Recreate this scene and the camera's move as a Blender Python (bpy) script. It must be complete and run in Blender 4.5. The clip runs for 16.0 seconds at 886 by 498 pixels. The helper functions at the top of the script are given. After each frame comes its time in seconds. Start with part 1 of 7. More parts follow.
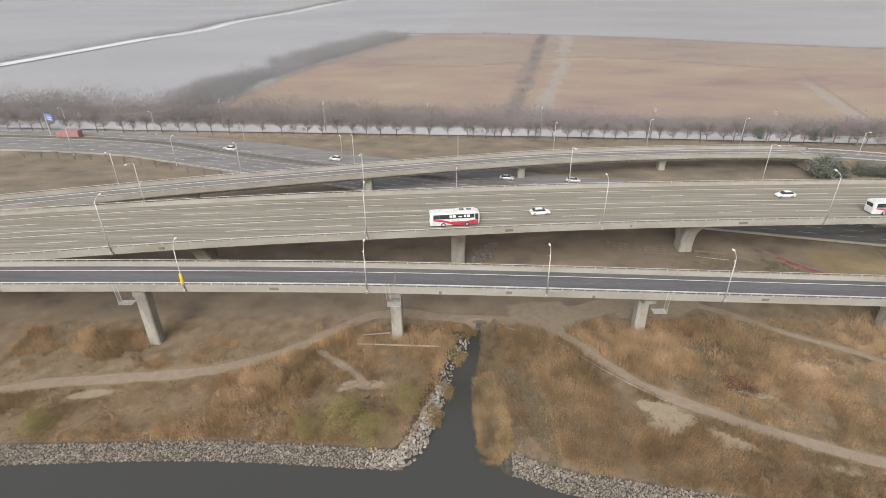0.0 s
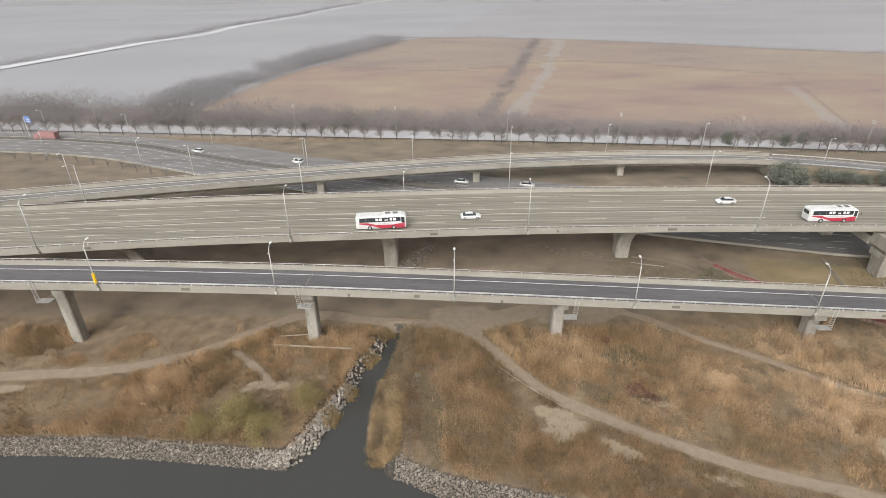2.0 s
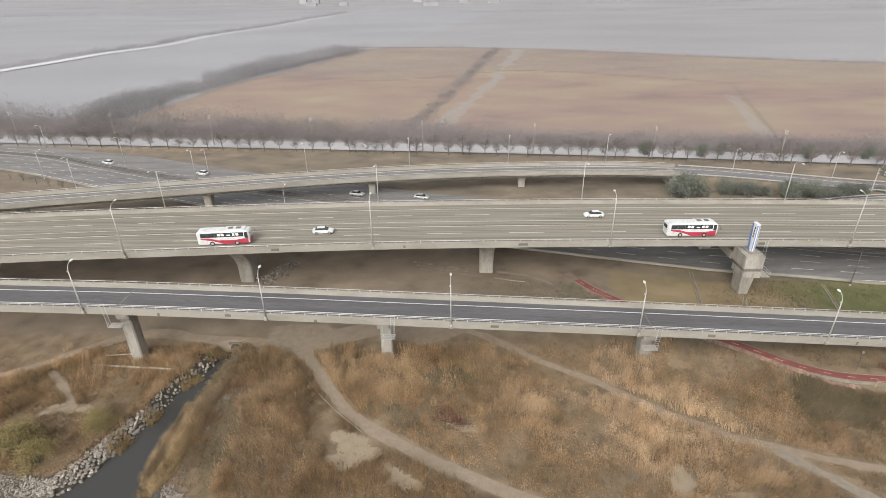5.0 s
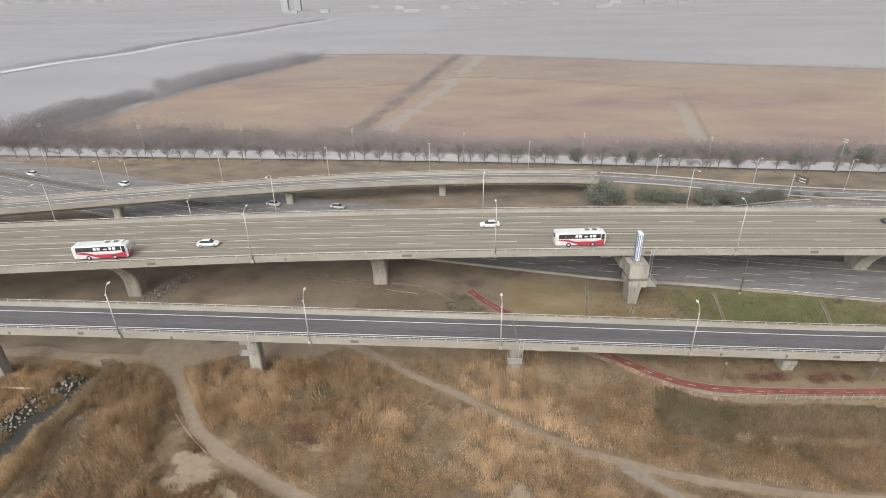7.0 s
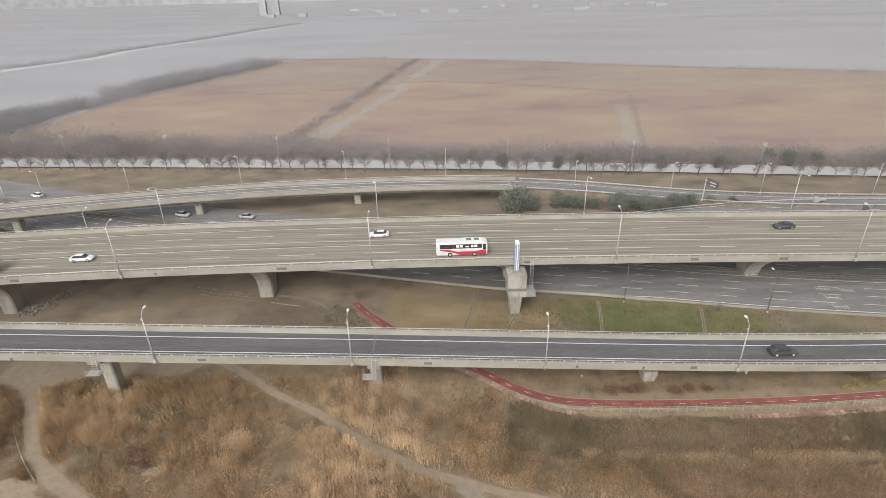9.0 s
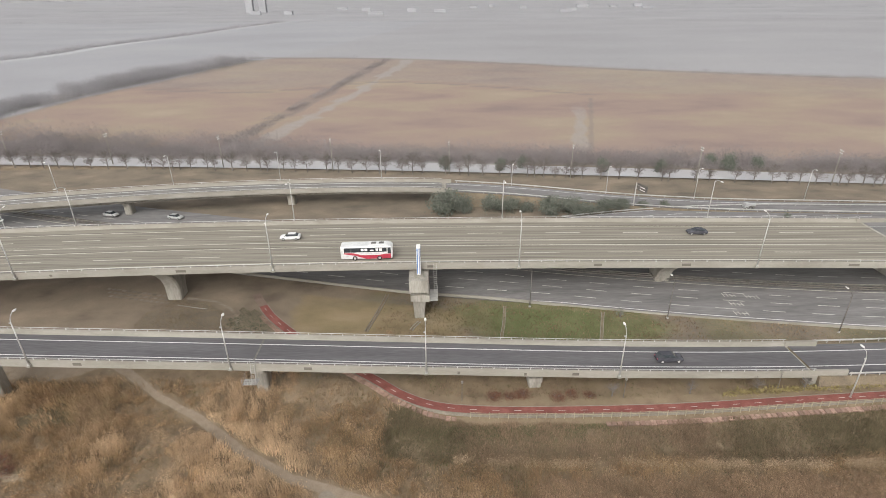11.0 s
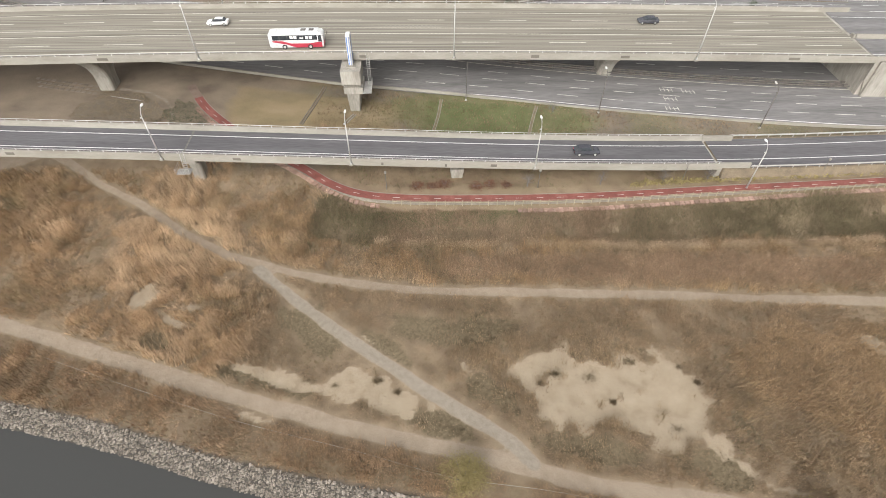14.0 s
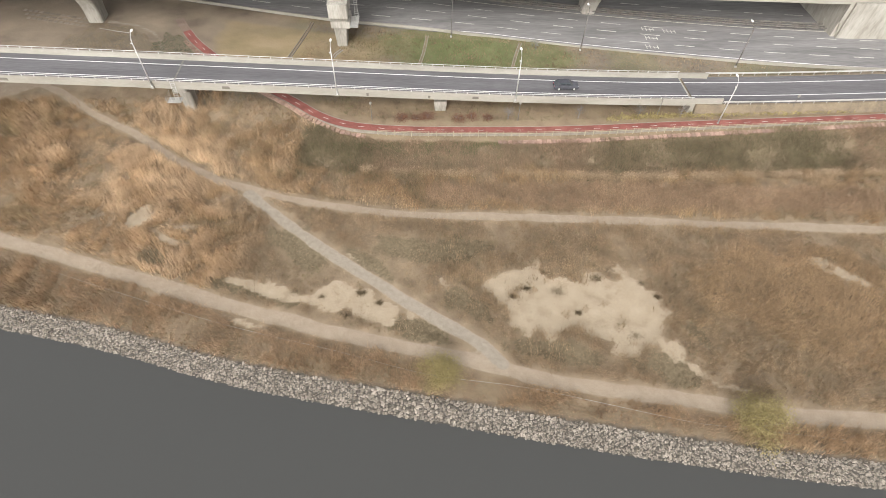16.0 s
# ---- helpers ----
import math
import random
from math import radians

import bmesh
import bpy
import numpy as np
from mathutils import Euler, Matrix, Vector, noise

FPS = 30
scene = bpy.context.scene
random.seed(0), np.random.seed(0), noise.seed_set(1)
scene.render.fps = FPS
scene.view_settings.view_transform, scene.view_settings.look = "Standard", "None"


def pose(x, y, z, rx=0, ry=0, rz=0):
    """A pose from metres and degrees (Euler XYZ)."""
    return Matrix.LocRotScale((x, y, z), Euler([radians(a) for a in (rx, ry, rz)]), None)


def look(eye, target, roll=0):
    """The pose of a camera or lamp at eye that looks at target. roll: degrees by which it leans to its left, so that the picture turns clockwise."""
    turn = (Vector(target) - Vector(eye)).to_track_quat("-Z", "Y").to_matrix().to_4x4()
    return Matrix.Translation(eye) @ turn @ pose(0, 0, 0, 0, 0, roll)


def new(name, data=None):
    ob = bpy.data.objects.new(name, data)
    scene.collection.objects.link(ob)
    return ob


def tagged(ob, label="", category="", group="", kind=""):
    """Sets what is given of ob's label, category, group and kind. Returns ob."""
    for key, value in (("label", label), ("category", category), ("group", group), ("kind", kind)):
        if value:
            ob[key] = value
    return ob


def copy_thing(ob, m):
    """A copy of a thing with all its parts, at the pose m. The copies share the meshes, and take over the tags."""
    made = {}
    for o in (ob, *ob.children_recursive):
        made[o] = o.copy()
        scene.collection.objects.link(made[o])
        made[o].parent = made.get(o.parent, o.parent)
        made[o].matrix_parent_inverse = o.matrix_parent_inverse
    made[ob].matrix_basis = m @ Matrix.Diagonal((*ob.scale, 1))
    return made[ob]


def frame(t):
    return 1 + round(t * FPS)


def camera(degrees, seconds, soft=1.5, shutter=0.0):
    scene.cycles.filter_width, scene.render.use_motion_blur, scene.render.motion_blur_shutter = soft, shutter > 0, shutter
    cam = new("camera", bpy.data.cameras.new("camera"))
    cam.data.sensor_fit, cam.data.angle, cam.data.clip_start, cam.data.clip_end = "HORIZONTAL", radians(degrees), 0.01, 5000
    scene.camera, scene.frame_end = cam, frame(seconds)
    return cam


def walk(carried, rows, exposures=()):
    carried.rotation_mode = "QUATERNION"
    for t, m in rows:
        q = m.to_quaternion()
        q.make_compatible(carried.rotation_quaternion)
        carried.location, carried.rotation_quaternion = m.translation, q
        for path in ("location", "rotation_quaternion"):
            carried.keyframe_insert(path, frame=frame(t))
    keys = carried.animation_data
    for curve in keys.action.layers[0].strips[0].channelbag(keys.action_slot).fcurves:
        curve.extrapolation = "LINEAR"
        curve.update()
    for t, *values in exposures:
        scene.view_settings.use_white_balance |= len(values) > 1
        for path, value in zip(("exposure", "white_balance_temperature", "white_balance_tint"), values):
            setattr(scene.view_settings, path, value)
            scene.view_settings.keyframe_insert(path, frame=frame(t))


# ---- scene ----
cam = camera(79.4, 16.0, soft=0.85)
PATH = [
    (0, (19.359, 8.184, 63.65), (19.368, 9.954, 62.719), -0.4),
    (0.5, (23.726, 7.934, 63.653), (23.73, 9.705, 62.724), -0.4),
    (1, (28.355, 7.693, 63.69), (28.348, 9.466, 62.765), -0.4),
    (1.5, (33.281, 7.544, 63.722), (33.254, 9.319, 62.801), -0.5),
    (2, (38.458, 7.857, 63.807), (38.41, 9.632, 62.887), -0.6),
    (2.5, (43.765, 8.61, 63.837), (43.698, 10.384, 62.916), -0.6),
    (3, (49.278, 9.47, 63.789), (49.201, 11.244, 62.868), -0.6),
    (3.5, (54.811, 10.328, 63.618), (54.733, 12.103, 62.7), -0.6),
    (4, (60.309, 10.882, 63.466), (60.239, 12.663, 62.557), -0.7),
    (6.5, (88.479, 14.184, 63.584), (88.435, 15.979, 62.704), -0.9),
    (7, (94.164, 14.719, 63.569), (94.132, 16.516, 62.693), -1.0),
    (7.5, (99.887, 15.32, 63.632), (99.869, 17.118, 62.756), -1.0),
    (8, (105.74, 15.938, 63.858), (105.731, 17.737, 62.984), -1.2),
    (8.5, (111.655, 16.617, 63.861), (111.651, 18.417, 62.989), -1.3),
    (9, (117.465, 17.304, 63.903), (117.466, 19.106, 63.034), -1.3),
    (9.5, (123.275, 17.738, 63.685), (123.277, 19.542, 62.822), -1.3),
    (10, (128.049, 18.042, 63.743), (128.06, 19.848, 62.884), -1.0),
    (12.5, (143.317, 17.118, 65.299), (143.36, 18.831, 64.268), 0.0),
    (13, (144.885, 16.538, 65.546), (144.932, 18.112, 64.312), 0.3),
    (13.5, (145.902, 15.454, 65.431), (145.955, 16.911, 64.061), 0.5),
    (14, (146.885, 14.303, 65.426), (146.94, 15.66, 63.958), 0.7),
    (14.5, (147.492, 12.881, 65.404), (147.554, 14.168, 63.874), 1.2),
    (15, (148.101, 11.191, 65.404), (148.166, 12.443, 63.845), 1.5),
    (15.5, (148.452, 9.081, 65.355), (148.522, 10.33, 63.794), 1.8),
    (16, (148.721, 6.667, 65.124), (148.797, 7.914, 63.562), 2.1),
]
walk(cam, [(t, look(eye, target, roll)) for t, eye, target, roll in PATH], exposures=[(0, 0.28), (4, 0.27), (7, 0.25), (10, 0.21), (12.5, 0.22), (13.5, 0.44), (14.5, 0.64), (16, 0.78)])

# ---- world, sun, exposure ----
world = bpy.data.worlds.new("world")
scene.world = world
world.use_nodes = True
wn = world.node_tree.nodes
sky = wn.new("ShaderNodeTexSky")
sky.sky_type = "NISHITA"
sky.sun_disc = False
sky.sun_elevation = radians(38)
sky.sun_rotation = radians(200)
sky.air_density = 1.2
sky.dust_density = 6.0
sky.ozone_density = 1.0
sky_grey = wn.new("ShaderNodeHueSaturation")
sky_grey.inputs["Saturation"].default_value = 0.16
world.node_tree.links.new(sky.outputs[0], sky_grey.inputs["Color"])
world.node_tree.links.new(sky_grey.outputs[0], wn["Background"].inputs["Color"])
wn["Background"].inputs["Strength"].default_value = 0.17
sun_data = bpy.data.lights.new("sun", "SUN")
sun_data.energy = 0.5
sun_data.angle = radians(45)
sun_data.color = (1.0, 0.965, 0.91)
sun = new("sun", sun_data)
sun.matrix_world = look((60, -140, 260), (100, 90, 0))


# ---- small tools ----
def rnd(a, b):
    return random.uniform(a, b)


def lattice(seed, n=64):
    return np.random.RandomState(seed).rand(n, n)


def fuzz(x, y, size, seed):
    """Smooth noise 0..1 on the plan, with patches about size metres across."""
    t = lattice(seed)
    n = t.shape[0]
    u, v = np.asarray(x, float) / size, np.asarray(y, float) / size
    i, j = np.floor(u).astype(int), np.floor(v).astype(int)
    a, b = u - i, v - j
    a, b = a * a * (3 - 2 * a), b * b * (3 - 2 * b)
    return ((t[i % n, j % n] * (1 - a) + t[(i + 1) % n, j % n] * a) * (1 - b)
            + (t[i % n, (j + 1) % n] * (1 - a) + t[(i + 1) % n, (j + 1) % n] * a) * b)


def ease(u):
    u = np.clip(u, 0, 1)
    return u * u * (3 - 2 * u)


def ramp_between(x, x0, x1, a, b):
    return a + (b - a) * np.clip((x - x0) / (x1 - x0), 0, 1)


def curve_through(points):
    """A smooth function y(x) through the points (monotone in x)."""
    xs, ys = np.array(points, float).T
    d = np.gradient(ys, xs)

    def f(x):
        x = np.asarray(x, float)
        k = np.clip(np.searchsorted(xs, x) - 1, 0, len(xs) - 2)
        w = xs[k + 1] - xs[k]
        t = (x - xs[k]) / w
        t2, t3 = t * t, t * t * t
        inside = (2 * t3 - 3 * t2 + 1) * ys[k] + (t3 - 2 * t2 + t) * w * d[k] + (3 * t2 - 2 * t3) * ys[k + 1] + (t3 - t2) * w * d[k + 1]
        return np.where(x < xs[0], ys[0] + d[0] * (x - xs[0]), np.where(x > xs[-1], ys[-1] + d[-1] * (x - xs[-1]), inside))
    return f


def away(x, y, line):
    """Distance on the plan from each (x, y) to a polyline."""
    best = np.full(np.shape(x), 1e9)
    for (ax, ay), (bx, by) in zip(line[:-1], line[1:]):
        dx, dy = bx - ax, by - ay
        t = np.clip(((x - ax) * dx + (y - ay) * dy) / (dx * dx + dy * dy), 0, 1)
        best = np.minimum(best, np.hypot(x - ax - t * dx, y - ay - t * dy))
    return best


def blob(x, y, cx, cy, rx, ry, turn=0.0):
    """0 at the middle of an ellipse, 1 on its rim."""
    c, s = math.cos(radians(turn)), math.sin(radians(turn))
    u, v = (x - cx) * c + (y - cy) * s, -(x - cx) * s + (y - cy) * c
    return np.hypot(u / rx, v / ry)


# ---- materials ----
def surface(name, colors, rough=0.85, scale=1.0, fine=12.0, bump=0.15, metal=0.0, spec=0.5, island=0.0, obj=0.0, stretch=(1, 1, 1), tint_attr="", grain=1.0):
    """A procedural material: two or three colours mixed by coarse and fine noise, fine relief, and variation from piece to piece."""
    m = bpy.data.materials.new(name)
    m.use_nodes = True
    nt = m.node_tree
    n, ln = nt.nodes, nt.links
    bsdf = n["Principled BSDF"]
    bsdf.inputs["Roughness"].default_value = rough
    bsdf.inputs["Metallic"].default_value = metal
    bsdf.inputs["Specular IOR Level"].default_value = spec
    co = n.new("ShaderNodeNewGeometry")
    mp = n.new("ShaderNodeMapping")
    mp.inputs["Scale"].default_value = stretch
    ln.new(co.outputs["Position"], mp.inputs["Vector"])
    a = n.new("ShaderNodeTexNoise")
    a.inputs["Scale"].default_value = scale
    a.inputs["Detail"].default_value = 5
    a.inputs["Roughness"].default_value = 0.62
    b = n.new("ShaderNodeTexNoise")
    b.inputs["Scale"].default_value = fine
    b.inputs["Detail"].default_value = 4
    ln.new(mp.outputs[0], a.inputs["Vector"])
    ln.new(mp.outputs[0], b.inputs["Vector"])
    cr = n.new("ShaderNodeValToRGB")
    e = cr.color_ramp.elements
    e[0].position, e[1].position = 0.36, 0.64
    e[0].color, e[1].color = (*colors[0], 1), (*colors[-1], 1)
    if len(colors) > 2:
        k = e.new(0.5)
        k.color = (*colors[1], 1)
    ln.new(a.outputs["Fac"], cr.inputs["Fac"])
    out = cr.outputs["Color"]
    mul = n.new("ShaderNodeMapRange")
    mul.inputs["From Min"].default_value, mul.inputs["From Max"].default_value = 0.3, 0.7
    mul.inputs["To Min"].default_value, mul.inputs["To Max"].default_value = 1 - 0.18 * grain, 1 + 0.16 * grain
    ln.new(b.outputs["Fac"], mul.inputs["Value"])
    hs = n.new("ShaderNodeHueSaturation")
    ln.new(out, hs.inputs["Color"])
    val = mul.outputs[0]
    for amount, source in ((island, "Random Per Island"), (obj, "Random")):
        if amount:
            src = co if source == "Random Per Island" else n.new("ShaderNodeObjectInfo")
            mr = n.new("ShaderNodeMapRange")
            mr.inputs["To Min"].default_value, mr.inputs["To Max"].default_value = 1 - amount, 1 + amount
            ln.new(src.outputs[source], mr.inputs["Value"])
            mm = n.new("ShaderNodeMath")
            mm.operation = "MULTIPLY"
            ln.new(val, mm.inputs[0])
            ln.new(mr.outputs[0], mm.inputs[1])
            val = mm.outputs[0]
    ln.new(val, hs.inputs["Value"])
    out = hs.outputs["Color"]
    if tint_attr:
        at = n.new("ShaderNodeAttribute")
        at.attribute_name = tint_attr
        mx = n.new("ShaderNodeMix")
        mx.data_type, mx.blend_type = "RGBA", "MULTIPLY"
        mx.inputs["Factor"].default_value = 1.0
        ln.new(out, mx.inputs["A"])
        ln.new(at.outputs["Color"], mx.inputs["B"])
        out = mx.outputs["Result"]
    ln.new(out, bsdf.inputs["Base Color"])
    if bump:
        bp = n.new("ShaderNodeBump")
        bp.inputs["Strength"].default_value = bump
        bp.inputs["Distance"].default_value = 0.05
        ln.new(b.outputs["Fac"], bp.inputs["Height"])
        ln.new(bp.outputs[0], bsdf.inputs["Normal"])
    return m


concrete = surface("concrete", [(0.245, 0.225, 0.19), (0.285, 0.265, 0.227), (0.315, 0.295, 0.256)], 0.9, 0.35, 5, 0.05, stretch=(0.3, 1, 1), grain=0.35)
concrete_old = surface("weathered_concrete", [(0.25, 0.23, 0.197), (0.325, 0.302, 0.262), (0.37, 0.348, 0.306)], 0.92, 0.5, 4, 0.08, stretch=(1, 1, 0.25), obj=0.06, grain=0.5)
pave = surface("concrete_pavement", [(0.182, 0.163, 0.13), (0.232, 0.21, 0.171), (0.282, 0.258, 0.212)], 0.88, 1.3, 3, 0.04, stretch=(0.015, 1.0, 1))
asphalt_dark = surface("dark_asphalt", [(0.095, 0.091, 0.094), (0.113, 0.107, 0.111), (0.128, 0.122, 0.126)], 0.9, 0.5, 6, 0.1, stretch=(0.08, 1, 1))
asphalt_road = surface("road_asphalt", [(0.152, 0.145, 0.141), (0.185, 0.177, 0.172), (0.212, 0.204, 0.199)], 0.9, 0.4, 4, 0.08, stretch=(0.1, 1, 1))
paint_white = surface("road_paint_white", [(0.62, 0.61, 0.58), (0.78, 0.77, 0.74)], 0.7, 1.5, 9, 0.05)
paint_worn = surface("road_paint_worn", [(0.42, 0.40, 0.36), (0.66, 0.63, 0.56)], 0.8, 0.9, 6, 0.05)
paint_cream = surface("road_paint_cream", [(0.50, 0.465, 0.385), (0.62, 0.58, 0.49)], 0.75, 1.2, 8, 0.05)
steel = surface("galvanised_steel", [(0.42, 0.41, 0.39), (0.54, 0.53, 0.505)], 0.5, 1.0, 8, 0.03, metal=0.3)
steel_dark = surface("dark_steel", [(0.12, 0.11, 0.10), (0.20, 0.18, 0.16)], 0.6, 1.0, 8, 0.03, metal=0.3)
lamp_white = surface("lamp_housing", [(0.70, 0.69, 0.66), (0.80, 0.79, 0.76)], 0.4, 2.0, 10, 0.0)
yellow = surface("yellow_sleeve", [(0.72, 0.47, 0.02), (0.80, 0.55, 0.03)], 0.5, 2.0, 8, 0.0)
stone = surface("riprap_stone", [(0.13, 0.111, 0.09), (0.19, 0.165, 0.136), (0.262, 0.23, 0.193)], 0.9, 1.2, 6, 0.3, island=0.55)
stone_single = surface("single_riprap_stone", [(0.13, 0.111, 0.09), (0.19, 0.165, 0.136), (0.262, 0.23, 0.193)], 0.9, 1.2, 6, 0.3, obj=0.55)
stone_pale = surface("pale_bank_stone", [(0.21, 0.187, 0.158), (0.28, 0.251, 0.213), (0.36, 0.325, 0.28)], 0.9, 1.2, 6, 0.3, island=0.4)
reed_mat = surface("dry_reed", [(0.75, 0.75, 0.75), (1.0, 1.0, 1.0)], 0.9, 0.25, 3, 0.0, spec=0.1, island=0.16, tint_attr="tint", grain=0.7)
tar = surface("tar_seam", [(0.13, 0.115, 0.094), (0.17, 0.15, 0.124)], 0.9, 0.5, 5, 0.0, stretch=(0.05, 1, 1))
bark = surface("bark", [(0.13, 0.115, 0.105), (0.20, 0.175, 0.155)], 0.95, 2.0, 12, 0.2)
twig_mat = surface("bare_twigs", [(0.15, 0.13, 0.12), (0.22, 0.195, 0.18)], 0.95, 0.4, 4, 0.0, spec=0.1, island=0.25, obj=0.12)
# thicket and evergreen colours greyed and lifted, haze painted into them
thicket_mat = surface("hazed_winter_thicket", [(0.212, 0.19, 0.185), (0.279, 0.252, 0.248)], 0.95, 0.06, 2, 0.0, spec=0.1, island=0.1)
evergreen = surface("evergreen", [(0.135, 0.145, 0.118), (0.182, 0.19, 0.157)], 0.9, 0.6, 5, 0.0, spec=0.2, island=0.2)
willow_leaf = surface("spring_willow_leaf", [(0.235, 0.192, 0.085), (0.30, 0.244, 0.115)], 0.85, 0.7, 5, 0.0, spec=0.2, island=0.18)
brown_lane = surface("brown_path_surface", [(0.165, 0.115, 0.09), (0.195, 0.14, 0.112), (0.22, 0.168, 0.135)], 0.9, 0.5, 5, 0.05)
red_lane = surface("red_cycle_path", [(0.175, 0.058, 0.047), (0.215, 0.07, 0.056), (0.255, 0.095, 0.076)], 0.85, 0.5, 5, 0.05)
block = surface("pink_paving_block", [(0.24, 0.148, 0.115), (0.31, 0.215, 0.168)], 0.9, 1.5, 8, 0.1, obj=0.3)
glass = surface("vehicle_glass", [(0.03, 0.035, 0.04), (0.06, 0.065, 0.07)], 0.12, 1, 4, 0.0)
rubber = surface("tyre_rubber", [(0.03, 0.03, 0.03), (0.05, 0.05, 0.05)], 0.9, 3, 12, 0.0)
car_white = surface("white_car_paint", [(0.60, 0.60, 0.59), (0.66, 0.66, 0.65)], 0.3, 0.6, 3, 0.0)
car_grey = surface("silver_car_paint", [(0.42, 0.42, 0.41), (0.50, 0.50, 0.49)], 0.3, 0.6, 3, 0.0, metal=0.4)
car_dark = surface("dark_car_paint", [(0.045, 0.045, 0.055), (0.07, 0.07, 0.08)], 0.25, 0.6, 3, 0.0)
bus_red = surface("bus_red_paint", [(0.36, 0.032, 0.055), (0.43, 0.045, 0.07)], 0.3, 0.6, 3, 0.0)
truck_red = surface("truck_red_paint", [(0.28, 0.15, 0.145), (0.33, 0.18, 0.17)], 0.5, 0.6, 3, 0.0)
sign_blue = surface("sign_blue", [(0.10, 0.19, 0.42), (0.14, 0.24, 0.50)], 0.5, 1, 4, 0.0)
ivy_leaf = surface("ivy_leaf", [(0.115, 0.112, 0.075), (0.165, 0.15, 0.10)], 0.9, 0.6, 5, 0.0, spec=0.2, island=0.2)
sign_mid = surface("sign_mid_blue", [(0.24, 0.28, 0.40), (0.29, 0.33, 0.45)], 0.5, 1, 4, 0.0)
# thicket copy for far belts and hedges, paler with painted haze
hazed_belt_mat = surface("hazed_thicket", [(0.284, 0.273, 0.281), (0.34, 0.329, 0.337)], 0.95, 0.06, 2, 0.0, spec=0.1, island=0.1)
sign_pale = surface("sign_pale_blue", [(0.50, 0.55, 0.66), (0.60, 0.64, 0.72)], 0.5, 1, 4, 0.0)
sign_dark = surface("sign_letter_dark", [(0.03, 0.03, 0.05), (0.05, 0.05, 0.07)], 0.6, 1, 4, 0.0)
# tower and farm colours, haze painted in until windows nearly match walls
hazed_paint = surface("hazed_plaster", [(0.301, 0.301, 0.312), (0.334, 0.334, 0.346)], 0.9, 0.05, 0.5, 0.0, obj=0.06)
hazed_window = surface("hazed_window", [(0.312, 0.318, 0.329), (0.346, 0.351, 0.362)], 0.5, 0.05, 0.5, 0.0)
green_net = surface("green_turf", [(0.085, 0.14, 0.05), (0.12, 0.18, 0.07)], 0.95, 0.5, 6, 0.1)


def water_material(name, color, rough, wave):
    m = bpy.data.materials.new(name)
    m.use_nodes = True
    n, ln = m.node_tree.nodes, m.node_tree.links
    b = n["Principled BSDF"]
    b.inputs["Base Color"].default_value = (*color, 1)
    b.inputs["Roughness"].default_value = rough
    b.inputs["IOR"].default_value = 1.33
    g = n.new("ShaderNodeNewGeometry")
    w = n.new("ShaderNodeTexNoise")
    w.inputs["Scale"].default_value = 1.1
    w.inputs["Detail"].default_value = 4
    ln.new(g.outputs["Position"], w.inputs["Vector"])
    p = n.new("ShaderNodeBump")
    p.inputs["Strength"].default_value = wave
    p.inputs["Distance"].default_value = 0.03
    ln.new(w.outputs["Fac"], p.inputs["Height"])
    ln.new(p.outputs[0], b.inputs["Normal"])
    return m


river_water = water_material("river_water", (0.055, 0.055, 0.052), 0.12, 0.25)
# canal waters whitened: the sky's reflection is put into their base colour
canal_sheen = water_material("canal_sheen", (0.46, 0.45, 0.45), 0.15, 0.05)
far_sheen = water_material("far_canal_sheen", (0.66, 0.66, 0.67), 0.2, 0.05)


# ---- mesh tools ----
def solid(name, verts, faces, material, parent=None, label="", smooth=False):
    me = bpy.data.meshes.new(name)
    me.from_pydata([tuple(v) for v in verts], [], [tuple(f) for f in faces])
    me.materials.append(material)
    if smooth:
        me.polygons.foreach_set("use_smooth", [True] * len(me.polygons))
    me.update()
    ob = new(name, me)
    ob.parent = parent
    if label:
        ob["label"] = label
    return ob


def part(name, bm, material, parent, label="", smooth=False):
    me = bpy.data.meshes.new(name)
    bm.to_mesh(me)
    bm.free()
    me.materials.append(material)
    if smooth:
        me.polygons.foreach_set("use_smooth", [True] * len(me.polygons))
    ob = new(name, me)
    ob.parent = parent
    if label:
        ob["label"] = label
    return ob


def shared(name, me, parent, m):
    """One more object on a mesh that alike pieces share."""
    ob = new(name, me)
    ob.parent = parent
    ob.matrix_basis = m
    return ob


def thing(name, label, category, place=None, group="", kind=""):
    ob = new(name)
    ob.empty_display_size = 0.5
    if place is not None:
        ob.matrix_basis = place
    return tagged(ob, label, category, group, kind)


def box(bm, x0, x1, y0, y1, z0, z1, bevel=0.0):
    r = bmesh.ops.create_cube(bm, size=1.0)
    for v in r["verts"]:
        v.co = Vector((x0 + (v.co.x + 0.5) * (x1 - x0), y0 + (v.co.y + 0.5) * (y1 - y0), z0 + (v.co.z + 0.5) * (z1 - z0)))
    if bevel:
        es = list({e for v in r["verts"] for e in v.link_edges})
        bmesh.ops.bevel(bm, geom=es, offset=bevel, segments=1, affect="EDGES")


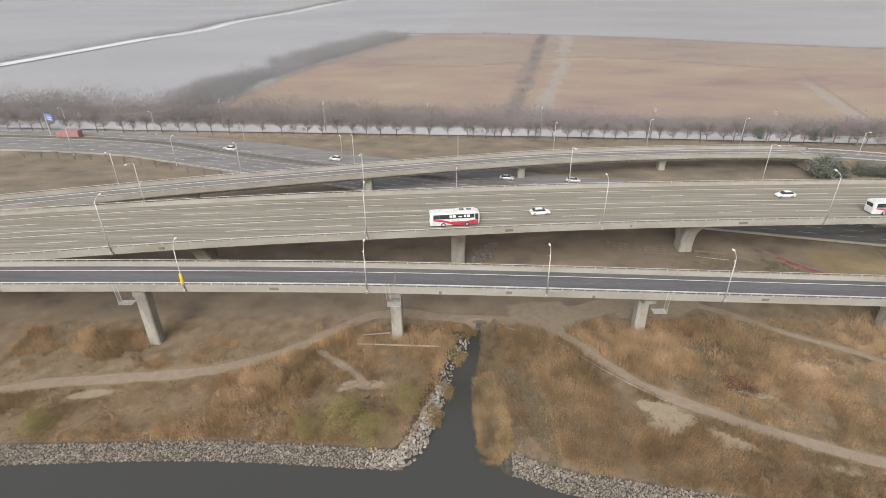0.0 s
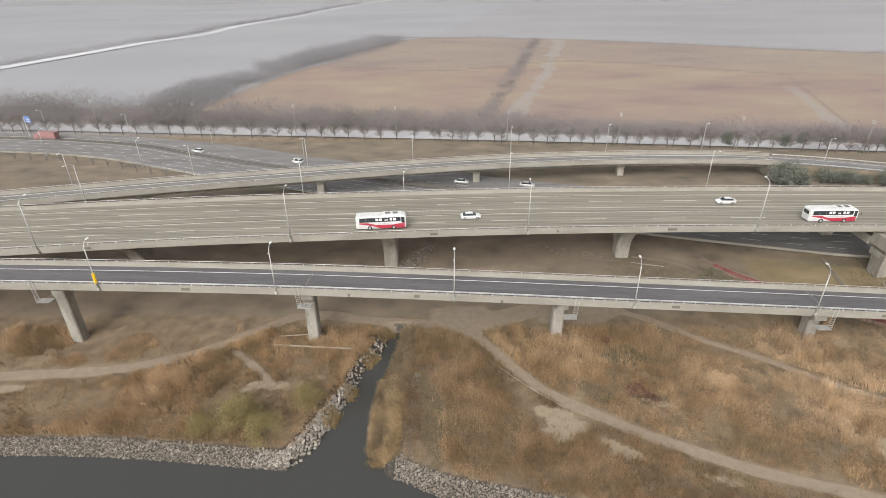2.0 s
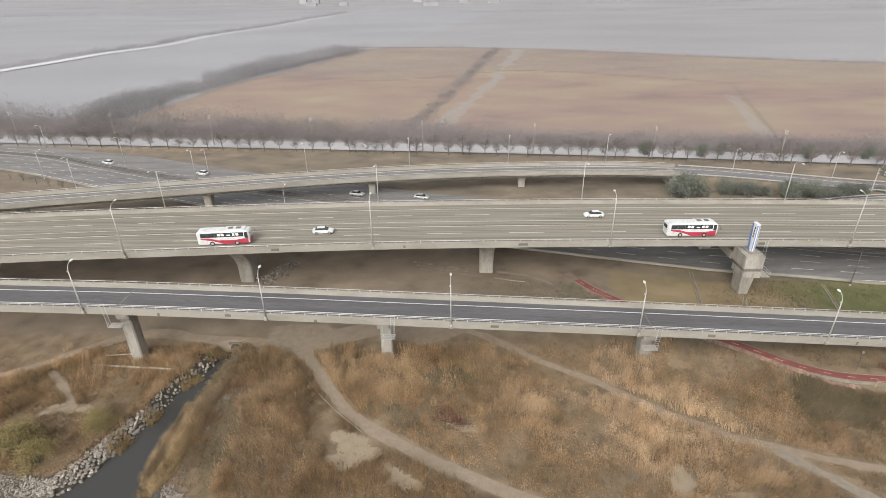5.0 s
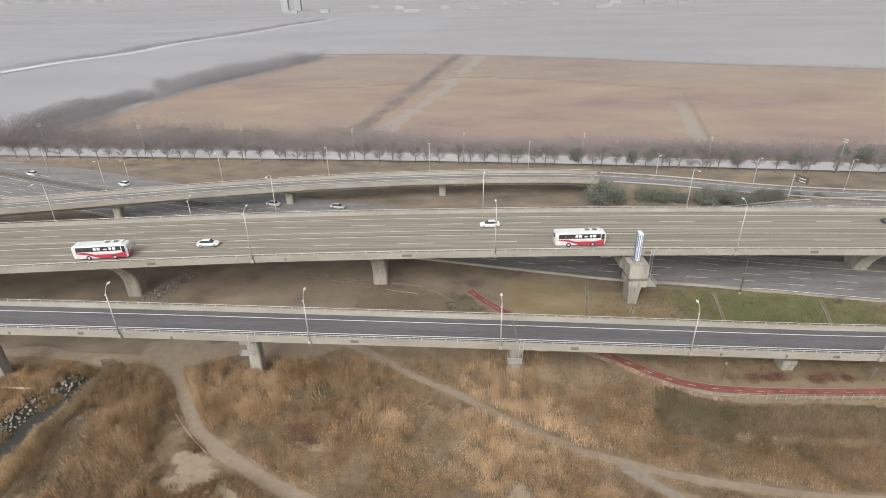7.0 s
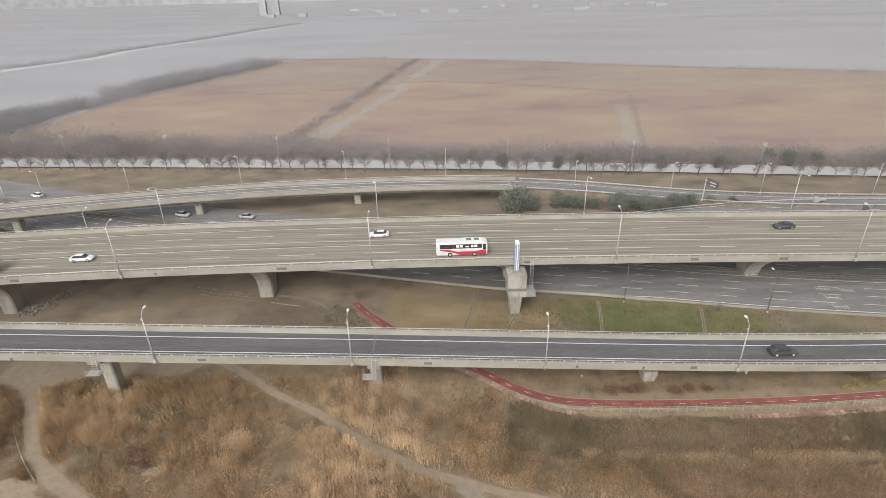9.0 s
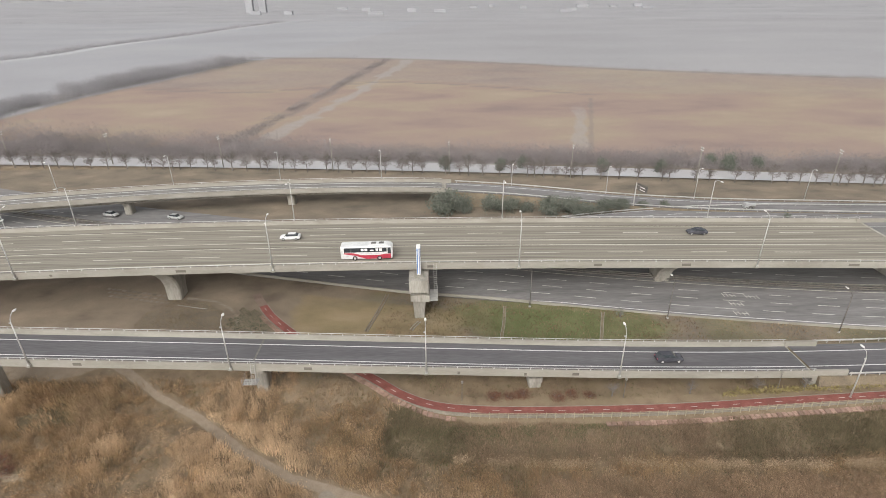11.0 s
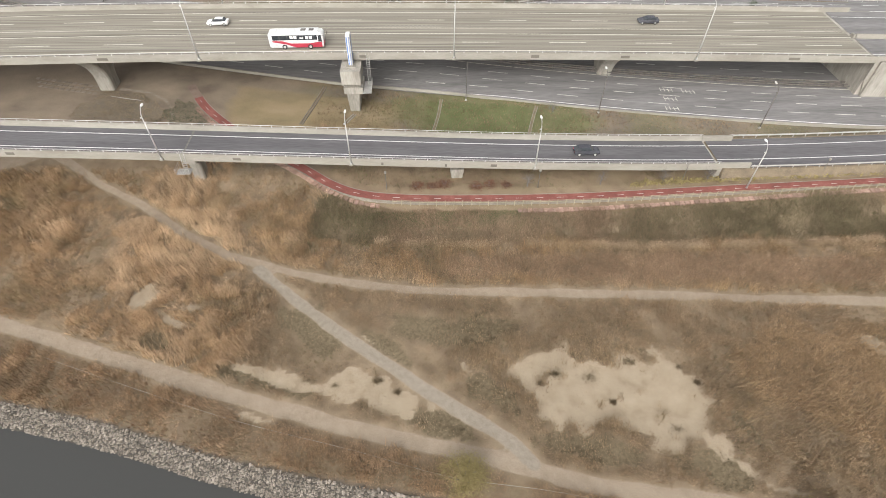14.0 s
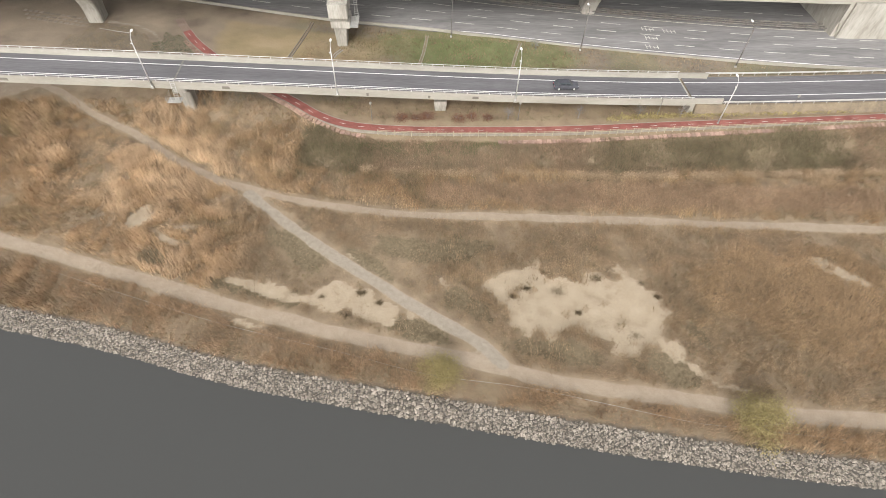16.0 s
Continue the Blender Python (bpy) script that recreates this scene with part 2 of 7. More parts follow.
def tube(bm, points, radii, sides=8):
    """A tapered pipe through the points."""
    rings = []
    pts = [Vector(p) for p in points]
    for i, p in enumerate(pts):
        d = (pts[min(i + 1, len(pts) - 1)] - pts[max(i - 1, 0)]).normalized()
        u = d.orthogonal().normalized()
        w = d.cross(u)
        r = radii[i] if i < len(radii) else radii[-1]
        rings.append([bm.verts.new(p + (u * math.cos(a) + w * math.sin(a)) * r) for a in [2 * math.pi * k / sides for k in range(sides)]])
    for a, b in zip(rings[:-1], rings[1:]):
        for k in range(sides):
            bm.faces.new((a[k], a[(k + 1) % sides], b[(k + 1) % sides], b[k]))
    bm.faces.new(list(reversed(rings[0])))
    bm.faces.new(rings[-1])


def sweep(line, profile, closed=True):
    """Vertices and faces of a profile (across to the left, up) carried along a line of (x, y, z)."""
    p = np.array(line, float)
    d = np.gradient(p[:, :2], axis=0)
    d /= np.linalg.norm(d, axis=1)[:, None]
    side = np.stack([-d[:, 1], d[:, 0]], 1)
    k = len(profile)
    verts = [(q[0] + s[0] * u, q[1] + s[1] * u, q[2] + v) for q, s in zip(p, side) for u, v in profile]
    faces = []
    for i in range(len(p) - 1):
        for j in range(k if closed else k - 1):
            a, b = i * k + j, i * k + (j + 1) % k
            faces.append((a, a + k, b + k, b))
    if closed:
        faces.append(tuple(range(k)))
        faces.append(tuple((len(p) - 1) * k + j for j in reversed(range(k))))
    return verts, faces


def band(line, u0, u1, lift):
    return sweep(line, [(u1, lift), (u0, lift)], closed=False)


def stretch_of(line_fn, z_fn, x0, x1, step=2.0):
    xs = np.linspace(x0, x1, max(2, int(round((x1 - x0) / step)) + 1))
    return np.stack([xs, line_fn(xs), z_fn(xs)], 1)


# ---- the lie of the land ----
bank_top = curve_through([(-400, 72), (-120, 68), (-48, 66.4), (-14, 66.6), (5, 65.2), (12, 64.6), (30, 63.5), (37, 60.6), (45, 58.8), (56, 56.4), (72, 53), (89, 49.1), (106, 45.05),
                          (122, 40.2), (138, 36.65), (152, 33.85), (166, 31.0), (180, 28.45), (193, 26.25), (205, 24.6), (260, 17.6), (500, -15)])
stream_left = curve_through([(55, 13.2), (63, 15.2), (68, 17.8), (73, 19.2), (79, 21.2), (85, 22.3), (90, 24.7), (95, 26)])
stream_right = curve_through([(55, 27.2), (62, 26.6), (67, 26.2), (79, 26.0), (87, 27.6), (95, 28.0)])


def lie(x, y):
    """Height of the dry land, before the river is cut into it."""
    y1, w1 = ramp_between(x, 70, 130, 95, 77), ramp_between(x, 70, 130, 24, 10)
    y2, w2 = ramp_between(x, 130, 170, 115, 90), ramp_between(x, 130, 170, 35, 16)
    return 3 * ease((y - y1) / w1) + 2 * ease((y - y2) / w2) + 12 * np.clip((y - 190) / 260, 0, 1)


def land(x, y):
    z = lie(x, y)
    d = bank_top(x) - y
    w = ramp_between(x, 14, 34, 2.35, 2.75)
    z = z - 1.7 * np.clip(d / w, 0, 1) - 2.0 * ease((d - w) / 5)
    inside = np.minimum(x - stream_left(y), stream_right(y) - x)
    cut = 2.6 * ease((inside + 2.6) / 3.6) * np.clip((98 - y) / 1.5, 0, 1)
    in_bank = np.clip(d / w, 0, 1)
    return np.minimum(z, lie(x, y) - cut * (1 - in_bank) - 2.6 * in_bank * (cut > 0.5))


def land_at(x, y):
    return float(land(np.array([float(x)]), np.array([float(y)]))[0])


# plan of the paths and bare places
path_west = [(-90, 73), (-56.5, 78.8), (-48, 80.5), (-33.7, 81.6), (-21.4, 83.3), (-15, 85.6), (-6.7, 90.4), (-1.3, 95.5), (5, 99.5), (12, 100.2), (19.3, 98.6), (30, 97.6), (38.8, 97)]
path_river = [(36, 100), (39.5, 96.5), (44.4, 91), (48.3, 85), (53.3, 78.6), (58.3, 74.6), (66, 69.8), (75, 65), (83, 61.6), (93.3, 58.2), (107.3, 53.5), (120.6, 48.9), (137.1, 43.8), (152.5, 40.2), (159.9, 38),
              (167.1, 35.9), (181.4, 33.6), (195.3, 31), (207, 30), (260, 24), (400, 5)]
path_levee = [(60, 106), (70, 103), (78, 98.6), (86, 92.6), (95.5, 87), (105, 79.6), (114, 74.2), (125.3, 70), (134, 68), (144.3, 66.2), (162.9, 65.2), (181.5, 64.3), (200, 63.1), (225, 61.7), (400, 50)]
path_link = [(119.6, 71), (126.1, 65), (133.1, 59), (140.4, 53.5), (146.4, 48.9), (152.7, 44.6), (156.5, 41.9), (159.3, 38.8)]
path_spur = [(-4, 88.5), (1.9, 83.8), (6.5, 79.3), (1.8, 77.9)]
path_under = [(38, 97), (52, 101), (60, 104)]
weedy_spots = [(168, 40.4, 11, 2.3, -12), (182.4, 37.4, 4.2, 1.8, -32), (155, 48.6, 4.6, 2.6, -25), (147.6, 44.8, 5.6, 1.7, -18), (186.6, 43.5, 1.8, 4.2, 25), (107.6, 57.2, 3.2, 1.9, -28), (128, 60.5, 8, 3, -30), (140, 56.3, 5, 1.2, -36),
               (152, 58.5, 10, 2.6, -5), (69.5, 76.3, 4.6, 1.5, -5), (71, 87, 5, 3.4, 10), (63, 77.5, 4, 2, -30), (34.2, 73, 2.0, 9, 8), (124.5, 51, 8, 1.4, -16)]
sand_spots = [(171.5, 48.8, 11.2, 6.0, 0), (179.2, 48.4, 5.4, 6.2, 0), (175.5, 45.8, 7.6, 4.6, -8), (138.5, 49.5, 6.6, 2.5, -15), (142.6, 48.0, 4.4, 2.3, -25), (129.4, 50.4, 4.8, 1.4, -18), (161, 52.2, 4.4, 1.8, 10), (123.2, 52.4, 4.0, 0.9, -20),
              (103.2, 65.4, 1.7, 2.7, -20), (108.2, 61.6, 3.6, 1.1, -38), (110.8, 63.6, 2.6, 0.8, 5), (182.6, 40.3, 1.3, 2.3, 35), (185.6, 36.9, 3.4, 0.8, -42), (189.8, 34.7, 3.0, 0.6, -15), (52.8, 73.2, 2.3, 1.6, -20), (56.6, 71.9, 3.4, 1.2, -45),
              (54.6, 68.2, 4.0, 2.0, -15), (56.2, 70.2, 5.6, 2.6, -38), (64.5, 65.2, 3.0, 0.9, -30), (61.2, 66.6, 4.2, 1.5, -35), (4.5, 79, 5, 1.2, 0), (-40, 77.5, 5, 1.2, 10), (151.8, 52.3, 1.9, 0.9, -60), (72, 75.4, 3, 0.7, -20), (76, 60.5, 3, 0.8, -15),
              (213, 53, 6, 1.2, -40), (46.6, 89, 2.6, 0.8, -50), (124, 45.8, 4.5, 0.7, -18), (97.5, 56.6, 3, 0.8, -25), (137.8, 57.0, 1.6, 0.6, -36)]


def weedy(x, y):
    """1 where low dark weeds take the place of the reeds."""
    w = np.zeros_like(x)
    for cx, cy, rx, ry, turn in weedy_spots:
        w = np.maximum(w, 1 - ease((blob(x, y, cx, cy, rx, ry, turn) + (fuzz(x, y, 3.5, 67) - 0.5) * 0.9 + (fuzz(x, y, 1.2, 68) - 0.5) * 0.5 - 0.75) * 3))
    return w


# ---- ground ----
def graded(parts):
    out = []
    for a, b, step in parts:
        out += list(np.arange(a, b - 1e-6, step))
    return np.array(out + [parts[-1][1]])


gx = graded([(-4800, -1200, 450), (-1200, -400, 80), (-400, -120, 14), (-120, -64, 3), (-64, 246, 0.6), (246, 330, 4), (330, 700, 18), (700, 1300, 75), (1300, 4800, 500)])
gy = graded([(-900, -60, 120), (-60, 14, 6), (14, 126, 0.6), (126, 260, 2.6), (260, 520, 5), (520, 1000, 20), (1000, 2000, 100), (2000, 4900, 480)])
GX, GY = np.meshgrid(gx, gy)
GZ = land(GX, GY)
near_zone = (GX > -70) & (GX < 250) & (GY > 10) & (GY < 130)
calm = ease((away(GX, GY, [(95.4, 122.2), (107.2, 106.6), (124.7, 92.3), (134.8, 85.6), (154.3, 84.1), (196.5, 85.2), (238, 87.4), (330, 94)]) - 3.5) / 2) * ease((100 - GY) / 6) * ease((GY - bank_top(GX) - 0.2) / 1.6) * ease((np.maximum(stream_left(GY) - GX, GX - stream_right(GY)) - 4.5) / 1.5)
GZ = GZ + np.where(near_zone, calm, 0) * ( (fuzz(GX, GY, 5, 3) - 0.5) * 0.28 + (fuzz(GX, GY, 1.7, 4) - 0.5) * 0.12)
wob = (fuzz(GX, GY, 3.0, 11) - 0.5) * 1.1 + (fuzz(GX, GY, 1.2, 12) - 0.5) * 0.5


def worn(line, half):
    return np.clip(0.5 + (half - away(GX, GY, line) - wob * 0.35) / 1.25, 0, 1)


m_path = np.zeros_like(GX)
for line, half in ((path_west, 1.25), (path_river, 1.1), (path_levee, 0.78), (path_link, 0.95), (path_spur, 0.6), (path_under, 2.2)):
    m_path = np.maximum(m_path, worn(line, half))
m_path = np.maximum(m_path, 1 - ease(blob(GX, GY, 40, 99, 8, 4.5, 0) + wob * 0.3 - 0.5))
m_path = np.maximum(m_path, 0.8 * (1 - ease((blob(GX, GY, 66, 103, 12, 5, 20) + wob * 0.35 - 0.7) * 2)))
m_trod = (0.3 * (1 - ease((blob(GX, GY, -32, 88.5, 22, 4.5, 3) + (fuzz(GX, GY, 5, 23) - 0.5) * 1.2 - 0.7) * 2.5)))
m_trod = np.maximum(m_trod, 0.6 * (1 - ease((blob(GX, GY, 103, 66.5, 10, 2.2, -10) + (fuzz(GX, GY, 3, 24) - 0.5) * 1.3 - 0.6) * 2.5)))
m_sand = np.zeros_like(GX)
for k, (cx, cy, rx, ry, turn) in enumerate(sand_spots):
    r = blob(GX, GY, cx, cy, rx, ry, turn) + (fuzz(GX, GY, 4.5, 21) - 0.5) * 0.8 + (fuzz(GX, GY, 1.6, 22) - 0.5) * 0.7
    m_sand = np.maximum(m_sand, (1.0 if k < 3 else 0.85 if k < 9 or 13 < k < 20 else 0.7) * (1 - ease((r - 0.75) * 3.2)))
m_sand *= 1 - m_path
m_green = ease((fuzz(GX, GY, 9, 31) - 0.45) * 3) * ((GY > 76) & (GY < 88) & (GX > 118)) * 0.3
m_green = np.maximum(m_green, 0.75 * (1 - ease((blob(GX, GY, 160, 108, 26, 8, -12) + wob * 0.2 - 0.75) * 3)))
m_green = np.maximum(m_green, 0.46 * ((GX > 100) & (GY > 95) & (GY < 122)) * ease(fuzz(GX, GY, 8, 32) * 1.6))
canal_line = curve_through([(-420, 244), (-260, 232), (-135, 222.5), (-65, 217), (2, 212), (67, 207), (129, 201.5), (167, 197.5), (230, 190), (330, 178), (520, 160)])
belt_line = [(-98, 258), (-88, 300), (-68, 350), (-44, 396), (-10, 452)]
field_w = curve_through([(215, -76), (258, -88), (290, -80), (330, -68), (375, -46), (440, -18), (485, 12), (560, 28)])
lane_cross = [(-20, 474), (60, 466), (106, 456), (156, 441), (204, 425), (254, 405), (302, 390), (384, 368), (700, 300)]
cross_y = np.interp(GX, [p[0] for p in lane_cross], [p[1] for p in lane_cross])
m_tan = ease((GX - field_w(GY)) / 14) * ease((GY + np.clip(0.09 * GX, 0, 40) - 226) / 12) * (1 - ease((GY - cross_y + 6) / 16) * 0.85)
thin_line = [(-36, 350), (32, 338), (70, 352), (103, 367), (147, 357), (180, 344), (219, 326), (420, 292)]
thin_y = np.interp(GX, [p[0] for p in thin_line], [p[1] for p in thin_line])
# tan thins with distance into the hazed grey, painting the haze
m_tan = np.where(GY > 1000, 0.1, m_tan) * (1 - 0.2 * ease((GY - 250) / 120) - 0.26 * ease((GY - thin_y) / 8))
lane_far = [(56, 222), (61, 238), (76, 283), (92, 336), (109, 411), (118, 452)]
lane_east = [(194, 224), (205, 272), (217, 326)]
ditch_far = [(48, 230), (53, 248), (65, 300), (77, 350), (94, 424), (102, 455)]
m_lane = np.maximum(0.62 * (1 - ease((away(GX, GY, lane_far) - 2.0 + (fuzz(GX, GY, 7, 13) - 0.5) * 7) / 5)), 0.55 * (1 - ease((away(GX, GY, lane_east) - 1.6 + (fuzz(GX, GY, 6, 14) - 0.5) * 4) / 3.5)) * ease((330 - GY) / 60))
m_ditch = 0.5 * (1 - ease((away(GX, GY, ditch_far) - 2.2 + (fuzz(GX, GY, 8, 15) - 0.5) * 6) / 5))
m_ditch = np.maximum(m_ditch, 0.5 * (1 - ease((away(GX, GY, [(198.5, 226), (210, 269), (222, 316)]) - 0.6 + wob) / 2)))
m_ditch = np.maximum(m_ditch, 0.72 * (1 - ease((away(GX, GY, lane_cross) - 2.2 + wob) / 5)) * (0.6 + 0.4 * fuzz(GX, GY, 30, 16)))
m_ditch = np.maximum(m_ditch, 0.6 * (1 - ease((away(GX, GY, thin_line) - 1.0 + wob) / 3)) * ease((250 - GX) / 30))
m_ditch = np.maximum(m_ditch, 0.75 * ease((GY - canal_line(GX) - 10) / 4) * ease((canal_line(GX) + ramp_between(GX, -100, 120, 44, 26) + wob * 6 - GY) / 12))
m_ditch = np.maximum(m_ditch, 0.6 * (1 - ease((away(GX, GY, belt_line) - 7 + wob * 4) / 8)))
# grey paddies, with distance haze painted into their colour
m_hazed_paddy = ease((GY + np.clip(0.09 * GX, 0, 40) - 210) / 20) * (1 - m_tan)
# bank under the riprap, where shade between the stones is painted
m_gap_shade = ease((bank_top(GX) - GY + 0.7) / 0.5) + ease((stream_left(GY) - GX + 0.6) / 0.5) * ease((GX - stream_left(GY) + 4.6) / 0.6) * ((GY > 63) & (GY < 94))
m_verge = np.maximum(ease((GX - 100) / 8) * ease((GY - 90) / 5) * ease((124 - GY) / 5) * 0.8, ease((GY - 128) / 10) * ease((214 - GY) / 6) * 0.95)
m_lawn = (0.45 + 0.55 * ease((169 - GX + wob) / 3)) * ease((GX - 146 + wob) / 2.5) * ease((186 - GX + wob) / 8) * ease((GY - 99) / 3) * ease((114.5 - 0.22 * (GX - 150) - GY) / 2)
# bare soil under the bridges, its colour lifted against the deck shade
m_lifted_soil = ease((GY - 97 + wob * 2) / 5) * ease((130 - GX + wob * 3) / 20) * ease((150 - GY) / 20) * (1 - m_path * 0.8)
m_mound = 1 - ease((blob(GX, GY, 83.5, 112, 10.5, 7.5, -12) + (fuzz(GX, GY, 2.5, 33) - 0.5) * 0.5 - 0.8) * 4)
m_lifted_soil = m_lifted_soil * (1 - 0.85 * m_mound)
m_mud = 0.85 * weedy(GX, GY)
m_mud = np.maximum(m_mud, 0.4 * ease((GX - 128) / 8) * ease((250 - GX) / 6) * ease((GY - 74.5) / 2) * ease((92 - GY) / 2) * (0.55 + 0.45 * fuzz(GX, GY, 4, 37)))
m_mud = np.maximum(m_mud, 0.55 * ease((GX - 84) / 6) * ease((np.interp(GX, [p[0] for p in path_river], [p[1] for p in path_river]) - 1.6 - GY) / 1.5) * (0.5 + 0.5 * fuzz(GX, GY, 3, 38)))
m_gravel = np.maximum(worn(path_link, 0.85), 0.75 * worn([(80.6, 121), (87.3, 119.6), (91.4, 116.6), (94.1, 113.2), (94.9, 110)], 0.55))
m_straw = ease((GX - 103 + wob * 2) / 5) * ease((146 - GX + wob * 3) / 9) * ease((GY - 96) / 5) * ease((122.5 - 0.22 * (GX - 110) - GY) / 2.5) * (0.55 + 0.45 * fuzz(GX, GY, 7, 36))
m_verge = np.maximum(np.maximum(m_verge, m_mound), m_trod)

gv = np.stack([GX.ravel(), GY.ravel(), GZ.ravel()], 1)
nx, ny = len(gx), len(gy)
ii = (np.arange(ny - 1)[:, None] * nx + np.arange(nx - 1)[None, :]).ravel()
gf = np.stack([ii, ii + 1, ii + nx + 1, ii + nx], 1)
gme = bpy.data.meshes.new("ground")
gme.vertices.add(len(gv))
gme.vertices.foreach_set("co", gv.ravel())
gme.loops.add(gf.size)
gme.loops.foreach_set("vertex_index", gf.ravel())
gme.polygons.add(len(gf))
gme.polygons.foreach_set("loop_start", np.arange(0, gf.size, 4))
gme.polygons.foreach_set("loop_total", np.full(len(gf), 4))
gme.polygons.foreach_set("use_smooth", np.ones(len(gf), bool))
gme.update(calc_edges=True)
for key, field in (("bare_path", m_path), ("sand", m_sand), ("green", m_green), ("tan", m_tan), ("lane", m_lane), ("ditch", m_ditch), ("hazed_paddy", m_hazed_paddy), ("lifted_soil", m_lifted_soil), ("verge", m_verge), ("lawn", m_lawn), ("mud", m_mud), ("gravel", m_gravel), ("straw", m_straw), ("far_field", ease((GY - 190) / 30)), ("stony", np.clip(m_gap_shade, 0, 1))):
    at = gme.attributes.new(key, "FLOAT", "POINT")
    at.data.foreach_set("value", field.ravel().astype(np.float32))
ground = tagged(new("ground", gme), "brown winter floodplain with dirt paths, sand and distant fields", "ground", kind="structure")


def ground_material():
    m = bpy.data.materials.new("ground_cover")
    m.use_nodes = True
    n, ln = m.node_tree.nodes, m.node_tree.links
    b = n["Principled BSDF"]
    b.inputs["Roughness"].default_value = 0.95
    b.inputs["Specular IOR Level"].default_value = 0.15
    geo = n.new("ShaderNodeNewGeometry")

    def noise_of(scale, detail=6, stretch=None):
        t = n.new("ShaderNodeTexNoise")
        t.inputs["Scale"].default_value, t.inputs["Detail"].default_value = scale, detail
        if stretch:
            mp = n.new("ShaderNodeMapping")
            mp.inputs["Scale"].default_value = stretch
            ln.new(geo.outputs["Position"], mp.inputs["Vector"])
            ln.new(mp.outputs[0], t.inputs["Vector"])
        else:
            ln.new(geo.outputs["Position"], t.inputs["Vector"])
        return t.outputs["Fac"]

    def ramp(fac, stops):
        r = n.new("ShaderNodeValToRGB")
        e = r.color_ramp.elements
        e[0].position, e[0].color = stops[0][0], (*stops[0][1], 1)
        e[1].position, e[1].color = stops[-1][0], (*stops[-1][1], 1)
        for p, c in stops[1:-1]:
            k = e.new(p)
            k.color = (*c, 1)
        ln.new(fac, r.inputs["Fac"])
        return r.outputs["Color"]

    def over(base, top, key, breakup=None, amount=0.6, soft=0.25):
        a = n.new("ShaderNodeAttribute")
        a.attribute_name = key
        fac = a.outputs["Fac"]
        if breakup is not None:
            s = n.new("ShaderNodeMath")
            s.operation = "MULTIPLY_ADD"
            ln.new(breakup, s.inputs[0])
            s.inputs[1].default_value, s.inputs[2].default_value = amount, -amount / 2
            t = n.new("ShaderNodeMath")
            t.operation = "ADD"
            ln.new(fac, t.inputs[0])
            ln.new(s.outputs[0], t.inputs[1])
            r = n.new("ShaderNodeMapRange")
            r.inputs["From Min"].default_value, r.inputs["From Max"].default_value = 0.5 - soft, 0.5 + soft
            ln.new(t.outputs[0], r.inputs["Value"])
            fac = r.outputs[0]
        mx = n.new("ShaderNodeMix")
        mx.data_type = "RGBA"
        ln.new(fac, mx.inputs["Factor"])
        ln.new(base, mx.inputs["A"])
        ln.new(top, mx.inputs["B"])
        return mx.outputs["Result"]

    big, mid, small, grit = noise_of(0.05), noise_of(0.35), noise_of(2.2), noise_of(9, 3)
    col = ramp(mid, [(0.3, (0.16, 0.12, 0.081)), (0.5, (0.21, 0.159, 0.107)), (0.7, (0.265, 0.204, 0.139))])
    # far paddy and field colours paled and greyed, haze painted in
    col = over(col, ramp(noise_of(0.012, 4, (0.5, 1.0, 1)), [(0.3, (0.288, 0.285, 0.295)), (0.5, (0.308, 0.306, 0.316)), (0.7, (0.33, 0.327, 0.334))]), "hazed_paddy")
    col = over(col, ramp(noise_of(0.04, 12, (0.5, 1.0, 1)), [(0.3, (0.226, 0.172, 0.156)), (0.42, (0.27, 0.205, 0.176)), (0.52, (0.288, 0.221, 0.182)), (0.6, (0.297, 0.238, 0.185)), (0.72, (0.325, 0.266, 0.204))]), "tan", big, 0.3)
    col = over(col, ramp(noise_of(0.16, 9, (0.6, 1.0, 1)), [(0.3, (0.13, 0.112, 0.088)), (0.47, (0.182, 0.152, 0.118)), (0.56, (0.2, 0.165, 0.126)), (0.72, (0.262, 0.212, 0.16))]), "verge", small, 0.3)
    col = over(col, ramp(small, [(0.3, (0.262, 0.24, 0.223)), (0.7, (0.346, 0.318, 0.292))]), "lane", mid, 0.5)
    col = over(col, ramp(small, [(0.3, (0.167, 0.147, 0.136)), (0.7, (0.229, 0.201, 0.184))]), "ditch", mid, 0.5)
    col = over(col, ramp(mid, [(0.3, (0.115, 0.118, 0.058)), (0.7, (0.175, 0.16, 0.088))]), "green", small, 0.5)
    col = over(col, ramp(mid, [(0.3, (0.10, 0.116, 0.05)), (0.7, (0.138, 0.145, 0.07))]), "lawn", small, 0.6)
    # bridge soil brightened in colour to offset the shade of the decks
    col = over(col, ramp(noise_of(0.16, 9, (0.7, 1.0, 1)), [(0.3, (0.145, 0.116, 0.088)), (0.44, (0.2, 0.161, 0.122)), (0.56, (0.228, 0.183, 0.137)), (0.72, (0.285, 0.23, 0.17))]), "lifted_soil", small, 0.4)
    col = over(col, ramp(noise_of(0.2, 8, (0.6, 1.0, 1)), [(0.3, (0.17, 0.135, 0.082)), (0.5, (0.235, 0.184, 0.108)), (0.7, (0.28, 0.22, 0.14))]), "straw", small, 0.4)
    col = over(col, ramp(small, [(0.3, (0.115, 0.09, 0.056)), (0.7, (0.185, 0.147, 0.095))]), "mud", mid, 0.9)
    col = over(col, ramp(noise_of(0.5, 8), [(0.28, (0.235, 0.186, 0.13)), (0.45, (0.295, 0.237, 0.168)), (0.6, (0.318, 0.258, 0.186)), (0.75, (0.345, 0.284, 0.21))]), "sand", noise_of(0.9, 8), 1.1, 0.14)
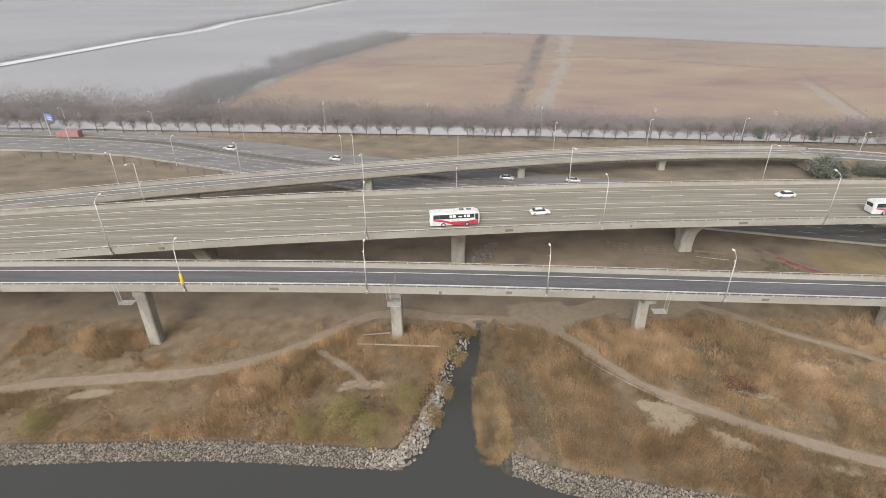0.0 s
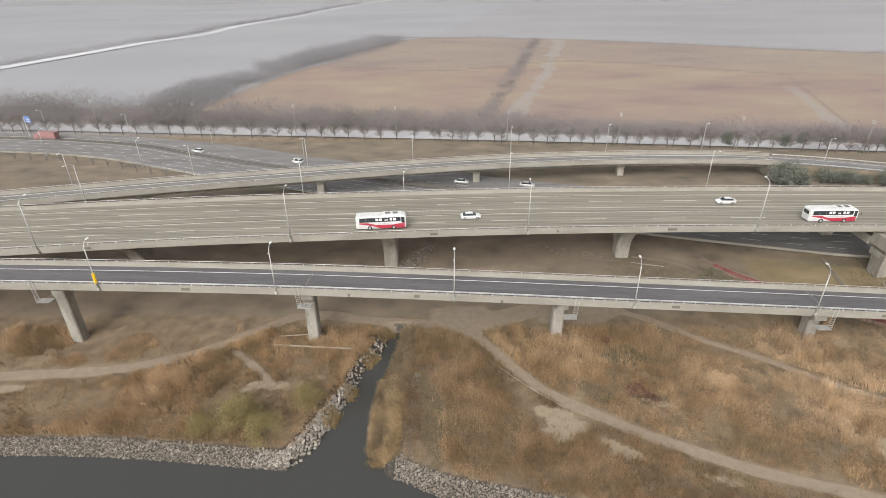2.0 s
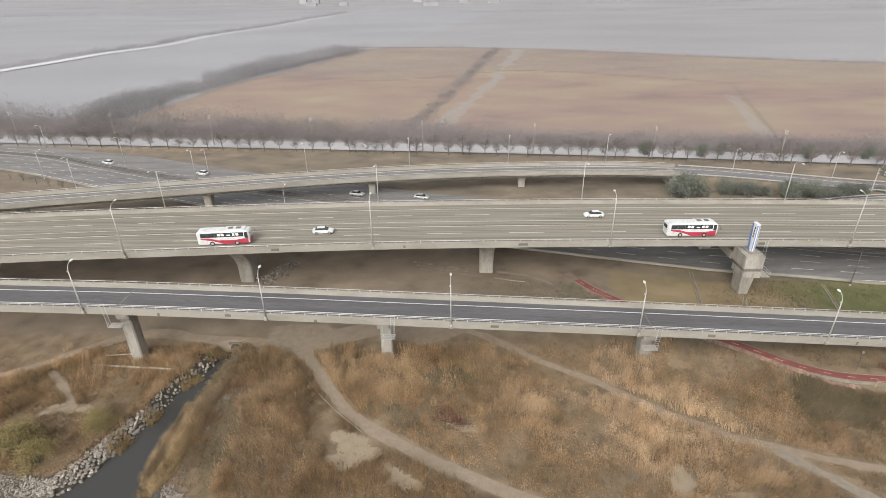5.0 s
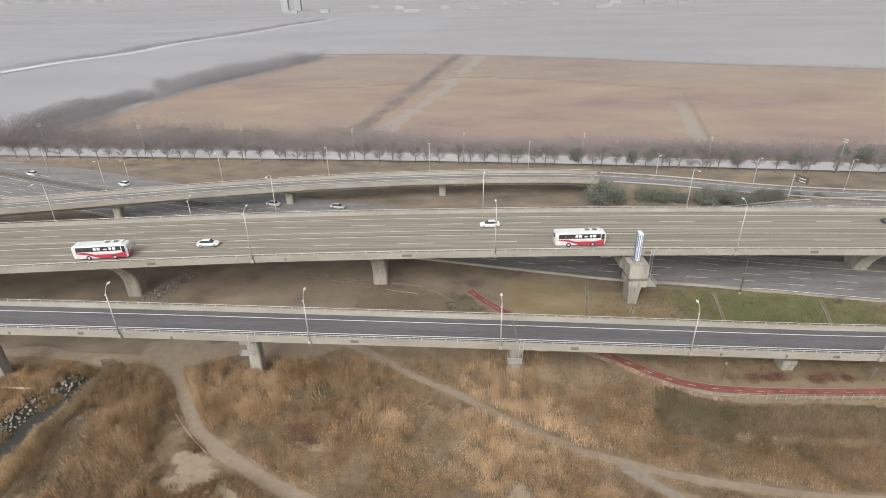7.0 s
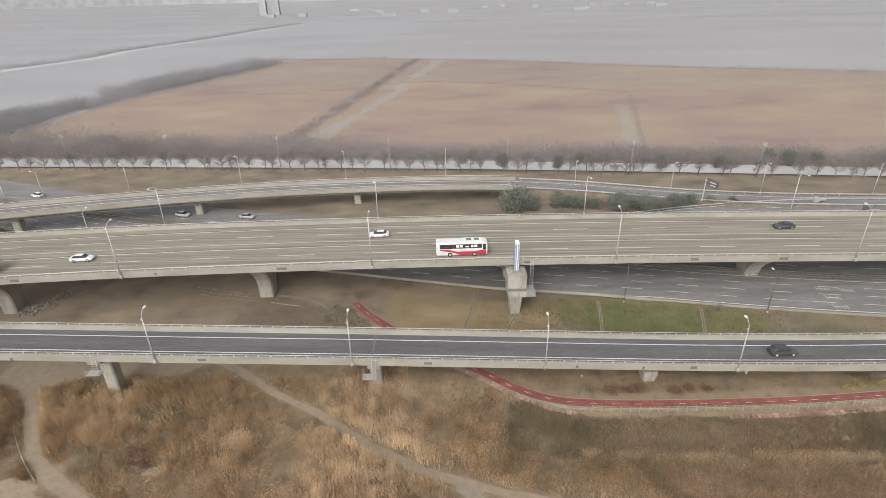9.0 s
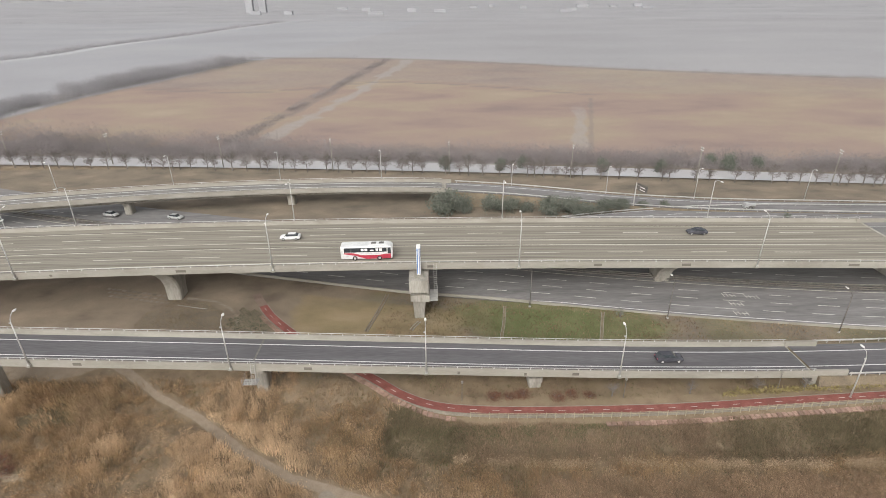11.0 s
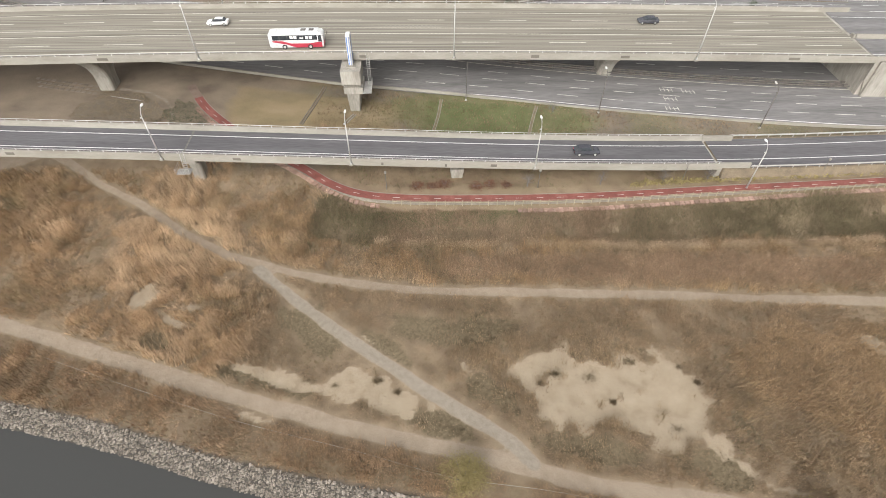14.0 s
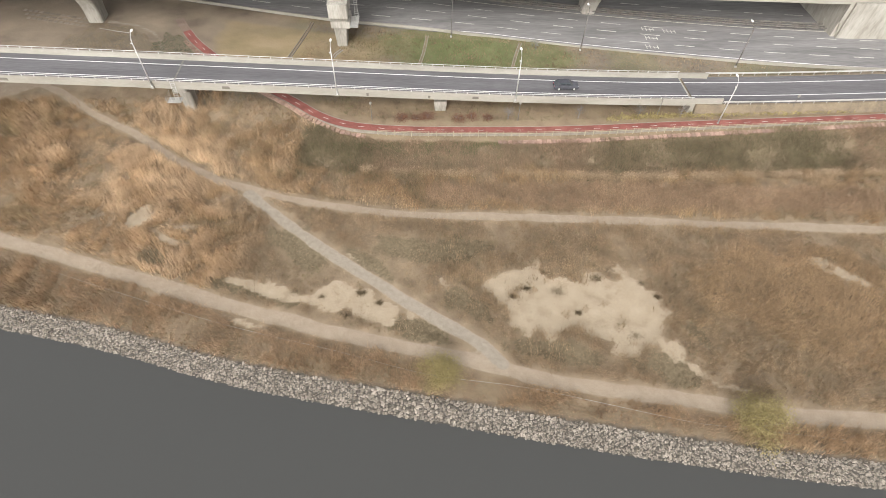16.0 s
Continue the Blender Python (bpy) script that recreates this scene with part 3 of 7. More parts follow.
    col = over(col, ramp(noise_of(0.8, 6), [(0.25, (0.24, 0.192, 0.142)), (0.5, (0.27, 0.217, 0.162)), (0.75, (0.30, 0.245, 0.186))]), "bare_path", small, 0.2, 0.1)
    col = over(col, ramp(noise_of(1.3, 7), [(0.3, (0.225, 0.191, 0.15)), (0.7, (0.275, 0.239, 0.193))]), "gravel", small, 0.25, 0.12)
    # near-black ground: the shade in the gaps between stones, as colour
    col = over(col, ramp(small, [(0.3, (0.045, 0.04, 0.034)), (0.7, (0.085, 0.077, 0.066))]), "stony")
    hs = n.new("ShaderNodeHueSaturation")
    mr = n.new("ShaderNodeMapRange")
    mr.inputs["From Min"].default_value, mr.inputs["From Max"].default_value = 0.3, 0.7
    mr.inputs["To Min"].default_value, mr.inputs["To Max"].default_value = 0.84, 1.15
    ln.new(grit, mr.inputs["Value"])
    ln.new(mr.outputs[0], hs.inputs["Value"])
    ln.new(col, hs.inputs["Color"])
    ln.new(hs.outputs[0], b.inputs["Base Color"])
    bp = n.new("ShaderNodeBump")
    bp.inputs["Distance"].default_value = 0.12
    calm_at = n.new("ShaderNodeAttribute")
    calm_at.attribute_name = "far_field"
    relief = n.new("ShaderNodeMapRange")
    relief.inputs["To Min"].default_value, relief.inputs["To Max"].default_value = 0.45, 0.0
    ln.new(calm_at.outputs["Fac"], relief.inputs["Value"])
    ln.new(relief.outputs[0], bp.inputs["Strength"])
    ln.new(small, bp.inputs["Height"])
    ln.new(bp.outputs[0], b.inputs["Normal"])
    return m


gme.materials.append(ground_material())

# river and stream water
wx = np.arange(-500, 701, 30.0)
wv, wf = [], []
for k, x in enumerate(wx):
    wv += [(x, -800, -1.55), (x, 96.5 if -20 < x < 45 else float(bank_top(x)) + 1, -1.55)]
    if k:
        wf.append((2 * k - 2, 2 * k, 2 * k + 1, 2 * k - 1))
tagged(solid("river", wv, wf, river_water), "still dark grey river water with a side stream", "water", kind="structure")

# canal behind the trees by the road
cl = stretch_of(canal_line, lambda x: lie(x, canal_line(x) + 6) + 0.25, -420, 520, 8)
tagged(solid("canal", *band(cl, 1.5, 12, 0.0), canal_sheen), "canal water behind a row of bare trees, whitened for sky reflection", "canal", kind="structure")
far_canal_fn = curve_through([(330, -262), (354, -250), (422, -217), (496, -187), (585, -184), (700, -160), (880, -140), (1300, -60)])
fy = np.arange(335, 1300, 12.0)
fc = np.stack([far_canal_fn(fy), fy, lie(far_canal_fn(fy), fy) + 0.3], 1)
tagged(solid("far_canal", *band(fc, -6, 6, 0.0), far_sheen), "far canal between grey paddies, whitened for sky reflection", "canal", kind="structure")

# ---- the three bridges ----
near_edge = curve_through([(-140, 84.5), (-80, 87.2), (-26, 88.6), (6, 88.9), (38, 88.7), (70, 88.4), (102, 88.2), (134, 87.9), (166, 87.9), (205, 88.6), (260, 91.0), (340, 96)])
near_z = curve_through([(-140, 16.0), (-80, 15.0), (-26, 13.75), (6, 12.9), (38, 11.85), (70, 10.6), (102, 9.3), (134, 7.95), (166, 6.5), (192, 5.55), (205, 5.25), (240, 5.0), (340, 5.0)])
main_edge = curve_through([(-150, 72), (-90, 91.5), (-46, 99.8), (-20, 103.6), (14, 107.2), (50, 110.6), (86, 112.6), (122, 113.7), (160, 113.9), (200, 113.4), (237, 112.4), (300, 110), (400, 105)])
main_z = lambda x: 14.0 - 0.0085 * (np.asarray(x, float) - 103)
loop_far = curve_through([(-150, 119), (-110, 130), (-83, 138.6), (-43, 150.5), (-13, 158.3), (25, 168), (56, 174.4), (87, 178.4), (119, 179.8), (140, 180.0), (161, 179.0), (190, 175.0), (217, 172.0), (260, 168.3), (340, 163)])
loop_edge = curve_through([(x, float(loop_far(x)) - 8.6) for x in (-150, -110, -83, -43, -13, 25, 56, 87, 119, 140, 161, 190, 217, 260, 340)])
loop_z = curve_through([(-150, 12.8), (-83, 12.0), (0, 11.2), (88, 10.3), (130, 9.8), (150, 8.8), (175, 7.2), (200, 5.9), (217, 5.4), (260, 5.15), (340, 5.1)])


def post_mesh():
    bm = bmesh.new()
    box(bm, -0.05, 0.05, -0.05, 0.05, 0, 0.34, 0.012)
    box(bm, -0.09, 0.09, -0.09, 0.09, 0, 0.03)
    me = bpy.data.meshes.new("rail_post")
    bm.to_mesh(me)
    bm.free()
    me.materials.append(steel)
    return me


rail_post = post_mesh()


def parapet_profile(u, side, top=0.95, foot=-0.45):
    """A concrete parapet: upright outside, stepped inside. side: +1 the road lies at larger u."""
    p = [(0, foot), (0, top), (0.24, top), (0.28, 0.35), (0.42, 0.12), (0.42, 0.0), (0.42, foot + 0.2), (0.25, foot)]
    p = [(u + side * a, b) for a, b in p]
    return p if side < 0 else list(reversed(p))


def bridge(name, label, edge, z, x0, x1, width, top_mat, girder, lines, dashes, rails=True, step=2.5, spread=None):
    root = thing(name, label, "bridge")
    line = stretch_of(edge, z, x0, x1, step)
    slab = [(0.05, -0.40), (0.05, -0.02), (width - 0.05, -0.02), (width - 0.05, -0.40), (width - 1.6, -0.55), (1.6, -0.55)]
    solid("deck_slab", *sweep(line, list(reversed(slab))), concrete, root)
    solid("road_surface", *band(line, 0.42, width - 0.42, 0.006), top_mat, root)
    a, b, depth = girder
    box_girder = [(a, -0.54), (a + 0.5, -0.54 - depth), (b - 0.5, -0.54 - depth), (b, -0.54)]
    solid("box_girder", *sweep(line, box_girder), concrete_old, root, "weathered concrete box girder")
    solid("parapet", *sweep(line, parapet_profile(0, 1)), concrete, root)
    solid("parapet", *sweep(line, parapet_profile(width, -1)), concrete, root)
    for u0, u1, material in lines:
        solid("lane_line", *band(line, u0, u1, 0.011), material, root)
    for u, w, start, cycle, length, material in dashes:
        s = start
        while s < x1 - length:
            if s > x0:
                d = stretch_of(edge, z, s, s + length, 2.6)
                solid("lane_dash", *band(d, u - w / 2, u + w / 2, 0.011), material, root)
            s += cycle
    if rails:
        for u in (0.12, width - 0.12):
            pr = [(u + 0.05 * math.cos(k * math.pi / 3), 1.29 + 0.05 * math.sin(k * math.pi / 3)) for k in range(6)]
            solid("handrail", *sweep(line, pr), steel, root)
            xs = np.arange(max(x0, -70) + 1, min(x1, 250), spread or 2.0)
            for x in xs:
                d = float(edge(x + 0.5) - edge(x - 0.5))
                k = 1 / math.hypot(1, d)
                shared("rail_post", rail_post, root, Matrix.Translation((x - d * k * u, float(edge(x)) + k * u, float(z(x)) + 0.95)))
    return root


ramp = bridge("ramp_bridge", "single-lane concrete ramp bridge with dark asphalt and steel rails", near_edge, near_z, -140, 199.3, 8.6, asphalt_dark,
              (2.0, 6.6, 1.35), [(2.34, 2.52, paint_white), (1.5, 1.62, tar), (6.53, 6.71, paint_white)], [])
main = bridge("main_bridge", "wide four-lane concrete bridge with pale worn pavement", main_edge, main_z, -150, 238, 23.4, pave,
              (4.0, 19.4, 2.1), [(2.76, 3.0, paint_cream), (10.08, 10.32, paint_cream), (10.38, 10.7, tar), (12.78, 12.96, paint_cream), (20.3, 20.52, paint_cream),
               (2.3, 2.6, tar), (0.8, 1.0, tar), (4.0, 4.12, tar), (5.3, 5.4, tar), (7.7, 7.82, tar), (9.0, 9.1, tar), (15.0, 15.12, tar), (18.3, 18.42, tar), (20.6, 20.9, tar), (13.9, 14.0, tar)],
              [(6.45, 0.22, 11.1 - 17.95 * 9, 17.95, 7.7, paint_cream), (16.7, 0.22, -0.3 - 17.95 * 8, 17.95, 8.0, paint_cream)], spread=2.6)
loop = bridge("loop_ramp_bridge", "curved concrete loop ramp bridge on single columns", loop_edge, loop_z, -150, 138, 8.6, surface("loop_asphalt", [(0.165, 0.16, 0.15), (0.225, 0.216, 0.203)], 0.9, 0.4, 4, 0.05, stretch=(0.1, 1, 1)),
              (2.0, 6.6, 1.4), [(1.66, 1.92, paint_white), (6.76, 7.02, paint_white), (0.7, 1.1, tar), (2.9, 3.15, tar), (4.5, 4.75, tar), (5.6, 5.75, tar), (7.5, 7.8, tar)], [], spread=3.2)

# hatched strips between the carriageways of the main bridge
for x_start, x_end in ((30, 45), (138, 149), (-46, -30), (232, 237)):
    x = x_start
    while x < x_end:
        u = 13.4
        v = [(x, float(main_edge(x)) + u, 0), (x + 0.35, float(main_edge(x)) + u, 0), (x + 1.15, float(main_edge(x)) + u + 0.8, 0), (x + 0.8, float(main_edge(x)) + u + 0.8, 0)]
        solid("hatch_mark", [(a, b, float(main_z(a)) + 0.012) for a, b, c in v], [(0, 1, 2, 3)], concrete, main)
        x += 0.95


def expansion_joint(root, edge, z, x, width):
    line = stretch_of(edge, z, x - 0.16, x + 0.16, 0.16)
    solid("expansion_joint", *band(line, 0.42, width - 0.42, 0.016), steel_dark, root, "dark steel expansion joint")


for x in (10.8, 105.2):
    expansion_joint(ramp, near_edge, near_z, x, 8.6)


def slot(root, edge, z, xs, face_u=-0.012):
    """Dark drain slots and stains on the outer parapet face."""
    for x, w, top in xs:
        line = stretch_of(edge, z, x, x + w, max(w / 2, 0.2))
        solid("drain_stain", *sweep(line, [(face_u, top - 0.55), (face_u, top), (0.0, top), (0.0, top - 0.55)]), tar, root)


slot(ramp, near_edge, near_z, [(-11, 1.6, 0.5), (19, 0.5, 0.2), (31, 1.0, 0.5), (46.5, 0.5, 0.1), (77, 1.4, 0.5), (114, 1.3, 0.5), (139, 0.4, 0.3), (150, 0.4, 0.3), (158, 1.1, 0.5)])
slot(main, main_edge, main_z, [(-36, 1.2, 0.4), (33, 1.6, 0.5), (60, 0.5, 0.4), (84, 2.0, 0.5), (134, 1.4, 0.5), (168, 1.6, 0.5), (186, 1.8, 0.5), (220, 2.2, 0.5)])


# ---- piers ----
def near_pier(x, front):
    """An upright column with chamfered corners under a spreading head."""
    zt = float(near_z(x)) - 1.9
    zb = land_at(x, 93) - 0.4
    ye = float(near_edge(x))
    bm = bmesh.new()
    rings = []
    back = front + 2.3
    for zz, hx, y0, y1 in ((zb, 1.08, front, back), (zt - 2.4, 1.05, front, back), (zt - 1.5, 1.08, front - 0.1, back + 0.3), (zt - 0.8, 1.2, min(front - 0.3, 2.0), max(back + 0.6, 6.9)), (zt, 1.2, min(front - 0.3, 2.0), max(back + 0.6, 6.9))):
        c = 0.22
        rings.append([bm.verts.new((x + a, ye + b, zz)) for a, b in ((-hx + c, y0), (hx - c, y0), (hx, y0 + c), (hx, y1 - c), (hx - c, y1), (-hx + c, y1), (-hx, y1 - c), (-hx, y0 + c))])
    for a, b in zip(rings[:-1], rings[1:]):
        for k in range(8):
            bm.faces.new((a[k], a[(k + 1) % 8], b[(k + 1) % 8], b[k]))
    bm.faces.new(list(reversed(rings[0])))
    bm.faces.new(rings[-1])
    part("pier", bm, concrete_old, ramp)
    for u in (2.6, 5.6):
        bm = bmesh.new()
        box(bm, x - 0.4, x + 0.4, ye + u, ye + u + 0.7, zt, zt + 0.25, 0.02)
        part("bearing", bm, steel_dark, ramp)


for x, front in ((-84, 2.2), (-35.6, 2.3), (10.9, 2.6), (58.1, 4.4), (105.4, 3.3), (152.3, 1.6)):
    near_pier(x, front)


def access_stair(root, x, y, z, side):
    """A steel ladder with a caged platform hung at a pier head."""
    s = side
    bm = bmesh.new()
    for dx in (0, 0.7):
        tube(bm, [(x + s * dx, y - 0.35, z + 1.9), (x + s * (dx + 0.35), y - 0.45, z - 2.8)], [0.04], 5)
    for k in range(12):
        t = k / 11
        tube(bm, [(x + s * 0.35 * t, y - 0.4, z + 1.8 - 4.5 * t), (x + s * (0.7 + 0.35 * t), y - 0.4, z + 1.8 - 4.5 * t)], [0.03], 4)
    part("access_ladder", bm, steel, root, "galvanised steel access ladder")
    bm = bmesh.new()
    for zz in (-2.8, -2.3, -1.8):
        tube(bm, [(x + s * 0.3, y - 0.6, z + zz), (x + s * 2.6, y - 0.6, z + zz), (x + s * 2.6, y + 1.6, z + zz)], [0.035], 4)
    for k in range(6):
        tube(bm, [(x + s * (0.3 + 0.46 * k), y - 0.6, z - 2.8), (x + s * (0.3 + 0.46 * k), y - 0.6, z - 1.8)], [0.03], 4)
    box(bm, min(x + s * 0.2, x + s * 2.6), max(x + s * 0.2, x + s * 2.6), y - 0.6, y + 1.0, z - 2.86, z - 2.8)
    part("inspection_platform", bm, steel, root, "galvanised inspection platform with rails")


for x, s in ((-38.2, 1), (9.4, 1), (60.6, -1), (106.2, -1)):
    access_stair(ramp, x, float(near_edge(x)) + 0.2, float(near_z(x)) - 0.2, s)


def hammer_pier(root, edge, z, x, low0, low1, top0, top1, half, drop, flare):
    """A wall pier that spreads in a curve to carry the deck."""
    zt = float(z(x)) - drop
    zb = land_at(x, float(edge(x)) + (low0 + low1) / 2) - 0.4
    ye = float(edge(x))
    prof = []
    for k in range(9):
        t = k / 8
        prof.append((low0 - (low0 - top0) * t ** 2.2, zb + (zt - flare - zb) + flare * t))
    left = [(low0, zb)] + prof
    right = [(low1, zb)] + [(low1 + (top1 - low1) * (k / 8) ** 2.2, zt - flare + flare * k / 8) for k in range(9)]
    ring = left + list(reversed(right))
    bm = bmesh.new()
    c = 0.3
    loops = []
    for xx, inset in ((x - half, c), (x - half + c, 0), (x + half - c, 0), (x + half, c)):
        mid = (low0 + low1) / 2
        loops.append([bm.verts.new((xx, ye + u + (inset if u < mid else -inset), w)) for u, w in ring])
    m = len(ring)
    for a, b in zip(loops[:-1], loops[1:]):
        for k in range(m):
            bm.faces.new((a[k], a[(k + 1) % m], b[(k + 1) % m], b[k]))
    bm.faces.new(list(reversed(loops[0])))
    bm.faces.new(loops[-1])
    part("pier", bm, concrete_old, root)


for x in (-87, -32, 23.4, 77.9, 186.5):
    hammer_pier(main, main_edge, main_z, x, 8.2, 11.8, 4.2, 18.8, 1.6, 2.62, 6.5)
for x in (-95, -48, -1.7, 44.9, 91.5):
    hammer_pier(loop, loop_edge, loop_z, x, 3.0, 5.6, 2.2, 6.4, 1.1, 1.92, 1.6)


def sign_pier():
    """The broad stepped pier whose head stands out beyond the main bridge."""
    ye = float(main_edge(131.6))
    bm = bmesh.new()
    rings = []
    for zz, x0, x1, y0, y1 in ((2.6, 131.2, 133.2, -2.2, 1.2), (7.5, 130.9, 133.6, -2.6, 1.2), (7.55, 130.5, 134.4, -3.2, 1.6), (8.9, 130.5, 134.4, -3.2, 1.6), (8.95, 130.8, 133.9, -3.0, 1.6), (9.6, 130.4, 134.1, -3.4, 2.0), (9.8, 130.3, 134.2, -3.5, 2.2), (12.6, 130.3, 134.2, -3.5, 2.2)):
        rings.append([bm.verts.new((a, ye + b, zz)) for a, b in ((x0, y0), (x1, y0), (x1, y1), (x0, y1))])
    for a, b in zip(rings[:-1], rings[1:]):
        for k in range(4):
            bm.faces.new((a[k], a[(k + 1) % 4], b[(k + 1) % 4], b[k]))
    bm.faces.new(list(reversed(rings[0])))
    bm.faces.new(rings[-1])
    bmesh.ops.bevel(bm, geom=[e for e in bm.edges if abs(e.verts[0].co.z - e.verts[1].co.z) > 0.5], offset=0.18, segments=1, affect="EDGES")
    part("pier_head", bm, concrete_old, main, "stepped stained concrete pier head")
    bm = bmesh.new()
    box(bm, 130.2, 133.6, ye + 2.3, ye + 20, 9.2, 11.15, 0.1)
    part("cross_beam", bm, concrete_old, main)
    bm = bmesh.new()
    box(bm, 130.5, 133.3, ye + 17, ye + 19.5, 3.0, 9.15, 0.15)
    part("pier", bm, concrete_old, main)
    bm = bmesh.new()
    for zz in (8.0, 8.5, 9.0):
        tube(bm, [(134.7, ye - 3.6, zz), (136.0, ye - 3.6, zz), (136.0, ye + 1.0, zz)], [0.04], 4)
    for b in (-3.6, -2.1, -0.5, 1.0):
        tube(bm, [(136.0, ye + b, 8.0), (136.0, ye + b, 9.0)], [0.035], 4)
    box(bm, 134.35, 136.05, ye - 3.6, ye + 1.0, 7.92, 8.0)
    part("inspection_platform", bm, steel, main, "galvanised inspection platform with rails")
    bm = bmesh.new()
    for dx in (0, 0.6):
        tube(bm, [(135.3 + dx, ye - 0.1, 14.6), (135.3 + dx, ye - 0.4, 8.0)], [0.04], 5)
    for k in range(14):
        tube(bm, [(135.3, ye - 0.2, 8.3 + 0.45 * k), (135.9, ye - 0.2, 8.3 + 0.45 * k)], [0.03], 4)
    part("access_ladder", bm, steel, main, "galvanised steel access ladder")


sign_pier()


def totem_sign():
    ye = float(main_edge(131.6))
    root = thing("totem_sign", "tall white and blue boundary sign on a concrete pier head", "sign", Matrix.Translation((132.3, ye - 0.6, 12.6)))
    bm = bmesh.new()
    box(bm, -0.9, 0.9, -1.5, 1.5, 0, 0.25, 0.04)
    part("plinth", bm, concrete, root)
    bm = bmesh.new()
    box(bm, -0.40, 0.40, -0.85, 0.85, 0.25, 6.3, 0.06)
    part("panel", bm, lamp_white, root, "white sign panel")
    for x0, x1 in ((-0.42, -0.405), (0.405, 0.42)):
        bm = bmesh.new()
        f = [bm.verts.new((x0 if x0 < 0 else x1, y, z)) for y, z in ((-0.2, 0.3), (0.8, 0.3), (0.8, 6.2), (0.35, 6.2), (0.1, 3.0))]
        bm.faces.new(f if x0 > 0 else list(reversed(f)))
        part("blue_sweep", bm, sign_blue, root, "blue curved stripe")
        for k in range(4):
            bm = bmesh.new()
            box(bm, x0, x1, -0.62, -0.22, 3.3 + 0.62 * k, 3.75 + 0.62 * k)
            part("letter_bar", bm, sign_dark, root)
    for x0, x1, mat in ((-0.34, -0.12, sign_blue), (0.06, 0.3, sign_mid)):
        bm = bmesh.new()
        box(bm, x0, x1, -0.875, -0.855, 0.4, 6.1)
        part("edge_stripe", bm, mat, root, "blue edge stripe")


totem_sign()

# the end of the ramp bridge and of the main bridge
def abutment(root, edge, z, x, width, depth, run):
    ye, zt = float(edge(x)), float(z(x))
    bm = bmesh.new()
    v = [bm.verts.new(p) for p in ((x - 0.2, ye + 0.3, zt - depth), (x + 1.2, ye + 0.3, zt - depth), (x + 1.2, ye + 0.3, zt - 0.05), (x - 0.2, ye + 0.3, zt - 0.6),
                                   (x - 0.2, ye + width - 0.3, zt - depth), (x + 1.2, ye + width - 0.3, zt - depth), (x + 1.2, ye + width - 0.3, zt - 0.05), (x - 0.2, ye + width - 0.3, zt - 0.6))]
    for f in ((0, 1, 2, 3), (7, 6, 5, 4), (0, 3, 7, 4), (1, 5, 6, 2), (3, 2, 6, 7), (0, 4, 5, 1)):
        bm.faces.new([v[k] for k in f])
    part("abutment_wall", bm, concrete_old, root)
    for u in (0.0, width - 0.42):
        bm = bmesh.new()
        prof = [(x - 0.2, zt + 0.95), (x + run, zt + 0.95), (x + run, zt - 0.5), (x + 1.2, zt - depth), (x - 0.2, zt - depth * 0.5)]
        a = [bm.verts.new((p, ye + u, q)) for p, q in prof]
        b = [bm.verts.new((p, ye + u + 0.42, q)) for p, q in prof]
        bm.faces.new(a)
        bm.faces.new(list(reversed(b)))
        for k in range(5):
            bm.faces.new((a[k], b[k], b[(k + 1) % 5], a[(k + 1) % 5]))
        part("wing_wall", bm, concrete, root)


abutment(ramp, near_edge, near_z, 199.35, 8.6, 2.6, 5.6)
abutment(main, main_edge, main_z, 238.05, 23.4, 8.5, 7)
abutment(loop, loop_edge, loop_z, 138.05, 8.6, 4.5, 3)


# ---- roads on the ground ----
def approach(name, label, edge, z, x0, x1, width, material, lines, fall, bank=None):
    """A road on its own bank beyond a bridge."""
    root = thing(name, label, "road", kind="structure")
    line = stretch_of(edge, z, x0, x1, 4)
    solid("embankment", *sweep(line, [(-fall, -9.0), (width + fall, -9.0), (width + 0.4, -0.04), (-0.4, -0.04)]), bank or earth, root)
    solid("road_surface", *band(line, 0, width, 0.006), material, root)
    for u0, u1, mat in lines:
        solid("lane_line", *band(line, u0, u1, 0.012), mat, root)
    return root


earth = surface("embankment_earth", [(0.15, 0.12, 0.085), (0.22, 0.175, 0.12)], 0.95, 0.4, 5, 0.2)
approach("ramp_road", "dark asphalt ramp road running on from the bridge", near_edge, near_z, 199.95, 340, 8.6, asphalt_dark, [(2.35, 2.52, paint_white), (6.55, 6.72, paint_white)], 2.5)
approach("main_road", "grey asphalt road beyond the bridge end", main_edge, main_z, 238.75, 400, 23.4, asphalt_road,
         [(2.75, 2.93, paint_white), (10.1, 10.3, paint_cream), (20.3, 20.48, paint_white)], 0.5, concrete_old)
approach("loop_road", "pale asphalt slip road on a low bank", loop_edge, loop_z, 139.3, 340, 8.6, asphalt_road, [(1.7, 1.88, paint_white), (6.8, 6.98, paint_white)], 4)

barrier = thing("median_barrier", "pale concrete median barrier between the carriageways", "barrier")
solid("wall", *sweep(stretch_of(main_edge, main_z, 238.9, 330, 4), [(9.9, 0.0), (9.95, 0.3), (10.15, 0.85), (10.45, 0.85), (10.65, 0.3), (10.7, 0.0)]), concrete, barrier)
bm = bmesh.new()
box(bm, 238.3, 238.88, float(main_edge(238.6)) + 9.8, float(main_edge(238.6)) + 10.8, float(main_z(238.6)), float(main_z(238.6)) + 0.9, 0.05)
part("end_block", bm, concrete, barrier)

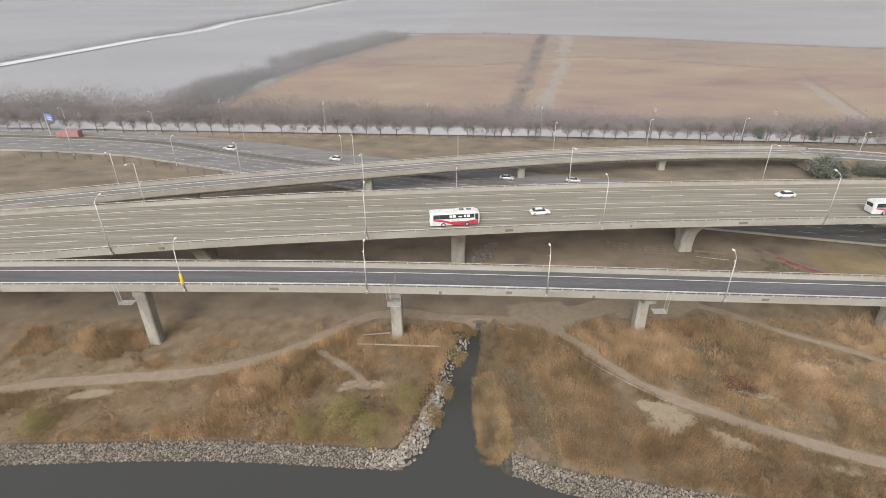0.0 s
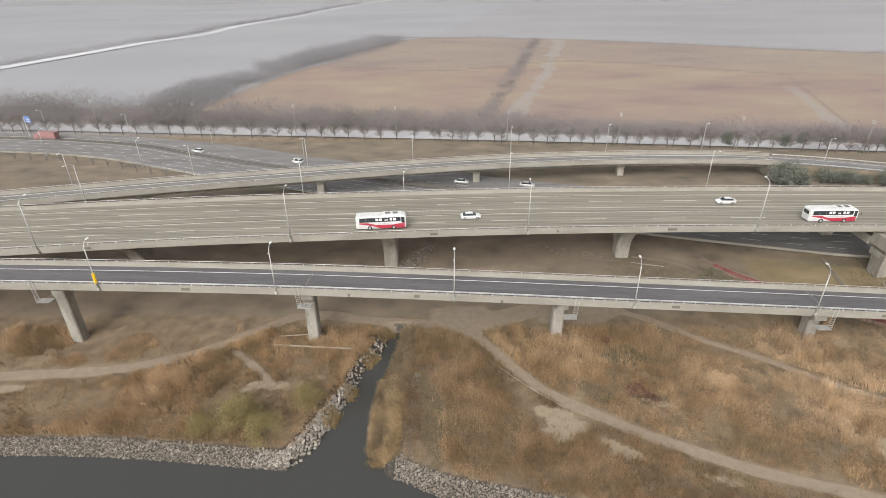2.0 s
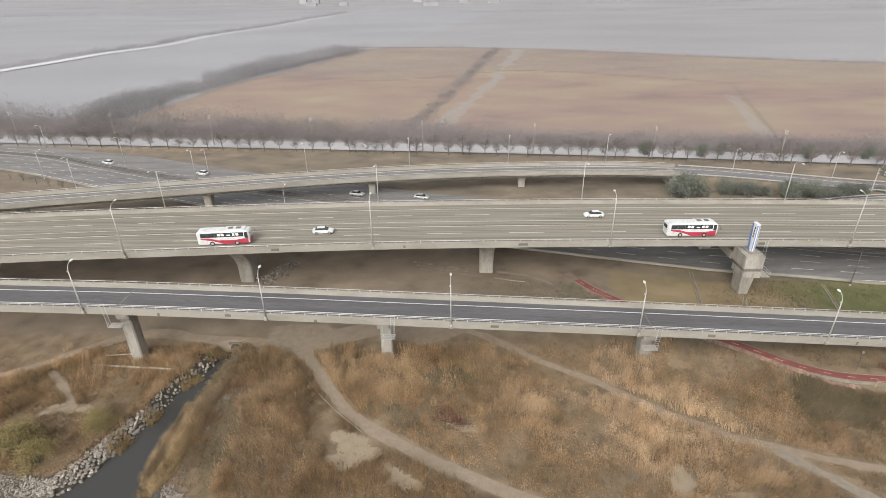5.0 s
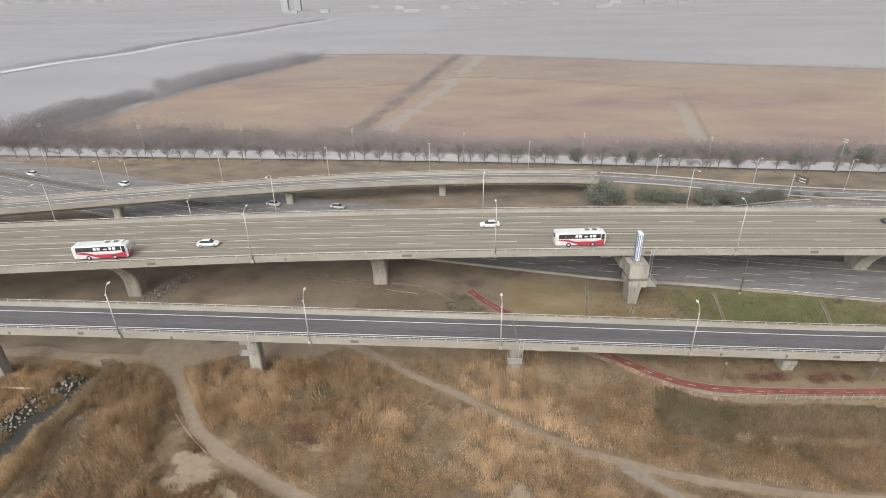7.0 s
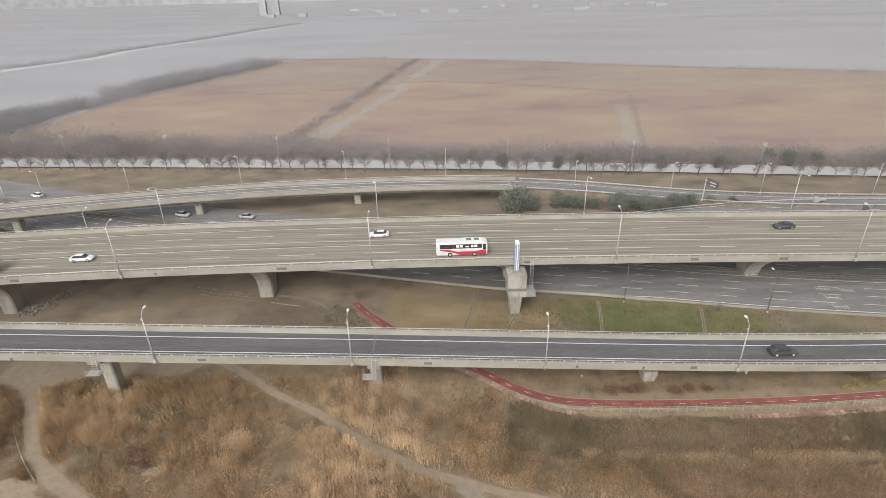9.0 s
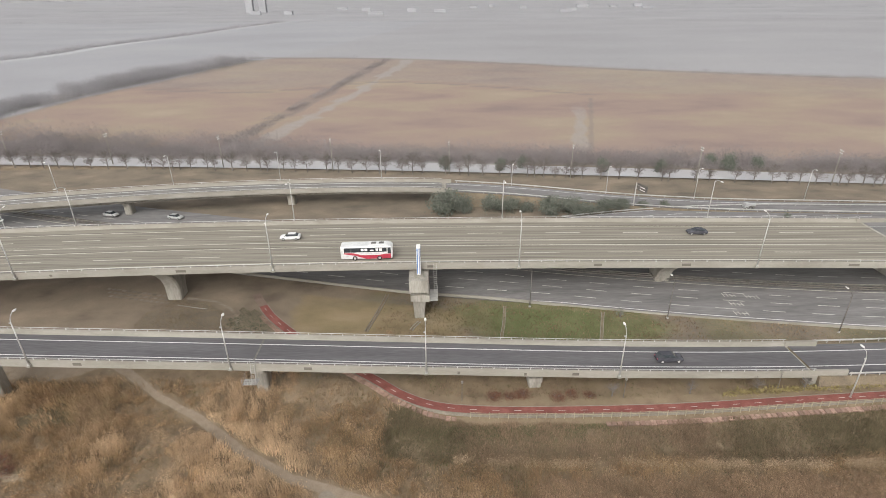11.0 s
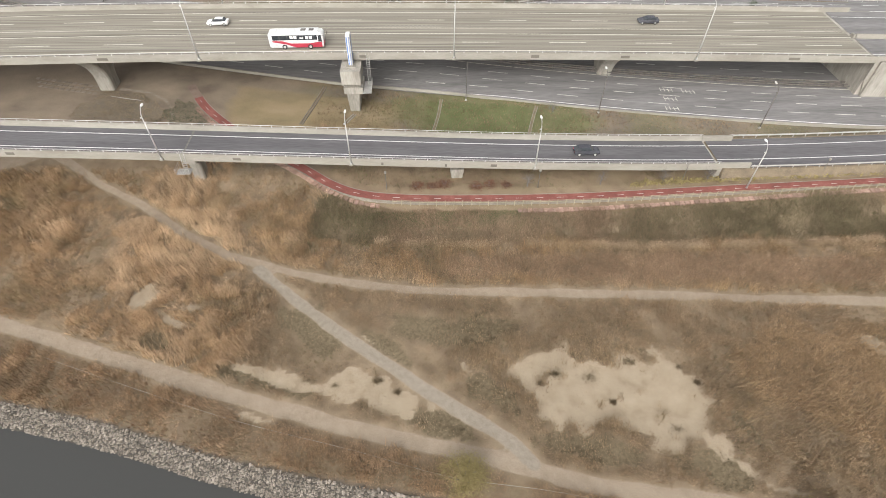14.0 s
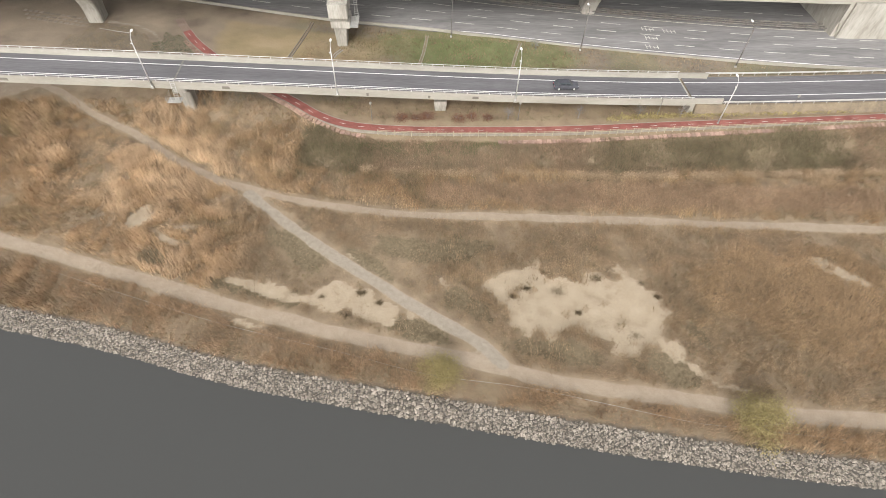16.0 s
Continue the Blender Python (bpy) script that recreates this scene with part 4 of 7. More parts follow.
# wide road that passes under the bridges; u = 0 on its near kerb
under_line = curve_through([(-420, 214), (-260, 208), (-141, 199.5), (-108, 195.5), (-86, 190.5), (-64, 181.5), (-40, 171.5), (0, 156.5), (40, 143.5), (80, 132.5), (110, 125.5), (136, 119.6), (158, 113.6), (179, 109), (203, 104.8),
                            (224, 102), (244, 100.3), (300, 98), (420, 95)])
under_z = lambda x: lie(np.asarray(x, float), under_line(x) + 8) + 0.14
under_far = curve_through([(-420, 238), (-260, 231), (-157, 222.5), (-110, 218.7), (-75, 213), (-39, 203), (-17, 194.5), (30, 178), (90, 160), (136, 148), (180, 138), (240, 128), (420, 121)])
road = thing("surface_road", "wide grey multi-lane asphalt road passing under the bridges", "road", kind="structure")
ul = stretch_of(under_line, under_z, -420, 420, 4)
xs = ul[:, 0]
across = np.linspace(0, 1, 7)
rv = [(x, float(under_line(x)) * (1 - t) + float(under_far(x)) * t) for x in xs for t in across]
rv = [(x, y, float(lie(np.array([x]), np.array([y]))[0]) + 0.16) for x, y in rv]
rf = [(i * 7 + j, (i + 1) * 7 + j, (i + 1) * 7 + j + 1, i * 7 + j + 1) for i in range(len(xs) - 1) for j in range(6)]
solid("road_surface", rv, rf, asphalt_road, road)


def road_band(u0, u1, x0, x1, lift, name, mat, step=3.0):
    n = max(2, int((x1 - x0) / step) + 1)
    v = []
    for x in np.linspace(x0, x1, n):
        for u in (u1, u0):
            y = float(under_line(x)) + u * (1 + 0.04)
            v.append((x, y, float(lie(np.array([x]), np.array([y]))[0]) + 0.16 + lift))
    solid(name, v, [(2 * i, 2 * i + 1, 2 * i + 3, 2 * i + 2) for i in range(n - 1)], mat, road)


for u0, u1, mat in ((0.7, 0.88, paint_white), (13.2, 13.38, paint_cream), (16.6, 16.78, paint_cream)):
    road_band(u0, u1, -200, 330, 0.03, "lane_line", mat)
for u in (3.8, 7.1, 10.3, 19.8):
    x = -200.0 + (u * 7) % 10
    while x < 330:
        road_band(u - 0.09, u + 0.09, x, x + 4.2, 0.03, "lane_dash", paint_worn)
        x += 9.2
solid("kerb", *sweep(ul, [(-0.3, -0.4), (0.0, -0.4), (0.0, 0.2), (-0.3, 0.2)]), concrete, road)


# characters painted on the lanes cannot be read: plain bars of their size
for x, u in ((196, 2.3), (196.8, 5.8), (201.5, 9.2), (197, 9.3)):
    for k in range(4):
        road_band(u - 0.75 + 0.1 * (k % 2), u + 0.75 - 0.15 * (k % 3), x + 0.8 * k, x + 0.8 * k + 0.14, 0.03, "road_mark", paint_worn, 0.2)
    road_band(u - 0.07, u + 0.07, x, x + 2.6, 0.034, "road_mark", paint_worn, 1.2)


def guard_rail(u, x0, x1, line_fn, z_fn, height=0.75, material=None, gap=4.0, label="galvanised steel guard rail beside the road"):
    root = thing("guard_rail", label, "guard rail")
    g = stretch_of(line_fn, z_fn, x0, x1, 3)
    pr = [(u - 0.03, height - 0.3), (u + 0.03, height - 0.2), (u - 0.03, height - 0.1), (u + 0.03, height), (u - 0.03, height)]
    solid("rail", *sweep(g, pr), material or steel, root)
    for x in np.arange(x0 + 0.5, x1, gap):
        d = float(line_fn(x + 0.5) - line_fn(x - 0.5))
        k = 1 / math.hypot(1, d)
        bm = bmesh.new()
        px, py, pz = x - d * k * (u + 0.08), float(line_fn(x)) + k * (u + 0.08), float(z_fn(x))
        box(bm, px - 0.05, px + 0.05, py - 0.04, py + 0.04, pz - 0.3, pz + height)
        part("post", bm, material or steel, root)
    return root


for u in (14.0, 14.9, 15.8):
    guard_rail(u, -200, 330, under_line, lambda x: under_z(x) + 0.05, gap=6, material=steel_dark, label="dark steel guard rail in the road median")
guard_rail(-0.3, 205, 300, near_edge, near_z, gap=2.5)
guard_rail(9.0, 205, 300, near_edge, near_z, gap=2.5)
guard_rail(-0.2, 142, 300, loop_edge, loop_z, gap=4)
guard_rail(8.8, 142, 300, loop_edge, loop_z, gap=4)

# far carriageway behind the main bridge on the east side
far_line = curve_through([(150, 153), (170, 159), (185, 162.5), (201, 165), (217, 166.5), (235, 167), (260, 165.5), (280, 164.3), (340, 160), (420, 154)])
far_z = lambda x: lie(np.asarray(x, float), far_line(x)) + 0.1
fr = thing("far_road", "grey asphalt carriageway beside the slip road", "road", kind="structure")
fl = stretch_of(far_line, far_z, 158, 420, 4)
solid("road_surface", *sweep(fl, [(-16, -0.7), (0, -0.7), (0, 0.0), (-16, 0.0)]), asphalt_road, fr)
for u in (-15.4, -0.6):
    solid("lane_line", *band(fl, u - 0.08, u + 0.08, 0.006), paint_white, fr)
for x in np.arange(176, 320, 9.0):
    d = stretch_of(far_line, far_z, x, x + 4.5, 2.2)
    for u in (-4.3, -8.0, -11.7):
        solid("lane_dash", *band(d, u - 0.08, u + 0.08, 0.006), paint_white, fr)
guard_rail(-0.25, 172, 300, far_line, far_z, gap=4)

# ---- red cycle path with its kerbs and blocks ----
red_pts = [(95.4, 122.2), (97, 119.4), (101.1, 113.2), (107.2, 106.6), (114, 100.5), (124.7, 92.3), (129.4, 88.4), (134.8, 85.6), (142, 84.5), (154.3, 84.1), (175, 84.2), (196.5, 85.2), (218.6, 86.3), (238, 87.4), (270, 89.4), (330, 94)]


def smooth_line(pts, n=8):
    p = [np.array(q, float) for q in pts]
    p = [2 * p[0] - p[1]] + p + [2 * p[-1] - p[-2]]
    out = []
    for a, b, c, d in zip(p[:-3], p[1:-2], p[2:-1], p[3:]):
        for k in range(n):
            t = k / n
            out.append(0.5 * (2 * b + (c - a) * t + (2 * a - 5 * b + 4 * c - d) * t * t + (3 * b - a - 3 * c + d) * t ** 3))
    return np.array(out + [p[-2]])


rl = smooth_line(red_pts)
rl = np.column_stack([rl, [max(land_at(x, y), land_at(x, y + 1), land_at(x, y - 1)) + 0.10 for x, y in rl]])
kerb_stone = surface("dirty_kerb", [(0.20, 0.175, 0.14), (0.26, 0.23, 0.19)], 0.9, 0.8, 5, 0.05)
cycle = thing("cycle_path", "red cycle path with dashed centre line and pale kerbs", "path", kind="structure")
# beyond y 118 the path surface is brown instead of red
split = int(np.argmax(rl[:, 1] < 118.0))
solid("path_surface", *sweep(rl[:split + 1], [(-0.9, -0.7), (0.9, -0.7), (0.9, -0.04), (-0.9, -0.04)]), brown_lane, cycle, "worn brown stretch of path")
solid("path_surface", *sweep(rl[split:], [(-0.88, -0.7), (0.88, -0.7), (0.88, 0.0), (-0.88, 0.0)]), red_lane, cycle)
for u in (-1.02, 0.88):
    solid("kerb", *sweep(rl[split:], [(u, -0.6), (u + 0.14, -0.6), (u + 0.14, 0.05), (u, 0.05)]), kerb_stone, cycle)
seg = np.cumsum(np.r_[0, np.hypot(*np.diff(rl[:, :2], axis=0).T)])


def along(s):
    return np.array([np.interp(s, seg, rl[:, k]) for k in range(3)])


s = float(seg[split]) + 1.0
while s < seg[-1] - 3:
    d = np.array([along(s), along(s + 0.6), along(s + 1.2)])
    solid("centre_dash", *band(d, -0.04, 0.04, 0.006), paint_worn, cycle)
    s += 3.6

# ---- street lamps ----
def street_lamp(label, height, reach, rise, base_r=0.13, head=True, pole_mat=None, group=""):
    """A tapered steel pole whose arm leans towards +y."""
    root = thing("street_lamp", label, "street lamp", group=group)
    pm = pole_mat or steel
    bm = bmesh.new()
    box(bm, -0.22, 0.22, -0.22, 0.22, 0, 0.06, 0.02)
    box(bm, -0.16, 0.16, -0.16, 0.16, 0.06, 0.35, 0.03)
    part("base_plate", bm, steel, root)
    bm = bmesh.new()
    tube(bm, [(0, 0, 0.3), (0, 0, height * 0.5), (0, 0, height)], [base_r, base_r * 0.8, base_r * 0.62], 8)
    part("pole", bm, pm, root, smooth=True)
    bm = bmesh.new()
    tube(bm, [(0, 0, height - 0.15), (0, reach * 0.12, height + rise * 0.35), (0, reach * 0.45, height + rise * 0.75), (0, reach, height + rise)], [base_r * 0.6, base_r * 0.55, base_r * 0.5, base_r * 0.45], 7)
    box(bm, -0.28, -0.06, -0.06, 0.06, height - 0.25, height - 0.05)
    part("arm", bm, pm, root, smooth=True)
    bm = bmesh.new()
    rings = []
    for yy, w, t in ((0.0, 0.10, 0.07), (0.25, 0.2, 0.11), (0.6, 0.2, 0.10), (0.85, 0.08, 0.05)):
        rings.append([bm.verts.new((a * w, reach + yy, height + rise + 0.06 * yy + b * t)) for a, b in ((-1, -0.6), (-0.8, 0.7), (0, 1), (0.8, 0.7), (1, -0.6), (0, -0.9))])
    for a, b in zip(rings[:-1], rings[1:]):
        for k in range(6):
            bm.faces.new((a[k], a[(k + 1) % 6], b[(k + 1) % 6], b[k]))
    bm.faces.new(rings[0])
    bm.faces.new(list(reversed(rings[-1])))
    part("lamp_head", bm, lamp_white, root, "pale lamp housing")
    return root


first = street_lamp("galvanised street lamp fixed to the ramp parapet", 8.2, 1.0, 1.25, group="lamps on the ramp")
ramp_lamps = [first]
for k, x in enumerate((-57.8, -25.8, 6.2, 38.2, 70.2, 102.2, 133.9, 165.8)):
    m = Matrix.Translation((x, float(near_edge(x)) - 0.24, float(near_z(x)) + 0.05))
    if k == 0:
        first.matrix_basis = m
    else:
        ramp_lamps.append(copy_thing(first, m))
    bm = bmesh.new()
    box(bm, x - 0.3, x + 0.3, float(near_edge(x)) - 0.5, float(near_edge(x)) + 0.02, float(near_z(x)) - 0.25, float(near_z(x)) + 0.05, 0.03)
    part("lamp_bracket", bm, concrete, ramp)
ramp_lamps.append(copy_thing(first, Matrix.Translation((204.1, 85.6, land_at(204.1, 85.6)))))
ramp_lamps.append(copy_thing(first, Matrix.Translation((238, 88.2, land_at(238, 88.2)))))
band_lamp = ramp_lamps[1]
bm = bmesh.new()
tube(bm, [(0, 0, 1.35), (0, 0, 3.3)], [0.27, 0.27], 12)
part("warning_sleeve", bm, yellow, band_lamp, "yellow padded sleeve")
band_lamp["label"] = "galvanised street lamp with a yellow sleeve on the ramp parapet"

tall = street_lamp("tall galvanised street lamp on the main bridge parapet", 10.4, 1.6, 0.9, 0.14, group="lamps on the main bridge")
for k, x in enumerate((-94, -44.4, 4.3, 53.8, 103.1, 152.6, 201.2)):
    m = Matrix.Translation((x, float(main_edge(x)) - 0.26, float(main_z(x)) + 0.05))
    if k == 0:
        tall.matrix_basis = m
    else:
        copy_thing(tall, m)
    bm = bmesh.new()
    box(bm, x - 0.35, x + 0.35, float(main_edge(x)) - 0.55, float(main_edge(x)) + 0.02, float(main_z(x)) - 0.3, float(main_z(x)) + 0.05, 0.03)
    part("lamp_bracket", bm, concrete, main)
back = street_lamp("tall galvanised street lamp on the far parapet", 10.2, 2.6, 0.7, 0.14, group="lamps on the main bridge")
for k, x in enumerate((-98, -49, 1, 51.8, 102, 152, 202)):
    m = Matrix.Translation((x, float(main_edge(x)) + 23.7, float(main_z(x)) + 0.05)) @ Matrix.Rotation(math.pi, 4, "Z")
    if k == 0:
        back.matrix_basis = m
    else:
        copy_thing(back, m)
    bm = bmesh.new()
    box(bm, x - 0.35, x + 0.35, float(main_edge(x)) + 23.38, float(main_edge(x)) + 24.0, float(main_z(x)) - 0.3, float(main_z(x)) + 0.05, 0.03)
    part("lamp_bracket", bm, concrete, main)
loop_lamp = street_lamp("galvanised street lamp beside the loop ramp", 9.6, 1.2, 0.6, 0.13, group="lamps on the loop ramp")
for k, x in enumerate((-98, -67, -37, -6, 25, 56, 87.5, 119, 160.5, 190, 217, 250, 284)):
    zb = float(loop_z(x)) + 0.05 if x < 138 else land_at(x, float(loop_far(x)) + 0.6)
    y = float(loop_far(x)) + (0.55 if x < 138 else 2.0)
    m = Matrix.Translation((x, y, zb)) @ Matrix.Rotation(math.pi, 4, "Z")
    if k == 0:
        loop_lamp.matrix_basis = m
    else:
        copy_thing(loop_lamp, m)
    if x < 138:
        bm = bmesh.new()
        box(bm, x - 0.35, x + 0.35, float(loop_far(x)) - 0.35, float(loop_far(x)) + 0.9, zb - 0.3, zb, 0.03)
        part("lamp_bracket", bm, concrete, loop)
road_lamp = street_lamp("street lamp with a dark pole beside the road", 8.0, 1.3, 0.9, 0.11, pole_mat=steel_dark, group="lamps by the road")
for k, (x, y) in enumerate(((155.3, 113.2), (181.8, 107.0), (212.8, 101.6), (243, 99.2))):
    m = Matrix.Translation((x, y, land_at(x, y)))
    if k == 0:
        road_lamp.matrix_basis = m
    else:
        copy_thing(road_lamp, m)
far_road_lamp = street_lamp("street lamp beside the distant road", 9.0, 1.6, 0.7, 0.12, group="lamps by the distant road")
for k, (x, u) in enumerate(((-150, -1.5), (-112, -1.5), (-70, -1.5), (-130, 23.6), (-92, 23.6), (-52, 23.6), (-14, 23.6), (24, -1.2))):
    y = float(under_line(x)) + u
    m = Matrix.Translation((x, y, land_at(x, y))) @ Matrix.Rotation(math.pi if u > 0 else 0, 4, "Z")
    if k == 0:
        far_road_lamp.matrix_basis = m
    else:
        copy_thing(far_road_lamp, m)


# ---- utility poles behind the tree row ----
def utility_pole():
    root = thing("utility_pole", "pale concrete utility pole with steel crossarms", "utility pole", group="utility poles")
    bm = bmesh.new()
    tube(bm, [(0, 0, -0.3), (0, 0, 6), (0, 0, 12.2)], [0.2, 0.17, 0.12], 8)
    part("pole", bm, concrete, root, smooth=True)
    for z, w in ((11.6, 1.1), (10.8, 0.9)):
        bm = bmesh.new()
        box(bm, -w, w, -0.06, 0.06, z, z + 0.12)
        part("crossarm", bm, steel, root)
        for x in (-w * 0.9, -w * 0.4, w * 0.4, w * 0.9):
            bm = bmesh.new()
            tube(bm, [(x, 0, z + 0.12), (x, 0, z + 0.38)], [0.06, 0.04], 6)
            part("insulator", bm, lamp_white, root)
    return root


up = utility_pole()
for k, (x, y) in enumerate(((-26, 219), (-68, 223.5), (-112, 227.5), (15, 215), (58, 210), (99, 205.5), (141, 200.5), (183, 195), (225, 190.5), (268, 185))):
    m = Matrix.Translation((x, y, land_at(x, y) - 0.1)) @ Matrix.Rotation(radians(83 + 5 * (k % 3)), 4, "Z")
    if k == 0:
        up.matrix_basis = m
    else:
        copy_thing(up, m)


# ---- trees ----
def bare_tree(seed, height, label, group, mat=None, fine=9, thick=0.034):
    """A tapered trunk with limbs, and a crown of many fine twigs."""
    r = random.Random(seed)
    root = thing("bare_tree", label, "tree", group=group)
    bm = bmesh.new()
    tips = []
    lean = (r.uniform(-0.6, 0.6), r.uniform(-0.5, 0.5))
    fork = height * r.uniform(0.24, 0.36)
    tube(bm, [(0, 0, -0.2), (lean[0] * 0.2, lean[1] * 0.2, fork), (lean[0] * 0.6, lean[1] * 0.6, height * 0.55), (lean[0], lean[1], height * 0.85)], [0.16, 0.125, 0.07, 0.02], 6)
    for k in range(11):
        z0 = fork + (height * 0.75 - fork) * (k / 11) * r.uniform(0.75, 1.1)
        a = 2.4 * k + r.uniform(-0.7, 0.7)
        ln_ = height * r.uniform(0.2, 0.5) * (1.15 - 0.6 * k / 11)
        rise = r.uniform(0.25, 0.95)
        p0 = Vector((lean[0] * z0 / height, lean[1] * z0 / height, z0))
        p1 = p0 + Vector((math.cos(a) * ln_ * 0.55, math.sin(a) * ln_ * 0.55, ln_ * 0.55 * rise))
        p2 = p1 + Vector((math.cos(a + r.uniform(-0.7, 0.7)) * ln_ * 0.45, math.sin(a) * ln_ * 0.45, ln_ * r.uniform(0.2, 0.6)))
        tube(bm, [p0, p1, p2], [0.07, 0.042, 0.015], 4)
        tips += [p1, (p1 + p2) / 2, p2, p0.lerp(p1, 0.7)]
    part("trunk", bm, bark, root)
    tips.append(Vector((lean[0], lean[1], height * 0.8)))
    v, f = [], []
    for p in tips:
        for _ in range(fine):
            d = Vector((r.gauss(0, 1), r.gauss(0, 1), r.gauss(0.45, 0.8)))
            d = d.normalized() * r.uniform(0.3, 1.1) * height / 6.5
            q = p + Vector((r.gauss(0, 0.3), r.gauss(0, 0.3), r.gauss(0, 0.25)))
            sd = d.orthogonal().normalized() * thick
            b = len(v)
            v += [q - sd, q + sd, q + d]
            f.append((b, b + 1, b + 2))
            e = q + d * 0.5 + Vector((r.gauss(0, 0.4), r.gauss(0, 0.4), r.gauss(0.1, 0.35)))
            b = len(v)
            v += [q + d * 0.4 - sd * 0.8, q + d * 0.4 + sd * 0.8, e]
            f.append((b, b + 1, b + 2))
    solid("crown", v, f, mat or twig_mat, root, "bare grey-brown twigs")
    return root


tree_kinds = [bare_tree(100 + k, h, "bare roadside tree with dark spreading branches", "trees along the canal") for k, h in enumerate((6.2, 5.4, 6.8, 5.8))]
tr = random.Random(5)
x, k, used = -190.0, 0, set()
while x < 330:
    y = float(canal_line(x)) - 0.6 + tr.uniform(-0.5, 0.5)
    if 195 < x < 250 and tr.random() < 0.3:
        x += 5
        continue
    m = Matrix.Translation((x, y, land_at(x, y) - 0.05)) @ Matrix.Rotation(tr.uniform(0, 6.28), 4, "Z")
    if k < 4:
        tree_kinds[k].matrix_basis = m
    else:
        c = copy_thing(tree_kinds[k % 4], m)
        sc = tr.uniform(0.85, 1.35)
        c.scale = (sc, sc, sc)
    k += 1
    x += tr.choice((2.6, 4.2, 5.5, 7.5)) + tr.uniform(-0.6, 0.9)


def scatter_mesh(name, tri_v, material, tints=None, parent=None):
    """One mesh from an array of triangles, n x 3 x 3, with a colour for each triangle."""
    n = len(tri_v)
    me = bpy.data.meshes.new(name)
    me.vertices.add(3 * n)
    me.vertices.foreach_set("co", tri_v.reshape(-1).astype(np.float32))
    me.loops.add(3 * n)
    me.loops.foreach_set("vertex_index", np.arange(3 * n, dtype=np.int32))
    me.polygons.add(n)
    me.polygons.foreach_set("loop_start", np.arange(0, 3 * n, 3, dtype=np.int32))
    me.polygons.foreach_set("loop_total", np.full(n, 3, dtype=np.int32))
    me.update(calc_edges=True)
    if tints is not None:
        at = me.attributes.new("tint", "FLOAT_COLOR", "POINT")
        rgba = np.concatenate([np.repeat(tints, 3, axis=0), np.ones((3 * n, 1))], 1)
        at.data.foreach_set("color", rgba.astype(np.float32).ravel())
    me.materials.append(material)
    ob = new(name, me)
    ob.parent = parent
    return ob


rs = np.random.RandomState(7)


def blades(px, py, pz, per, height, width, spread, rng):
    """Thin leaning blades: per blades round each foot."""
    n = len(px)
    bx = np.repeat(px, per) + rng.normal(0, spread * 0.35, n * per)
    by = np.repeat(py, per) + rng.normal(0, spread * 0.35, n * per)
    bz = np.repeat(pz, per) - 0.05
    hh = np.repeat(height, per) * rng.uniform(0.55, 1.1, n * per)
    ang = rng.uniform(0, 2 * np.pi, n * per)
    lean = hh * np.abs(rng.normal(0.12, 0.28, n * per))
    comb = 2.2 * np.pi * fuzz(px, py, 11, 83)
    la = np.repeat(comb, per) + rng.normal(0, 0.9, n * per)
    w = np.repeat(width, per) * rng.uniform(0.7, 1.3, n * per)
    tip = np.stack([bx + lean * np.cos(la), by + lean * np.sin(la), bz + hh], 1)
    a = np.stack([bx - w * np.cos(ang), by - w * np.sin(ang), bz], 1)
    b = np.stack([bx + w * np.cos(ang), by + w * np.sin(ang), bz], 1)
    return np.stack([a, b, tip], 1)


# ---- reeds and dry grass on the floodplain ----
def plan_masks(x, y):
    bare = np.zeros_like(x)
    for line, half in ((path_west, 1.4), (path_river, 1.15), (path_levee, 0.95), (path_link, 1.3), (path_spur, 0.5), (path_under, 2.2)):
        bare = np.maximum(bare, 1 - ease((away(x, y, line) - half - 0.1 + (fuzz(x, y, 3.0, 11) - 0.5) * 0.5) / 0.6))
    bare = np.maximum(bare, 1 - ease(blob(x, y, 40, 99, 8, 4.5, 0) - 0.5))
    bare = np.maximum(bare, 1 - ease((blob(x, y, 66, 103, 12, 5, 20) - 0.7) * 2))
    for cx, cy, rx, ry, turn in sand_spots:
        r = blob(x, y, cx, cy, rx, ry, turn) + (fuzz(x, y, 4.5, 21) - 0.5) * 0.7 + (fuzz(x, y, 1.6, 22) - 0.5) * 0.5
        tuft = 1 - 0.9 * ease((fuzz(x, y, 1.0, 25) - 0.84) * 12) - 0.6 * ease((fuzz(x, y, 2.2, 26) - 0.86) * 12)
        bare = np.maximum(bare, (1 - ease((r - 0.75) * 3.2)) * np.clip(tuft, 0, 1))
    bare = np.maximum(bare, 1 - ease((away(x, y, red_pts) - 2.2) / 0.6))
    return bare


def meadow(n, x0, x1, y0, y1, seed, dense, tall):
    r = np.random.RandomState(seed)
    x, y = r.uniform(x0, x1, n), r.uniform(y0, y1, n)
    d = y - bank_top(x)
    side = np.minimum(x - stream_left(y), stream_right(y) - x)
    ok = (d > 0.6) & ~((side > -2.4) & (y < 97.5)) & (r.rand(n) < (1 - plan_masks(x, y)))
    keep = dense(x, y)
    ok &= r.rand(n) < keep
    x, y = x[ok], y[ok]
    return x, y, land(x, y), tall(x, y), r


